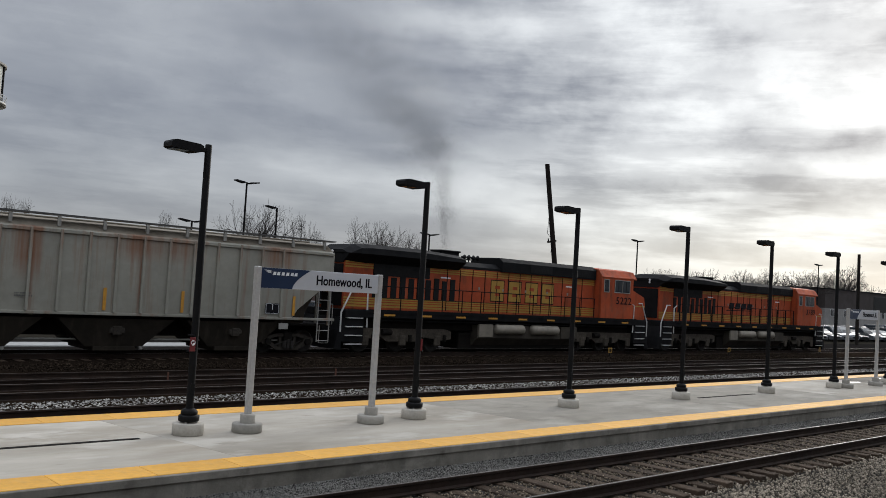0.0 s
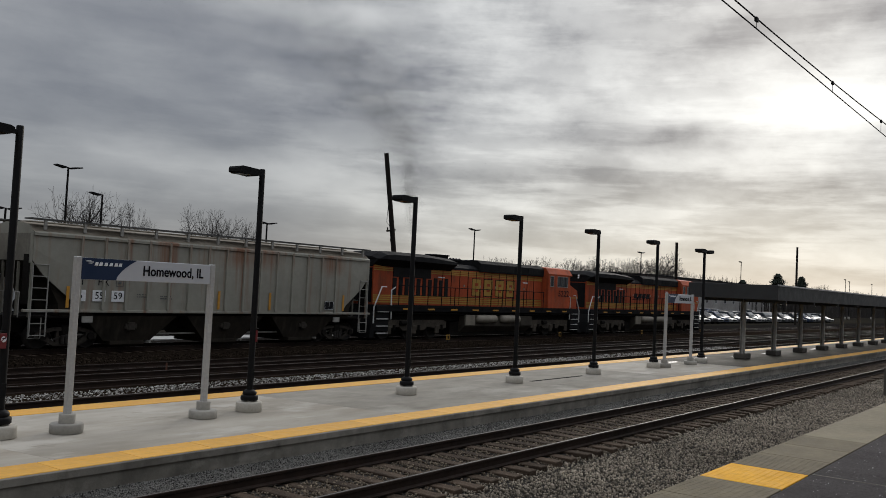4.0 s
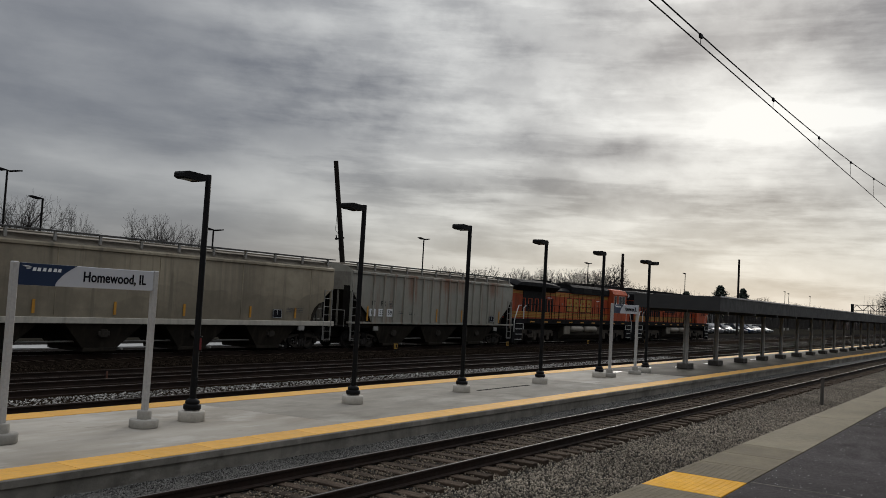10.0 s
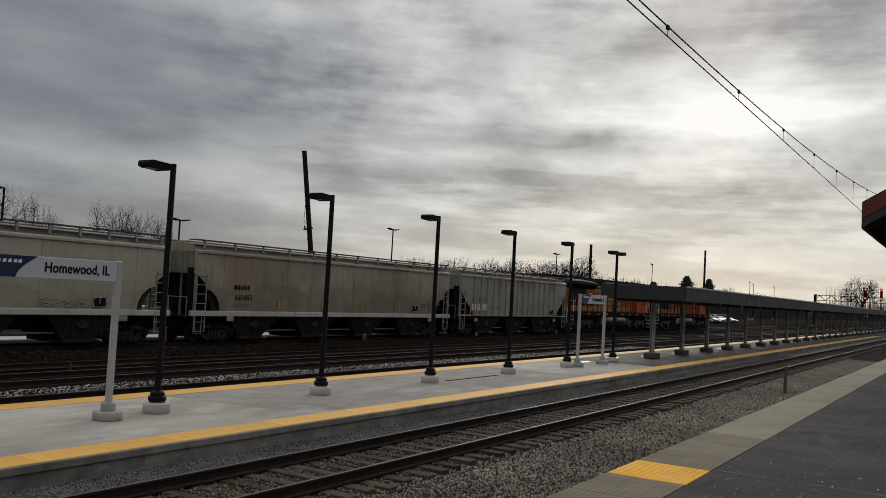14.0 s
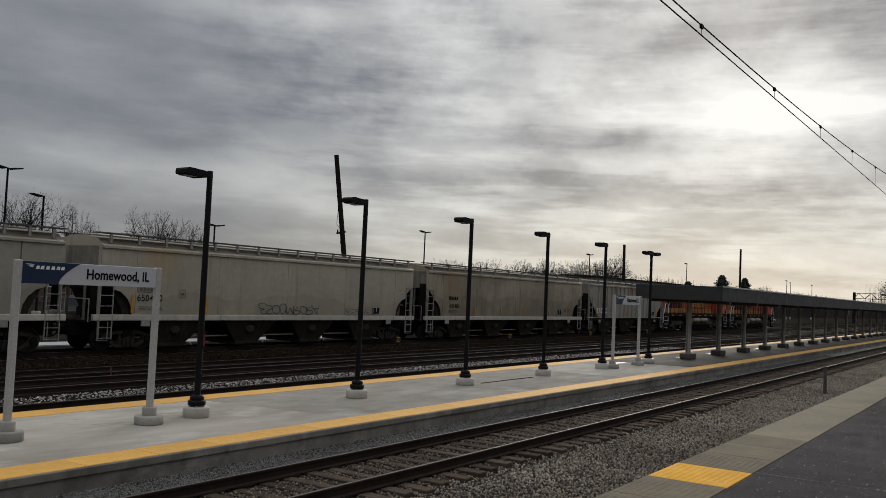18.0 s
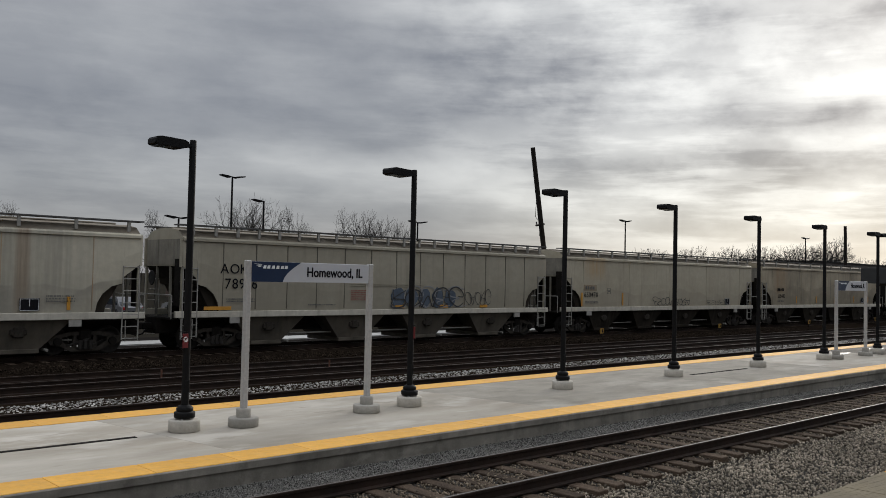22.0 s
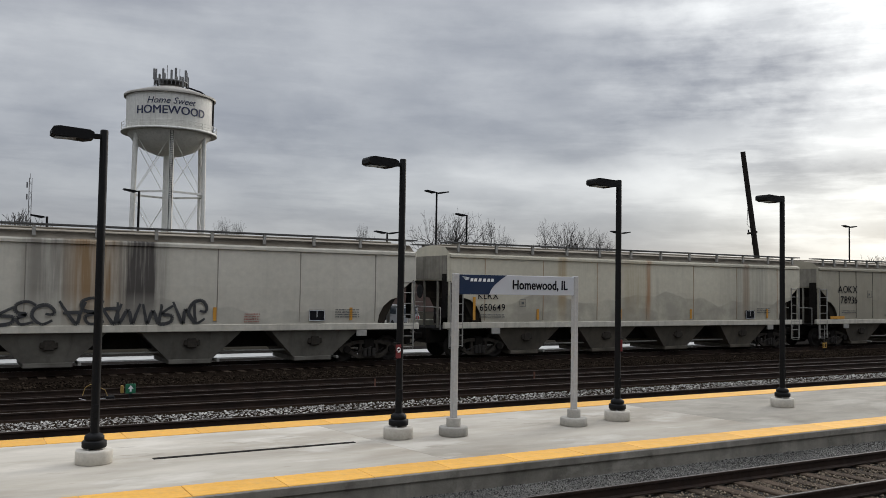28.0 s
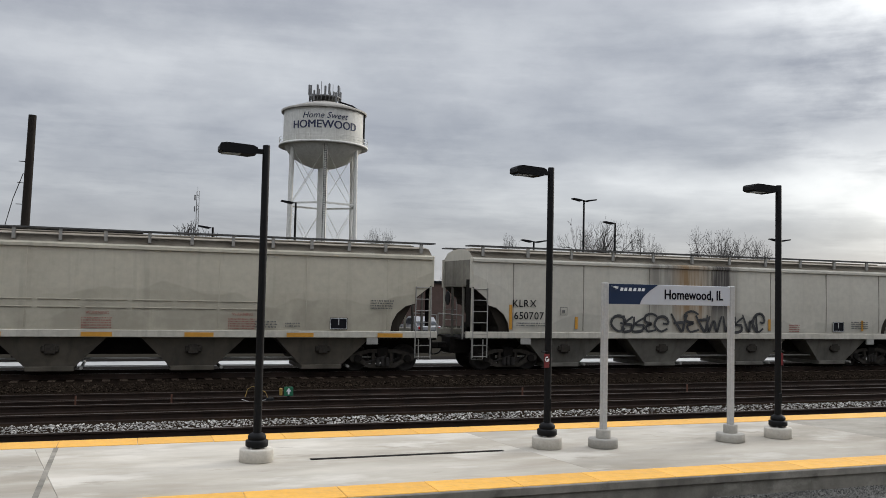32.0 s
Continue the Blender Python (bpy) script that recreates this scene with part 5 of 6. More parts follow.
def locomotive(offset, number, wide, label):
    c = thing("diesel_locomotive", pose(0, TRAIN_Y, 0), label, "locomotive", "locomotives at the head of the train")
    MOVING.append((c, offset))
    part("underframe", Kit().box(-10.6, 10.5, -1.5, 1.5, 1.5, 1.82, .02), LOCOBLACK, c)
    part("frame_web", Kit().box(-9.6, 9.6, -.95, .95, 1.0, 1.5, .02), GRIME, c)
    part("walkway_edge", Kit().box(-9.4, 9.6, -1.53, -1.5, 1.72, 1.86), LOCOBLACK, c)
    for i in range(9):
        part("edge_reflector", Kit().box(-8.6 + i * 2.1, -8.0 + i * 2.1, -1.54, -1.53, 1.6, 1.68), AMBER, c)
    hood = part("hood", Kit().box(-10.4, 6.3, -.98, .98, 1.82, 3.92, .03), ORANGE, c, "orange engine hood with black roof")
    for z0, z1 in ((1.94, 2.02), (2.06, 2.14), (2.18, 2.24), (2.28, 2.34), (3.58, 3.64), (3.68, 3.74), (3.78, 3.85)):
        for s in (-1, 1):
            part("stripe", Kit().box(-10.38, 6.3, s * .985 - .004, s * .985 + .004, z0, z1), LOCOYELLOW, hood, "faded yellow stripe")
    seam = Kit().box(-.02, .02, -1.0, -.975, 1.9, 3.86).mesh("door_seam", LOCOBLACK)
    for i in range(13):
        part("door_seam", seam, None, hood).location.x = -4.6 + i * .82
    roof = [(-.98, 3.9), (-.98, 4.02), (-.62, 4.24), (.62, 4.24), (.98, 4.02), (.98, 3.9)]
    part("hood_roof", Kit().prism(roof, -5.2, 6.2, "x"), LOCOBLACK, c)
    wing = [(-1.5 - wide, 4.16), (-1.45 - wide, 4.42), (-.9, 4.6), (.9, 4.6), (1.45 + wide, 4.42), (1.5 + wide, 4.16), (.95, 3.74), (-.95, 3.74)]
    rings = []
    for x, f, dz in ((-10.45, .9, -.3), (-9.9, .97, -.04), (-9.3, 1, 0), (-6.2, 1, 0), (-3.9 + wide * 2, .98, -.12)):
        rings.append([(x, y * f, max(z + (dz if z > 4.3 else 0), 3.76 if z < 4 else z + dz)) for y, z in wing])
    part("radiator_wing", Kit().loft(rings), LOCOBLACK, c, "overhanging black radiator housing")
    part("radiator_intake", Kit().box(-8.9, -5.7, -1.02, 1.02, 3.3, 3.8), STEELDARK, c)
    for i in range(10):
        part("vent_panel", Kit().box(-8.9 + i * .5, -8.58 + i * .5, -1.01, -.97, 2.35, 3.25 + .1 * (i % 2), .01), STEELDARK, c, "dark louvred vent")
    part("exhaust_pipe", Kit().box(-4.5, -3.35, -.38, .38, 4.15, 4.72, .03).box(-4.55, -3.3, -.43, .43, 4.66, 4.73, .01), LOCOBLACK, c)
    horn = part("horn_stand", Kit().box(-2.85, -1.85, -.03, .03, 4.36, 4.42).rod([(-2.35, 0, 4.2), (-2.35, 0, 4.4)], .03, 6), STEELDARK, c)
    for dx in (-2.85, -2.55, -2.25, -1.95):
        part("horn_bell", Kit().lathe([(.04, 0), (.06, .12), (.13, .2), (.0, .2)], 12, dx, 0, 4.5, "x"), STEELDARK, horn)
    part("equipment_box", Kit().prism([(-1.12, 3.9), (-1.12, 4.38), (-.85, 4.58), (.85, 4.58), (1.12, 4.38), (1.12, 3.9)], -1.1, 6.25, "x"), LOCOBLACK, c)
    part("equipment_vent", Kit().box(.9, 2.6, -1.135, -1.1, 3.98, 4.36), STEELDARK, c)
    part("equipment_vent", Kit().box(4.3, 5.8, -1.135, -1.1, 3.98, 4.36), STEELDARK, c)
    # cab and nose
    cabp = [(-1.48, 1.82), (-1.48, 4.08), (-1.2, 4.4), (-.6, 4.5), (.6, 4.5), (1.2, 4.4), (1.48, 4.08), (1.48, 1.82)]
    cab = part("cab", Kit().prism(cabp, 6.32, 9.2, "x"), ORANGE, c, "orange cab")
    part("cab_roof", Kit().prism([(-1.5, 4.05), (-1.22, 4.41), (-.6, 4.51), (.6, 4.51), (1.22, 4.41), (1.5, 4.05), (1.51, 4.1), (1.24, 4.47), (.6, 4.57), (-.6, 4.57), (-1.24, 4.47), (-1.51, 4.1)], 6.3, 9.45, "x"), ORANGE, cab)
    for x0, x1 in ((6.55, 6.95), (7.5, 8.15), (8.2, 8.85)):
        w = part("cab_window", Kit().box(x0, x1, -1.495, -1.47, 3.3, 3.94, .01), GLASS, cab, "dark cab side window")
        part("window_frame", Kit().box(x0 - .035, x0, -1.505, -1.47, 3.26, 3.98).box(x1, x1 + .035, -1.505, -1.47, 3.26, 3.98).box(x0, x1, -1.505, -1.47, 3.26, 3.3).box(x0, x1, -1.505, -1.47, 3.94, 3.98), COLUMN, w)
        part("window_post", Kit().box((x0 + x1) / 2 - .02, (x0 + x1) / 2 + .02, -1.503, -1.47, 3.3, 3.94), STEELDARK, w)
    part("windscreen", Kit().box(9.2, 9.23, -1.15, 1.15, 3.55, 4.2), GLASS, cab)
    part("nose", Kit().prism([(9.2, 1.82), (10.75, 1.82), (10.75, 2.75), (10.5, 3.0), (9.3, 3.6), (9.2, 3.6)], -1.2, 1.2), ORANGE, c, "orange short nose")
    part("nose_cheek", Kit().prism([(8.9, 1.9), (9.9, 1.9), (10.5, 2.6), (10.35, 3.1), (9.2, 3.5), (8.9, 3.5)], -1.42, -1.19), ORANGE, c)
    part("number_band", Kit().box(9.55, 10.45, -1.43, -1.42, 2.55, 2.62), LOCOYELLOW, c)
    for i, ch in enumerate(number):
        o = part("road_digit", lettering(ch, .5, INK, .004), None, c, "dark digit of the road number")
        o.location, o.scale = (8.35 + (i - 1.5) * .37, -1.492, 2.82), (1.35, 1, 1.1)
    # big yellow company letters as plain blocks
    if wide < .05:
        for i in range(4):
            x = -1.7 + i * 1.24
            for (a, b, d, e, y, mat, nm, lab) in ((-.03, .93, 2.43, 3.49, -.99, INK, "mark_outline", "dark outline"), (.01, .89, 2.47, 3.45, -.996, LOCOYELLOW, "block_mark", "yellow block mark"), (.27, .63, 2.7, 2.88, -1.0, ORANGE, "mark_gap", ""), (.27, .63, 3.04, 3.22, -1.0, ORANGE, "mark_gap", "")):
                part(nm, Kit().box(x + a, x + b, y, -.975, d, e, .02), mat, c, lab)
    else:
        for i in range(4):
            x = -2.4 + i * .78
            part("letter_block", Kit().prism([(x, 2.75), (x + .62, 2.75), (x + .74, 3.15), (x + .12, 3.15)], -.995, -.975), INK, c, "dark slanted mark")
        part("swoosh", Kit().prism([(-2.7, 2.62), (.9, 2.66), (.4, 2.7), (-2.6, 2.68)], -.995, -.975), INK, c)
    part("hood_end", Kit().box(-10.44, -10.4, -.9, .9, 1.95, 3.7, .01), LOCOBLACK, hood, "sooty rear end of the hood")
    for i in range(6):
        part("door_latch", Kit().box(-4.2 + i * 1.64, -4.1 + i * 1.64, -1.005, -.98, 2.95, 3.08), RESERVOIR, hood)
    for x0, x1 in ((-5.0, -4.4), (3.9, 4.5)):
        part("warning_label", Kit().box(x0, x1, -.994, -.98, 3.38, 3.44), WHITE, hood)
    # handrails
    post = Kit().rod([(0, -1.47, 1.82), (0, -1.47, 2.86)], .026 if wide < .05 else .045, 6).mesh("rail_post", LOCOBLACK)
    for i in range(13):
        part("rail_post", post, None, c).location.x = -8.9 + i * 1.22
    part("handrail", Kit().rod([(-8.9, -1.47, 2.86), (5.8, -1.47, 2.86)], .022, 6), LOCOBLACK, c)
    part("handrail", Kit().rod([(-8.9, -1.47, 2.36), (5.8, -1.47, 2.36)], .018, 6), LOCOBLACK, c)
    for e in (-1, 1):
        xe = 10.75 if e > 0 else -10.75
        for y in (-1.42, 1.42):
            part("step_rail", Kit().rod([(xe, y, .9), (xe, y, 1.7), (xe - e * .55, y, 2.75), (xe - e * .9, y, 2.75)], .035, 8), HANDRAIL, c, "pale grab rail")
            part("step_rail", Kit().rod([(xe - e * 1.35, y, 1.1), (xe - e * 1.3, y, 2.6), (xe - e * 1.6, y, 2.75)], .035, 8), HANDRAIL, c)
        sw = part("step_well", Kit().box(min(xe - e * 1.2, xe - e * .1), max(xe - e * 1.2, xe - e * .1), -1.4, 1.4, .5, 1.5), LOCOBLACK, c)
        for i in range(4):
            part("step", Kit().box(min(xe - e * 1.1, xe - e * .25), max(xe - e * 1.1, xe - e * .25), -1.48, -1.36, .38 + i * .36, .42 + i * .36), HANDRAIL, sw, "worn step edge")
        part("plow", Kit().prism([(xe - e * .1, .15), (xe + e * .25, .2), (xe + e * .1, .9), (xe - e * .1, 1.5)], -1.4, 1.4), LOCOBLACK, c)
        part("coupler", Kit().box(min(xe, xe + e * .45), max(xe, xe + e * .45), -.14, .14, .72, 1.0, .04), GRIME, c)
        # three-axle truck
        xc = e * 7.25
        for s in (-1, 1):
            y0, y1 = (1.0, 1.2) if s > 0 else (-1.2, -1.0)
            fr = part("truck_frame", Kit().prism([(xc - 2.9, .95), (xc - 2.6, 1.05), (xc + 2.6, 1.05), (xc + 2.9, .95), (xc + 2.9, .62), (xc + 2.4, .55), (xc + 1.2, .7), (xc + .9, .5), (xc - .9, .5), (xc - 1.2, .7), (xc - 2.4, .55), (xc - 2.9, .62)], y0, y1), LOCOTRUCK, c)
            for dx in (-2.05, 0, 2.05):
                part("journal_box", Kit().box(xc + dx - .2, xc + dx + .2, s * 1.2 - .06, s * 1.2 + .06, .3, .78, .05), LOCOTRUCK, fr)
                part("coil_spring", Kit().lathe([(.08, .5), (.1, .55), (.08, .6), (.1, .65), (.08, .7), (.1, .75), (.08, .8)], 10, xc + dx + .42, s * 1.22), GRIME, fr)
            part("brake_cylinder", Kit().rod([(xc - 1.2, s * 1.25, .9), (xc - .7, s * 1.25, .9)], .13, 10), GRIME, fr)
        part("traction_motor", Kit().box(xc - 2.75, xc + 2.75, -.6, .6, .14, 1.2, .05), GRIME, c)
        for dx in (-2.05, 0, 2.05):
            wheelset(c, xc + dx, .53, WHEELS_LOCO)
    # tank and reservoirs
    part("fuel_tank", Kit().prism([(-1.3, 1.3), (-1.35, .7), (-.95, .35), (.95, .35), (1.35, .7), (1.3, 1.3)], -2.8, 4.6, "x"), TANKGREY, c)
    part("sump_guard", Kit().box(-3.6, 5.2, -.9, .9, .16, .9, .03), GRIME, c)
    for x0, x1 in ((-1.7, .35), (.85, 2.95)):
        part("air_reservoir", Kit().lathe([(.0, x0), (.16, x0 + .02), (.24, x0 + .12), (.24, x1 - .12), (.16, x1 - .02), (0, x1)], 18, 0, -1.38, 1.12, "x"), RESERVOIR, c, "dusty air reservoir")
    part("tank_cap", Kit().box(-2.75, -1.8, -1.4, -1.3, .75, 1.35, .02), RESERVOIR, c)
    part("tank_cap", Kit().box(3.2, 4.5, -1.4, -1.3, .7, 1.3, .02), TANKGREY, c)
    part("under_pipe", Kit().rod([(-9, -1.3, 1.4), (9, -1.3, 1.4)], .04, 6), STEELDARK, c)
    for z in (4.2, 4.05):
        part("marker_lamp", Kit().lathe([(.06, -.02), (.06, .03), (0, .03)], 12, -10.75, -.5, z, "x"), WHITE, c)
    return c


locomotive(10.91, "5222", .0, "orange, black and yellow diesel locomotive with large yellow marks")
locomotive(33.85, "3789", .12, "newer orange and black diesel locomotive leading the train")

# ---- beyond the train ----
# the sky's reflection on the wet road is painted in as a pale colour
PALEROAD = surface("wet_road_sky_sheen", (.4, .4, .385), (.29, .29, .28), .85, spec=.15, stain=.1, grain=3, bump=.1)
ob = part("service_road", Kit().box(-160, 44, 37.3, 39.1, -.5, -.4), PALEROAD, None, "damp concrete road behind the tracks, coloured pale for the sky's sheen")
tagged(ob, "", "road", "", "structure")


def timber_pole(x, y, z, lean, arms, label):
    t = thing("timber_pole", pose(x, y, -.5, 0, lean, 0), label, "utility pole", "old line poles")
    part("shaft", Kit().rod([(0, 0, 0), (0, 0, z * .5), (0, 0, z)], .2, 12, .16), WOOD, t)
    for h, w in arms:
        part("crossarm", Kit().box(-w, .3, -.07, .07, h - .06, h + .06), WOOD, t)
        part("insulator", Kit().lathe([(.03, 0), (.06, .06), (.04, .12), (.06, .18), (0, .2)], 10, -w + .08, 0, h + .06), STEELDARK, t)
    part("loose_cable", Kit().rod([(-.18, -.2, z - 2.5), (-.5, -.25, z - 3.6), (-.75, -.2, z - 4.8), (-.3, -.2, z - 5.3), (-.55, -.2, z - 6.2)], .018, 6), STEELDARK, t)
    for i in range(4):
        part("pole_step", Kit().rod([(-.15, -.1, z - 2 - i * .9), (-.4, -.1, z - 2 - i * .9)], .015, 6), STEELDARK, t)


timber_pole(-4.35, 40, 10.4, 1.2, (), "thick dark timber pole with a loose cable")
timber_pole(48.1, 40, 12.85, -11, ((7.4, .55),), "leaning dark timber pole with hanging cables")
timber_pole(98.8, 40, 10.1, -1, ((6.8, .5), (8.8, .3)), "thick dark timber pole with short crossarms")
timber_pole(150.2, 40, 13, 0, ((8.2, .3),), "slim dark timber pole")


def lot_lamp(x, y, z, twin=True):
    t = thing("car_park_lamp", pose(x, y, -.45), "tall dark car park lamp with flat heads" if twin else "dark car park lamp with one head", "street lamp", "car park lamps")
    part("pole", Kit().rod([(0, 0, 0), (0, 0, z + .4)], .1, 8, .07), BLACK, t)
    for s in (-1, 1) if twin else (-1,):
        part("head", Kit().prism([(s * .08, z + .36), (s * .3, z + .42), (s * .95, z + .5), (s * .98, z + .42), (s * .3, z + .28)], -.22, .22), BLACK, t)
    part("base", Kit().lathe([(.3, 0), (.3, .7), (.27, .75), (0, .75)], 14), CAST, t)


for x, y, z, tw in ((31.8, 57, 10, True), (34.5, 57, 8.4, False), (27.7, 57, 6.75, True), (10.2, 57, 8.6, False), (50, 57, 7.75, True), (81, 57, 9.75, True), (126.4, 57, 9.95, True), (174, 57, 11, False), (264, 57, 10.8, False), (269, 57, 10.4, False), (300, 57, 10.7, False), (5.2, 60, 6.9, False)):
    lot_lamp(x, y, z, tw)


# ---- trees ----
def bare_tree(seed, height, spread, limbs, rise, label, thick=1.0):
    """A short trunk, spreading limbs and ever finer twigs; rise: how steeply the limbs leave the trunk."""
    rs = random.Random(seed)
    t = thing("bare_tree", pose(0, 0, 0), label, "tree", "bare trees behind the tracks")
    trunk, crown = Kit(), Kit()

    def bough(kit, p, d, length, r, level):
        pts, q, dd = [p], p.copy(), d.copy()
        for i in range(3):
            dd = (dd + Vector((rs.gauss(0, .13), rs.gauss(0, .13), rs.gauss(.05, .1)))).normalized()
            q = q + dd * length / 3
            pts.append(q.copy())
        kit.rod(pts, r, 6 if level < 2 else 4 if level < 4 else 3, max(r * .62, .0115 * thick), cap=False)
        if level >= 6:
            return
        n = 3 if level < 5 else 2
        turn = rs.uniform(0, 6.28)
        for i in range(n):
            root = pts[3] if i < 2 else pts[rs.choice((1, 2))]
            out = dd.orthogonal().normalized()
            out.rotate(Matrix.Rotation(turn + i * 6.283 / n + rs.uniform(-.5, .5), 3, dd))
            nd = (dd + out * rs.uniform(.4, .95)).normalized()
            nd.z = max(nd.z, -.12)
            bough(crown, root, nd.normalized(), length * rs.uniform(.6, .84), max(r * rs.uniform(.58, .7), .013 * thick), level + 1)

    h = height * .3
    trunk.rod([Vector((0, 0, -.3)), Vector((rs.uniform(-.1, .1), 0, h * .6)), Vector((rs.uniform(-.2, .2), 0, h * 1.3))], height * .02, 8, height * .012, cap=False)
    for i in range(limbs):
        a = i * 6.283 / limbs + rs.uniform(-.5, .5)
        f = rise + rs.uniform(-.15, .2)
        bough(trunk, Vector((0, 0, h * rs.uniform(.8, 1.25))), Vector((math.cos(a), math.sin(a), f * 1.6)).normalized(), height * rs.uniform(.19, .25), height * .012, 1)
    zs = sorted(v[2] for v in crown.v)
    top = zs[int(len(zs) * .985)]
    wide = sorted(max(abs(v[0]), abs(v[1])) for v in crown.v)[int(len(crown.v) * .95)]
    for kit in (trunk, crown):
        kit.v = [(v[0] * spread / wide, v[1] * spread / wide, v[2] * height / top) for v in kit.v]
    part("trunk", trunk, BARK, t)
    part("crown", crown, BARK, t, "bare branches and twigs")
    return t


kindst = [bare_tree(i, 10, w, n, f, lab, q) for i, w, n, f, lab, q in ((2, 3.2, 6, .6, "leafless spreading tree with fine twigs", 1.0), (5, 1.6, 5, 1.2, "leafless upright tree with fine twigs", 1.0), (9, 3.3, 6, .5, "leafless spreading tree with fine twigs", 1.0), (12, 3.8, 6, .6, "dark leafless tree with dense twigs", 1.7), (15, 4.2, 7, .5, "dark leafless tree with dense twigs", 1.7))]
spots = [(46.7, 80, 1.1), (52.1, 80, 1.05), (62, 80, 1.08), (54.6, 82, .9), (49.6, 84, .98), (66.5, 81, .98), (21.8, 80, .9), (23.6, 82, .9), (36.7, 80, .92), (132, 80, .93), (128, 84, .9), (150, 82, 1.0), (160, 80, 1.08), (165, 86, 1.0), (170.5, 80, 1.08), (176, 80, 1.15), (193, 82, 1.36), (199, 84, 1.1), (215, 82, 1.0), (330, 82, .95), (318, 84, .9), (303, 86, 1.0), (345, 84, 1.1), (380, 90, 1.0), (440, 90, 1.1), (4.0, 52, .68), (290, 84, .9), (238, 84, 1.0), (252, 84, .9), (425, 43.5, 1.95)]
rs = random.Random(77)
for i, (x, y, s) in enumerate(spots):
    m = pose(x, y, -.4, 0, 0, rs.uniform(0, 360))
    if i in (0, 1, 2, 9, 10):
        i = i if i < 3 else i - 6
        kindst[i].matrix_basis, kindst[i].scale = m, (s, s, s * .97)
    else:
        o = copy_thing(kindst[3 if x == 4.0 else 1 if x < 40 or i == 3 else i % 3 if x < 100 else 3 + i % 2], m)
        o.scale = (s, s, s * .97)


def conifer(x, y, h, w, seed):
    rs = random.Random(seed)
    t = thing("conifer", pose(x, y, -.4), "dark broad evergreen tree", "tree", "evergreens")
    part("trunk", Kit().rod([(0, 0, 0), (0, 0, h * .9)], .3, 8, .05), BARK, t)
    k = Kit()
    for i in range(3600):
        f = rs.random() ** .8
        z = h * (.12 + .88 * f)
        tier = (f * 5.5) % 1
        r = w * (1 - f) ** .75 * (1.15 - .55 * tier) * rs.uniform(.25, 1.1) * (1 + .3 * math.sin(3 * math.floor(f * 5.5) + 2 * math.floor(i % 5)))
        a = rs.uniform(0, 6.28)
        p = Vector((r * math.cos(a), r * math.sin(a), z))
        s = rs.uniform(.3, .7)
        d = Vector((math.cos(a), math.sin(a), rs.uniform(-.2, .5))).normalized() * s
        u = Vector((-math.sin(a), math.cos(a), rs.uniform(-.3, .3))) * s * .5
        k.add([p - u * .4, p + u * .4, p + d + u, p + d - u, p + d * .6 + Vector((0, 0, s * .5))], [(0, 1, 2, 3), (0, 1, 4), (3, 2, 4)])
    part("crown", k, CONIFER, t, "dense dark needles")


conifer(331.8, 95, 14.4, 6.5, 1)
conifer(364, 95, 14.6, 5.5, 2)
conifer(292, 95, 10.6, 4, 3)


def far_woods():
    """A ragged line of bare woodland on the horizon."""
    rs = random.Random(4)
    k = Kit()
    for x0, x1, y, h, n in ((-260, 560, 210, 6.5, 1500), (235, 640, 74, 7.5, 1700), (330, 1400, 150, 14, 1700), (500, 1500, 60, 16, 1300), (500, 1500, -20, 12, 500)):
        for i in range(n):
            x, d, g = rs.uniform(x0, x1), rs.uniform(-12, 12), h * rs.uniform(.5, 1.15)
            lean = rs.uniform(-.8, .8)
            k.rod([(x, y + d, -.4), (x + lean * .5, y + d, g * .6), (x + lean * 1.6, y + d, g)], .16, 3, .03, False)
            for j in range(4):
                z = g * rs.uniform(.3, .85)
                k.rod([(x + lean * .6, y + d, z), (x + lean + rs.uniform(-1.6, 1.6), y + d, z + rs.uniform(.6, 2.2))], .07, 3, .02, False)
    tagged(part("far_woods", k, BARK), "distant bare woodland along the horizon", "woods", "", "stuff")


far_woods()

# ---- buildings ----
BRICK = surface("brown_brick", (.11, .07, .055), (.085, .055, .045), .9, stain=.2, grain=2, bump=.2, fine=.2)
DARKWALL = surface("dark_brick", (.055, .043, .038), (.04, .031, .027), .8, stain=.2, grain=2, bump=.1)
TANWALL = surface("pale_shopfront", (.34, .33, .31), (.22, .21, .195), .9, stain=.2, grain=2, bump=.1)
WHITEWALL = surface("white_render", (.6, .6, .6), (.5, .5, .5), .85, stain=.2, grain=2, bump=.05)


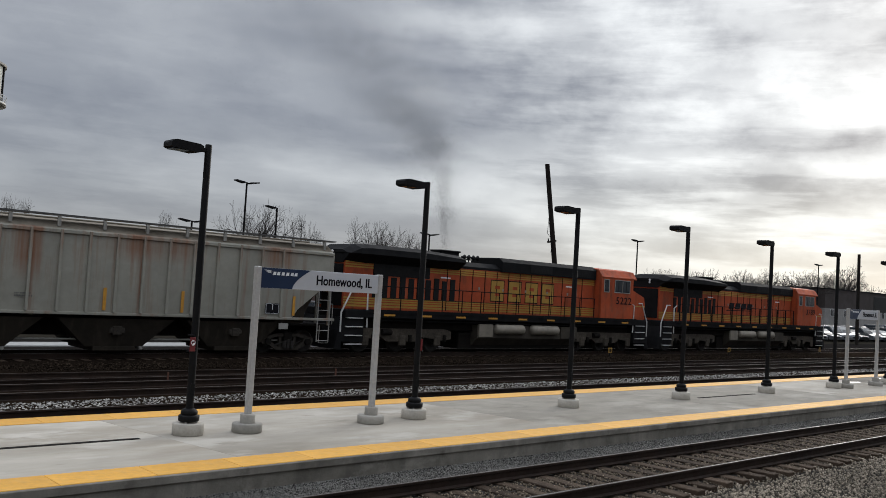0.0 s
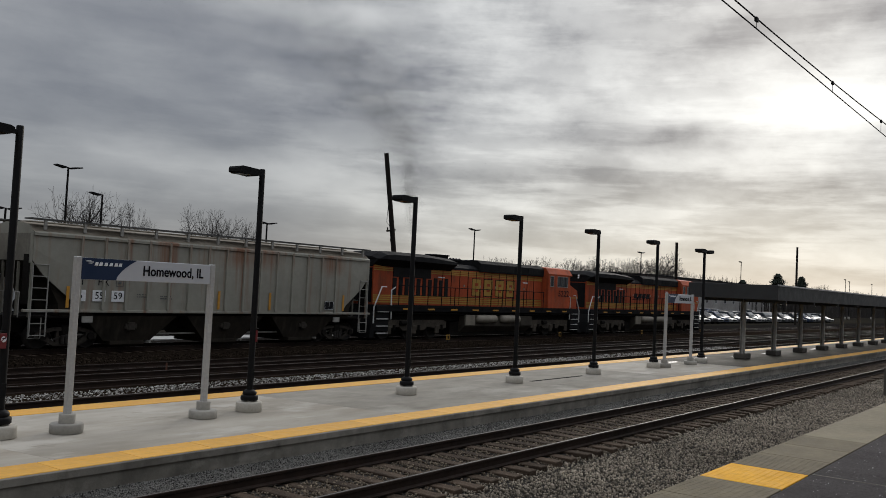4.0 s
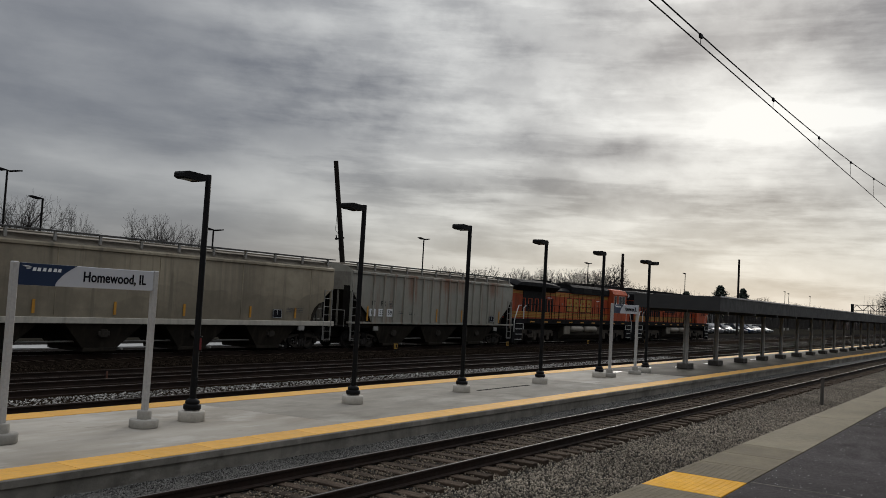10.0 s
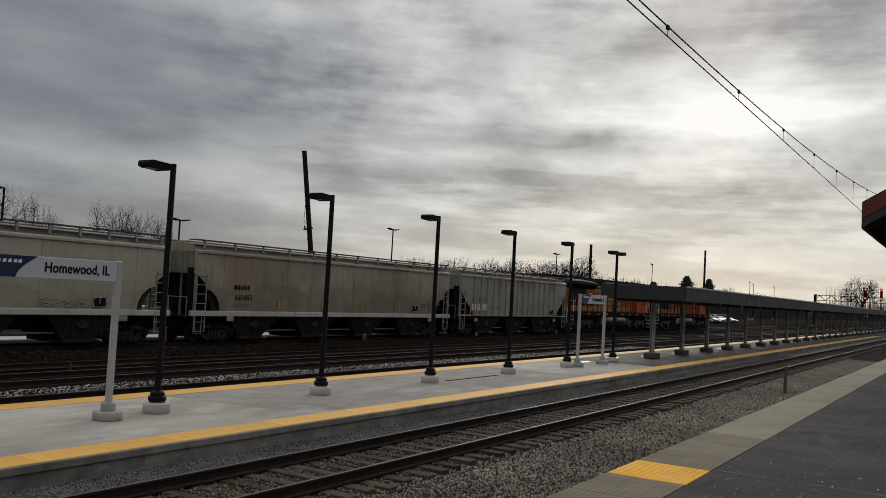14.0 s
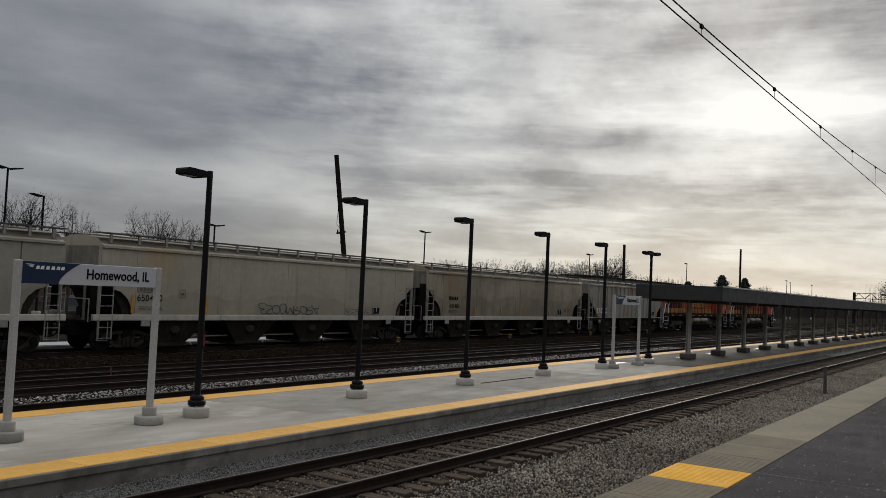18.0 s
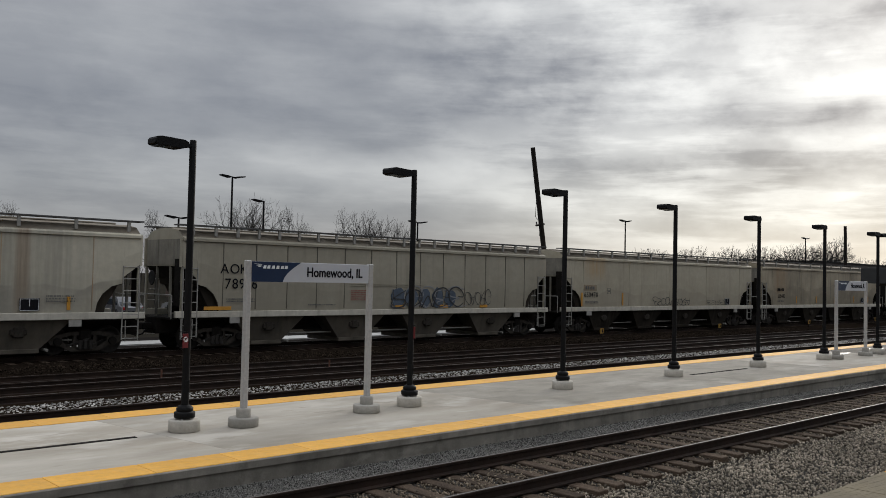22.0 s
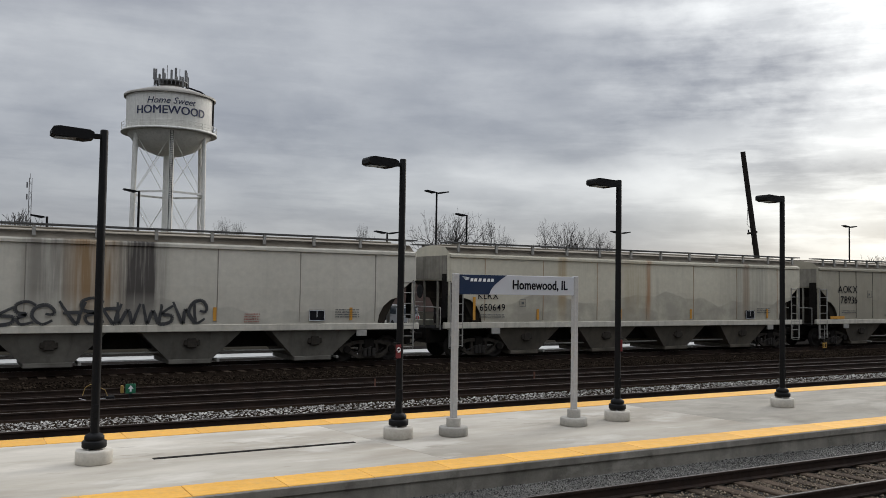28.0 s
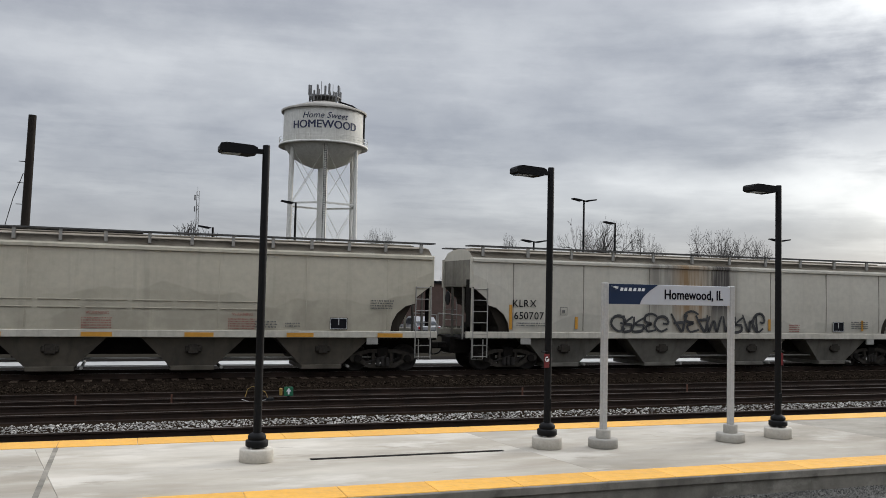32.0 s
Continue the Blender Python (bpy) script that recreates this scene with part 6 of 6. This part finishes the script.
def building(name, x0, x1, y0, y1, h, wall, label, floors=1, bays=6, parapet=True, lower=None):
    t = thing(name, pose((x0 + x1) / 2, (y0 + y1) / 2, -.45), label, "building")
    a, b = (x1 - x0) / 2, (y1 - y0) / 2
    zb = 0
    if lower:
        part("lower_wall", Kit().box(-a, a, -b, b, 0, lower[0]), lower[1], t)
        zb = lower[0]
    part("wall", Kit().box(-a, a, -b, b, zb, h), wall, t)
    part("roof", Kit().box(-a - .15, a + .15, -b - .15, b + .15, h, h + .25), STEELDARK, t)
    if parapet:
        part("roof_unit", Kit().box(-a * .3, -a * .3 + 2, -1, 1, h + .25, h + 1.3), GALV, t)
    for f in range(floors):
        z = h * (f + .42) / floors
        for i in range(bays):
            x = -a + (2 * a) * (i + .5) / bays
            w = part("window", Kit().box(x - .7, x + .7, -b - .06, -b + .02, z - .55, z + .75), GLASS, t)
            part("frame", Kit().box(x - .78, x - .7, -b - .08, -b, z - .63, z + .83).box(x + .7, x + .78, -b - .08, -b, z - .63, z + .83).box(x - .7, x + .7, -b - .08, -b, z + .75, z + .83).box(x - .7, x + .7, -b - .08, -b, z - .63, z - .55).box(x - .03, x + .03, -b - .08, -b, z - .55, z + .75), WHITEWALL, w)
    return t


building("shop_building", 172, 262, 76, 95, 8.2, DARKWALL, "long low shop building with a dark upper front", 1, 14, True, (4.4, TANWALL))
b = building("brick_block", -22, .8, 70, 90, 7.2, BRICK, "brown brick block with upper windows", 2, 7, True)
building("white_annex", 1.85, 7.5, 72, 85, 2.1, WHITEWALL, "low white annex beside a brick block", 1, 2, False)
building("brick_store", 7.6, 32, 78, 92, 4.1, BRICK, "low plain brown brick store", 1, 0, True)
part("white_fence", Kit().box(-23, 2, 66, 66.15, -.4, 2.0), WHITEWALL)
tagged(bpy.data.objects["white_fence"], "plain white fence beside the car park", "fence")
building("brick_depot", 420, 470, 66, 84, 6.5, BRICK, "low distant red-brown building", 1, 8, True)
building("corner_store", 52, 96, 96, 110, 6, BRICK, "low brown brick store", 1, 9, True)


# ---- cars ----
def paintcar(name, c):
    m = surface(name, c, tuple(v * .92 for v in c), .45, metal=.1, stain=2, bump=0, fine=.03)
    m.node_tree.nodes["Principled BSDF"].inputs["Coat Weight"].default_value = .2
    return m


PAINTS = {"white": paintcar("white_car_paint", (.26, .265, .265)), "silver": paintcar("silver_car_paint", (.13, .133, .137)), "black": paintcar("black_car_paint", (.015, .015, .018)), "blue": paintcar("blue_car_paint", (.03, .05, .1)), "red": paintcar("red_car_paint", (.2, .02, .02)), "grey": paintcar("grey_car_paint", (.1, .105, .11))}
TYRE = surface("tyre_rubber", (.012, .012, .012), rough=.9, bump=.1)
TAILRED = surface("tail_lamp_red", (.35, .01, .01), rough=.3, bump=0)
CARS = {}


def parked_car(colour, kind):
    t = thing("parked_car", pose(0, 0, 0), {"sedan": "%s parked saloon car", "suv": "%s parked tall estate car", "pickup": "%s parked pickup truck"}[kind] % colour, "car", "parked cars")
    L, H, W = {"sedan": (2.3, 1.42, .88), "suv": (2.35, 1.75, .94), "pickup": (2.8, 1.8, .96)}[kind]
    mat = PAINTS[colour]
    belt = H * .6
    low = [(-L, .35), (-L, belt * .9), (-L + .15, belt), (L - .9, belt * .97), (L - .1, belt * .82), (L, .55), (L - .05, .3)]
    part("body", Kit().loft([[(x, y, z - (.02 if abs(y) > W * .95 else 0)) for x, z in low] for y in (-W, -W * .96, W * .96, W)]), mat, t)
    if kind == "sedan":
        top = [(-L + .5, belt), (-L + 1.15, H), (L - 1.9, H), (L - 1.1, belt)]
    elif kind == "suv":
        top = [(-L + .08, belt), (-L + .35, H), (L - 1.75, H), (L - 1.05, belt)]
    else:
        top = [(-.35, belt), (-.25, H), (L - 2.1, H), (L - 1.35, belt)]
    part("cabin", Kit().loft([[(x, y * (.86 if z > belt + .1 else 1), z) for x, z in top] for y in (-W * .95, W * .95)]), mat, t)
    for s in (-1, 1):
        pane = [(top[0][0] + .28, belt + .05), (top[1][0] + .12, H - .12), (top[2][0] - .06, H - .12), (top[3][0] - .2, belt + .05)]
        part("side_window", Kit().loft([[(x, s * W * (.955 if z < belt + .2 else .84), z) for x, z in pane], [(x, s * W * (.965 if z < belt + .2 else .85), z) for x, z in pane]]), GLASS, t)
    for (a, c), n in (((0, 1), "rear_window"), ((3, 2), "windscreen")):
        p, q = top[a], top[c]
        e = -.02 if a == 0 else .02
        k = Kit().add([(p[0] * .93 + q[0] * .07 + e, -W * .84, p[1] + .08), (p[0] * .93 + q[0] * .07 + e, W * .84, p[1] + .08), (q[0] + e, W * .74, q[1] - .08), (q[0] + e, -W * .74, q[1] - .08)], [(0, 1, 2, 3)])
        part(n, k, GLASS, t)
    for x in (-L + .85, L - .9):
        for s in (-1, 1):
            w = part("wheel", Kit().lathe([(.2, -.1), (.31, -.11), (.33, -.08), (.33, .08), (.31, .11), (.2, .1)], 18, axis="y"), TYRE, t)
            w.location = (x, s * (W - .1), .33)
            part("rim", Kit().lathe([(.03, -.105), (.2, -.09), (.2, .09), (.03, .105)], 14, axis="y"), GALV, w)
    for s in (-1, 1):
        part("headlight", Kit().box(L - .16, L - .02, s * W * .72 - .18, s * W * .72 + .18, belt * .68, belt * .8, .03), WHITE, t)
        part("tail_lamp", Kit().box(-L - .01, -L + .08, s * W * .8 - .1, s * W * .8 + .1, belt * .7, belt * .92), TAILRED, t)
    part("grille", Kit().box(L - .04, L + .005, -.5, .5, .42, .62), STEELDARK, t)
    part("bumper", Kit().box(-L - .04, -L + .1, -W * .95, W * .95, .32, .52, .04), STEELDARK, t)
    if kind == "pickup":
        part("bed_floor", Kit().box(-L + .1, -.4, -W * .8, W * .8, belt - .02, belt + .01), STEELDARK, t)
    return t


rs = random.Random(12)
order = [("white", "suv"), ("silver", "sedan"), ("grey", "sedan"), ("silver", "suv"), ("white", "suv"), ("black", "sedan"), ("grey", "suv"), ("grey", "sedan"), ("white", "sedan"), ("black", "suv"), ("silver", "sedan"), ("blue", "suv"), ("white", "sedan"), ("grey", "suv"), ("white", "sedan"), ("black", "sedan")]


def park(colour, kind, m):
    if (colour, kind) in CARS:
        return copy_thing(CARS[colour, kind], m)
    CARS[colour, kind] = parked_car(colour, kind)
    CARS[colour, kind].matrix_basis = m


for i in range(34):
    colour, kind = order[i % len(order)]
    park(colour, kind, pose(97 + i * 2.9, 46.2 + rs.uniform(-.3, .3), -.4, 0, 0, -90 - rs.uniform(4, 14)))
for i in range(14):
    colour, kind = order[(i * 5 + 3) % len(order)]
    park(colour, kind, pose(118 + i * 5.8, 62 + rs.uniform(-.3, .3), -.4, 0, 0, 90))
for colour, kind, x, y, a in (("white", "suv", -1.9, 60, 80), ("black", "sedan", 1.2, 60, 88), ("white", "pickup", 4.4, 60, 96), ("grey", "pickup", 7.4, 53, 84), ("blue", "sedan", 5.0, 56, 92), ("white", "suv", 11.5, 58, 90), ("white", "suv", 15, 58, 90), ("grey", "suv", 9.0, 60, 92), ("black", "suv", -5.2, 60, 86), ("white", "sedan", 20, 60, 90), ("silver", "sedan", 25, 60, 90), ("red", "sedan", -9, 60, 90), ("white", "suv", 30, 60, 88), ("silver", "suv", 40, 60, 90), ("white", "sedan", 47, 60, 90), ("black", "sedan", 55, 60, 90)):
    park(colour, kind, pose(x, y, -.4, 0, 0, a))


# ---- water tower ----
TANKROOF = surface("grey_tank_roof", (.36, .34, .3), (.25, .235, .205), .8, stain=.3, grain=2, bump=.05)
ANTENNA = surface("grey_antenna", (.17, .17, .17), (.1, .1, .1), .6, stain=1, bump=0)


def water_tower():
    t = thing("water_tower", pose(31.7, 150, -.4), "white riveted water tower on six legs with navy lettering", "water tower")
    Z = .4
    R = 7.05
    part("tank", Kit().lathe([(0, 24.1 + Z), (2.2, 24.3 + Z), (4.2, 25.1 + Z), (5.8, 26.3 + Z), (6.8, 27.6 + Z), (R, 28.4 + Z), (R, 33.9 + Z)], 56), TOWER, t, "white cylindrical tank with a round bottom")
    part("roof", Kit().lathe([(R + .42, 33.75 + Z), (R + .45, 34.05 + Z), (4.5, 35.1 + Z), (1.5, 36.0 + Z), (0, 36.2 + Z)], 56), TANKROOF, t, "shallow conical roof")
    part("balcony", Kit().lathe([(R - .1, 27.7 + Z), (R + .75, 27.7 + Z), (R + .75, 28.05 + Z), (R - .1, 28.05 + Z)], 56), TOWER, t)
    k = Kit()
    for h in (28.6, 29.1):
        k.rod([((R + .7) * math.cos(a * math.pi / 24), (R + .7) * math.sin(a * math.pi / 24), h + Z) for a in range(49)], .035, 5, None, False)
    part("balcony_rail", k, TOWER, t)
    face = math.atan2(-150, -32.2)
    for i in range(18):
        a = i * math.pi / 9
        part("rail_post", Kit().rod([((R + .7) * math.cos(a), (R + .7) * math.sin(a), 28 + Z), ((R + .7) * math.cos(a), (R + .7) * math.sin(a), 29.15 + Z)], .04, 5), TOWER, t)
    legs = [(6.25 * math.cos(face + .06 + i * math.pi / 3), 6.25 * math.sin(face + .06 + i * math.pi / 3)) for i in range(6)]
    for x, y in legs:
        part("leg", Kit().rod([(x * 1.06, y * 1.06, 0), (x, y, 27.8 + Z)], .36, 14), TOWER, t)
        part("footing", Kit().lathe([(.9, 0), (.9, .6), (0, .6)], 14, x * 1.06, y * 1.06), CAST, t)
    for i in range(6):
        (x, y), (u, v) = legs[i], legs[(i + 1) % 6]
        part("ring_strut", Kit().beam((x * 1.02, y * 1.02, 17.6 + Z), (u * 1.02, v * 1.02, 17.6 + Z), .3), TOWER, t)
        for z0, z1 in ((18, 27.4), (7.5, 17.3)):
            part("tie_rod", Kit().rod([(x, y, z0), (u, v, z1)], .045, 5), TOWER, t)
            part("tie_rod", Kit().rod([(u, v, z0), (x, y, z1)], .045, 5), TOWER, t)
    part("riser", Kit().rod([(0, 0, 0), (0, 0, 24.4 + Z)], .85, 20), TOWER, t)
    lx, ly = legs[0]
    k = Kit()
    for s in (-.22, .22):
        k.beam((lx * 1.08 + s, ly * 1.08, .5), (lx * 1.08 + s, ly * 1.08, 27.5 + Z), .07)
    for i in range(88):
        k.beam((lx * 1.08 - .22, ly * 1.08, .8 + i * .305), (lx * 1.08 + .22, ly * 1.08, .8 + i * .305), .05)
    part("ladder", k, STEELDARK, t)
    rs = random.Random(3)
    part("antenna_ring", Kit().lathe([(2.65, 36.6 + Z), (2.8, 36.6 + Z), (2.8, 36.8 + Z), (2.65, 36.8 + Z)], 24), ANTENNA, t)
    for i in range(25):
        a = i * 2 * math.pi / 25
        r = 2.75
        h = rs.uniform(37.4, 39.3)
        part("mast", Kit().rod([(r * math.cos(a), r * math.sin(a), 35.9 + Z), (r * math.cos(a), r * math.sin(a), h + Z)], .05, 6), ANTENNA, t)
        if i % 3 != 2:
            part("panel_antenna", Kit().box(r * math.cos(a) - .17, r * math.cos(a) + .17, r * math.sin(a) - .12, r * math.sin(a) + .12, h - 1.9 + Z, h - .1 + Z, .03), ANTENNA, t)
    k = Kit()
    a = face + 1.35
    k.rod([((R + .12) * math.cos(a), (R + .12) * math.sin(a), 28 + Z), ((R + .12) * math.cos(a), (R + .12) * math.sin(a), 33.8 + Z), (5 * math.cos(a), 5 * math.sin(a), 35.3 + Z), (2.5 * math.cos(a), 2.5 * math.sin(a), 36.1 + Z)], .16, 6)
    part("cable_run", k, STEELDARK, t, "black cable run")
    for text, size, z, shift, slant, bold in (("Home Sweet", 1.5, 32.3, .02, .3, 0), ("HOMEWOOD", 1.92, 30.75, .03, 0, 0)):
        me = lettering(text, size, NAVYINK, bold, slant, .05).copy()
        for v in me.vertices:
            a = face + shift + v.co.x / R
            v.co = Vector(((R + .04 - v.co.y) * math.cos(a), (R + .04 - v.co.y) * math.sin(a), v.co.z + z + Z))
        part("lettering", me, None, t, "navy blue lettering")
        if not slant:
            o = part("letter_edge", me, None, t, "navy blue lettering")
            o.matrix_basis = Matrix.Translation((-.008 * math.cos(face), -.008 * math.sin(face), 0)) @ Matrix.Rotation(.011, 4, "Z")
    return t


water_tower()


def lattice_mast():
    t = thing("lattice_mast", pose(14.2, 200, -.4), "thin grey lattice radio mast", "mast")
    c = [(.34 * math.cos(a), .34 * math.sin(a)) for a in (0, 2.09, 4.19)]
    for x, y in c:
        part("chord", Kit().rod([(x, y, 0), (x, y, 24.6)], .06, 5), ANTENNA, t)
    for i in range(24):
        (x, y), (u, v) = c[i % 3], c[(i + 1) % 3]
        part("brace", Kit().rod([(x, y, i), (u, v, i + 1)], .035, 4).rod([(u, v, i), (x, y, i + 1)], .035, 4), ANTENNA, t)
    for z in (15.5, 20, 22.5):
        part("aerial", Kit().box(-.75, -.45, -.6, -.4, z, z + 1.2, .03), ANTENNA, t)
    part("whip", Kit().rod([(0, 0, 24.4), (0, 0, 25.6)], .04, 5), ANTENNA, t)


lattice_mast()


# ---- signal gantry ----
def gantry():
    t = thing("signal_gantry", pose(250, 0, -.4), "dark steel signal bridge with red lamps over the tracks", "signal gantry")
    for z in (6.6, 8.0):
        for x in (-.5, .5):
            part("chord", Kit().beam((x, -6, z), (x, 37, z), .14), STEELDARK, t)
    for i in range(29):
        y = -6 + i * 1.5
        for x in (-.5, .5):
            part("brace", Kit().beam((x, y, 6.6 if i % 2 else 8.0), (x, min(y + 1.5, 37), 8.0 if i % 2 else 6.6), .08), STEELDARK, t)
    for y in (-6, 16.5, 37):
        part("tower_leg", Kit().box(-.5, .5, y - .3, y + .3, 0, 10 if y == 16.5 else 8.2), STEELDARK, t)
    for y in (24.9, 21.1, 16.9, 12.0, 8.2):
        part("signal_board", Kit().prism([(y - .32, 7.1), (y + .32, 7.1), (y + .32, 10.4), (y - .32, 10.4)], -.75, -.65, "x"), BLACK, t)
        for z in ((7.7, 10.0)):
            part("red_lamp", Kit().lathe([(.15, 0), (.15, -.06), (0, -.08)], 16, -.76, y, z, "x"), LENSRED, t, "lit red signal lamp")


gantry()


# ---- small lineside things ----
GREENSIGN = surface("green_plate", (.01, .13, .06), (.01, .1, .05), .5, bump=0)
CABLEYELLOW = surface("yellow_cable", (.3, .19, .04), rough=.6, bump=0)


def dwarf_sign():
    t = thing("ground_indicator", pose(4.1, 23.7, -.35), "green ground indicator with a white arrow", "sign")
    part("plate", Kit().box(-.16, .16, -.03, .03, .32, .64, .01), GREENSIGN, t)
    part("arrow", Kit().prism([(-.03, .38), (.03, .38), (.03, .48), (.09, .48), (0, .6), (-.09, .48), (-.03, .48)], -.036, -.0305), WHITE, t)
    part("stand", Kit().box(-.04, .04, -.02, .04, 0, .33), STEELDARK, t)
    part("lamp_body", Kit().box(-.32, -.22, -.06, .06, .34, .6, .02), CABLEYELLOW, t)
    t.scale = (.78, .78, .78)
    c = thing("track_cable", pose(3.3, 23.6, -.35), "loose yellow cable on a track box", "cable")
    c.scale = (.75, .75, .75)
    part("cable", Kit().rod([(-.5, 0, .35), (-.42, 0, .62), (-.25, 0, .72), (0, 0, .62), (.22, 0, .5), (.3, 0, .3)], .012, 6), CABLEYELLOW, c)
    part("cable", Kit().rod([(-.6, .1, .25), (-.2, .1, .12), (.1, .1, .2), (.3, .1, .22)], .01, 6), WHITE, c)
    part("box", Kit().box(.25, .52, -.08, .12, 0, .3, .02), STEELDARK, c)


dwarf_sign()


def marker(x):
    t = thing("track_marker", pose(x, 28.35, -.2), "small yellow track marker with dark figures", "sign", "track markers")
    part("stake", Kit().box(-.02, .02, -.02, .02, 0, .3), STEELDARK, t)
    part("plate", Kit().box(-.16, .16, -.035, -.02, .22, .5, .005), LOCOYELLOW, t)
    part("figure", Kit().box(-.11, -.06, -.042, -.0355, .27, .45), INK, t)
    part("figure", Kit().box(.0, .1, -.042, -.0355, .27, .45), INK, t)


for x in (38.2, 50.6, 63.5, 76):
    marker(x)
for x, h in ((34.6, .95), (74, .9)):
    t = thing("marker_post", pose(x, 6.04, -.25), "short dark weathered post in the ballast", "post", "posts in the ballast")
    part("shaft", Kit().box(-.055, .055, -.055, .055, 0, h, .012), FOOTING, t)
    part("cap", Kit().box(-.07, .07, -.07, .07, h, h + .04, .01), FOOTING, t)
for x in (-1.2, 1.0, 10.6, 16.2):
    t = thing("rail_stake", pose(x, 22.6, -.2), "rusty stake beside a rail", "stake", "rusty stakes")
    part("shaft", Kit().box(-.02, .02, -.02, .02, 0, .34), surface("rust", (.12, .05, .03), rough=.9) if x < -1 else bpy.data.materials["rust"], t)

# ---- exhaust smoke ----
SMOKE = surface("soot", (.03, .029, .028), rough=1.0, bump=0, spec=0)
PUFFS = []


def smoke_puff(x, z, rx, rz, lean, n, seed):
    """A drifting cloud of the finest soot flecks."""
    rs = np.random.RandomState(seed)
    k = rs.normal(size=(n, 3)) * np.array([rx, rx, rz]) * .5
    lumps = rs.normal(size=(9, 3)) * np.array([rx, rx, rz]) * .5
    k += (lumps[rs.randint(0, 9, n)] - k) * rs.uniform(0, .75, (n, 1))
    k[:, 0] += lean * k[:, 2]
    V = k[:, None] + rs.normal(size=(n, 3, 3)) * .0048
    me = bpy.data.meshes.new("smoke_puff")
    me.vertices.add(3 * n)
    me.vertices.foreach_set("co", V.ravel())
    me.loops.add(3 * n)
    me.loops.foreach_set("vertex_index", np.arange(3 * n, dtype=np.int32))
    me.polygons.add(n)
    me.polygons.foreach_set("loop_start", np.arange(0, 3 * n, 3, dtype=np.int32))
    me.update(calc_edges=True)
    me.materials.append(SMOKE)
    o = new("smoke_puff", me)
    tagged(o, "thin grey puff of diesel exhaust in the air", "smoke", "exhaust puffs", "stuff")
    PUFFS.append((o, x, z))


for i, (x, z, rx, rz, lean, n) in enumerate(((27.5, 5.8, .45, 1.5, -.1, 13000), (27.2, 7.8, .9, 1.7, -.25, 28000), (26.2, 9.6, 2.2, 1.8, -.5, 70000), (24.3, 11.1, 3.6, 2.0, -.6, 110000), (21.6, 12.6, 4.4, 2.2, -.6, 84000), (18.6, 13.8, 5.0, 2.2, -.6, 54000))):
    smoke_puff(x, z, rx, rz, lean, n, 40 + i)

def run(t):
    """How far the first joint behind the locomotives has come, in metres."""
    u = t / 10
    return 20.63 + 28.111 * u + 3.836 * u * u - .367 * u ** 3 + 4.5 * max(u - 2.85, 0) ** 2


def motions():
    ticks = [i * 4 / 30 for i in range(240)] + [32.0]
    for ob, ahead in MOVING:
        walk(ob, [(t, pose(run(t) + ahead, TRAIN_Y, 0)) for t in [i * .5 for i in range(65)]])
    for ob, x, z in PUFFS:
        climb = [(0, 0), (2, .4), (4, 1.4), (5.5, 4.5), (7, 9), (9, 16), (14, 30), (32, 60)]
        walk(ob, [(t, pose(x + run(t) - run(0) - .16 * t * t if t < 9 else x + run(9) - run(0) - 13 + (t - 9), TRAIN_Y, z + up)) for t, up in climb])
    for ob, x, r in ROLLING:
        walk(ob, [(t, pose(x, 0, r, 0, math.degrees((run(t) - 20) / r), 0)) for t in ticks])


motions()
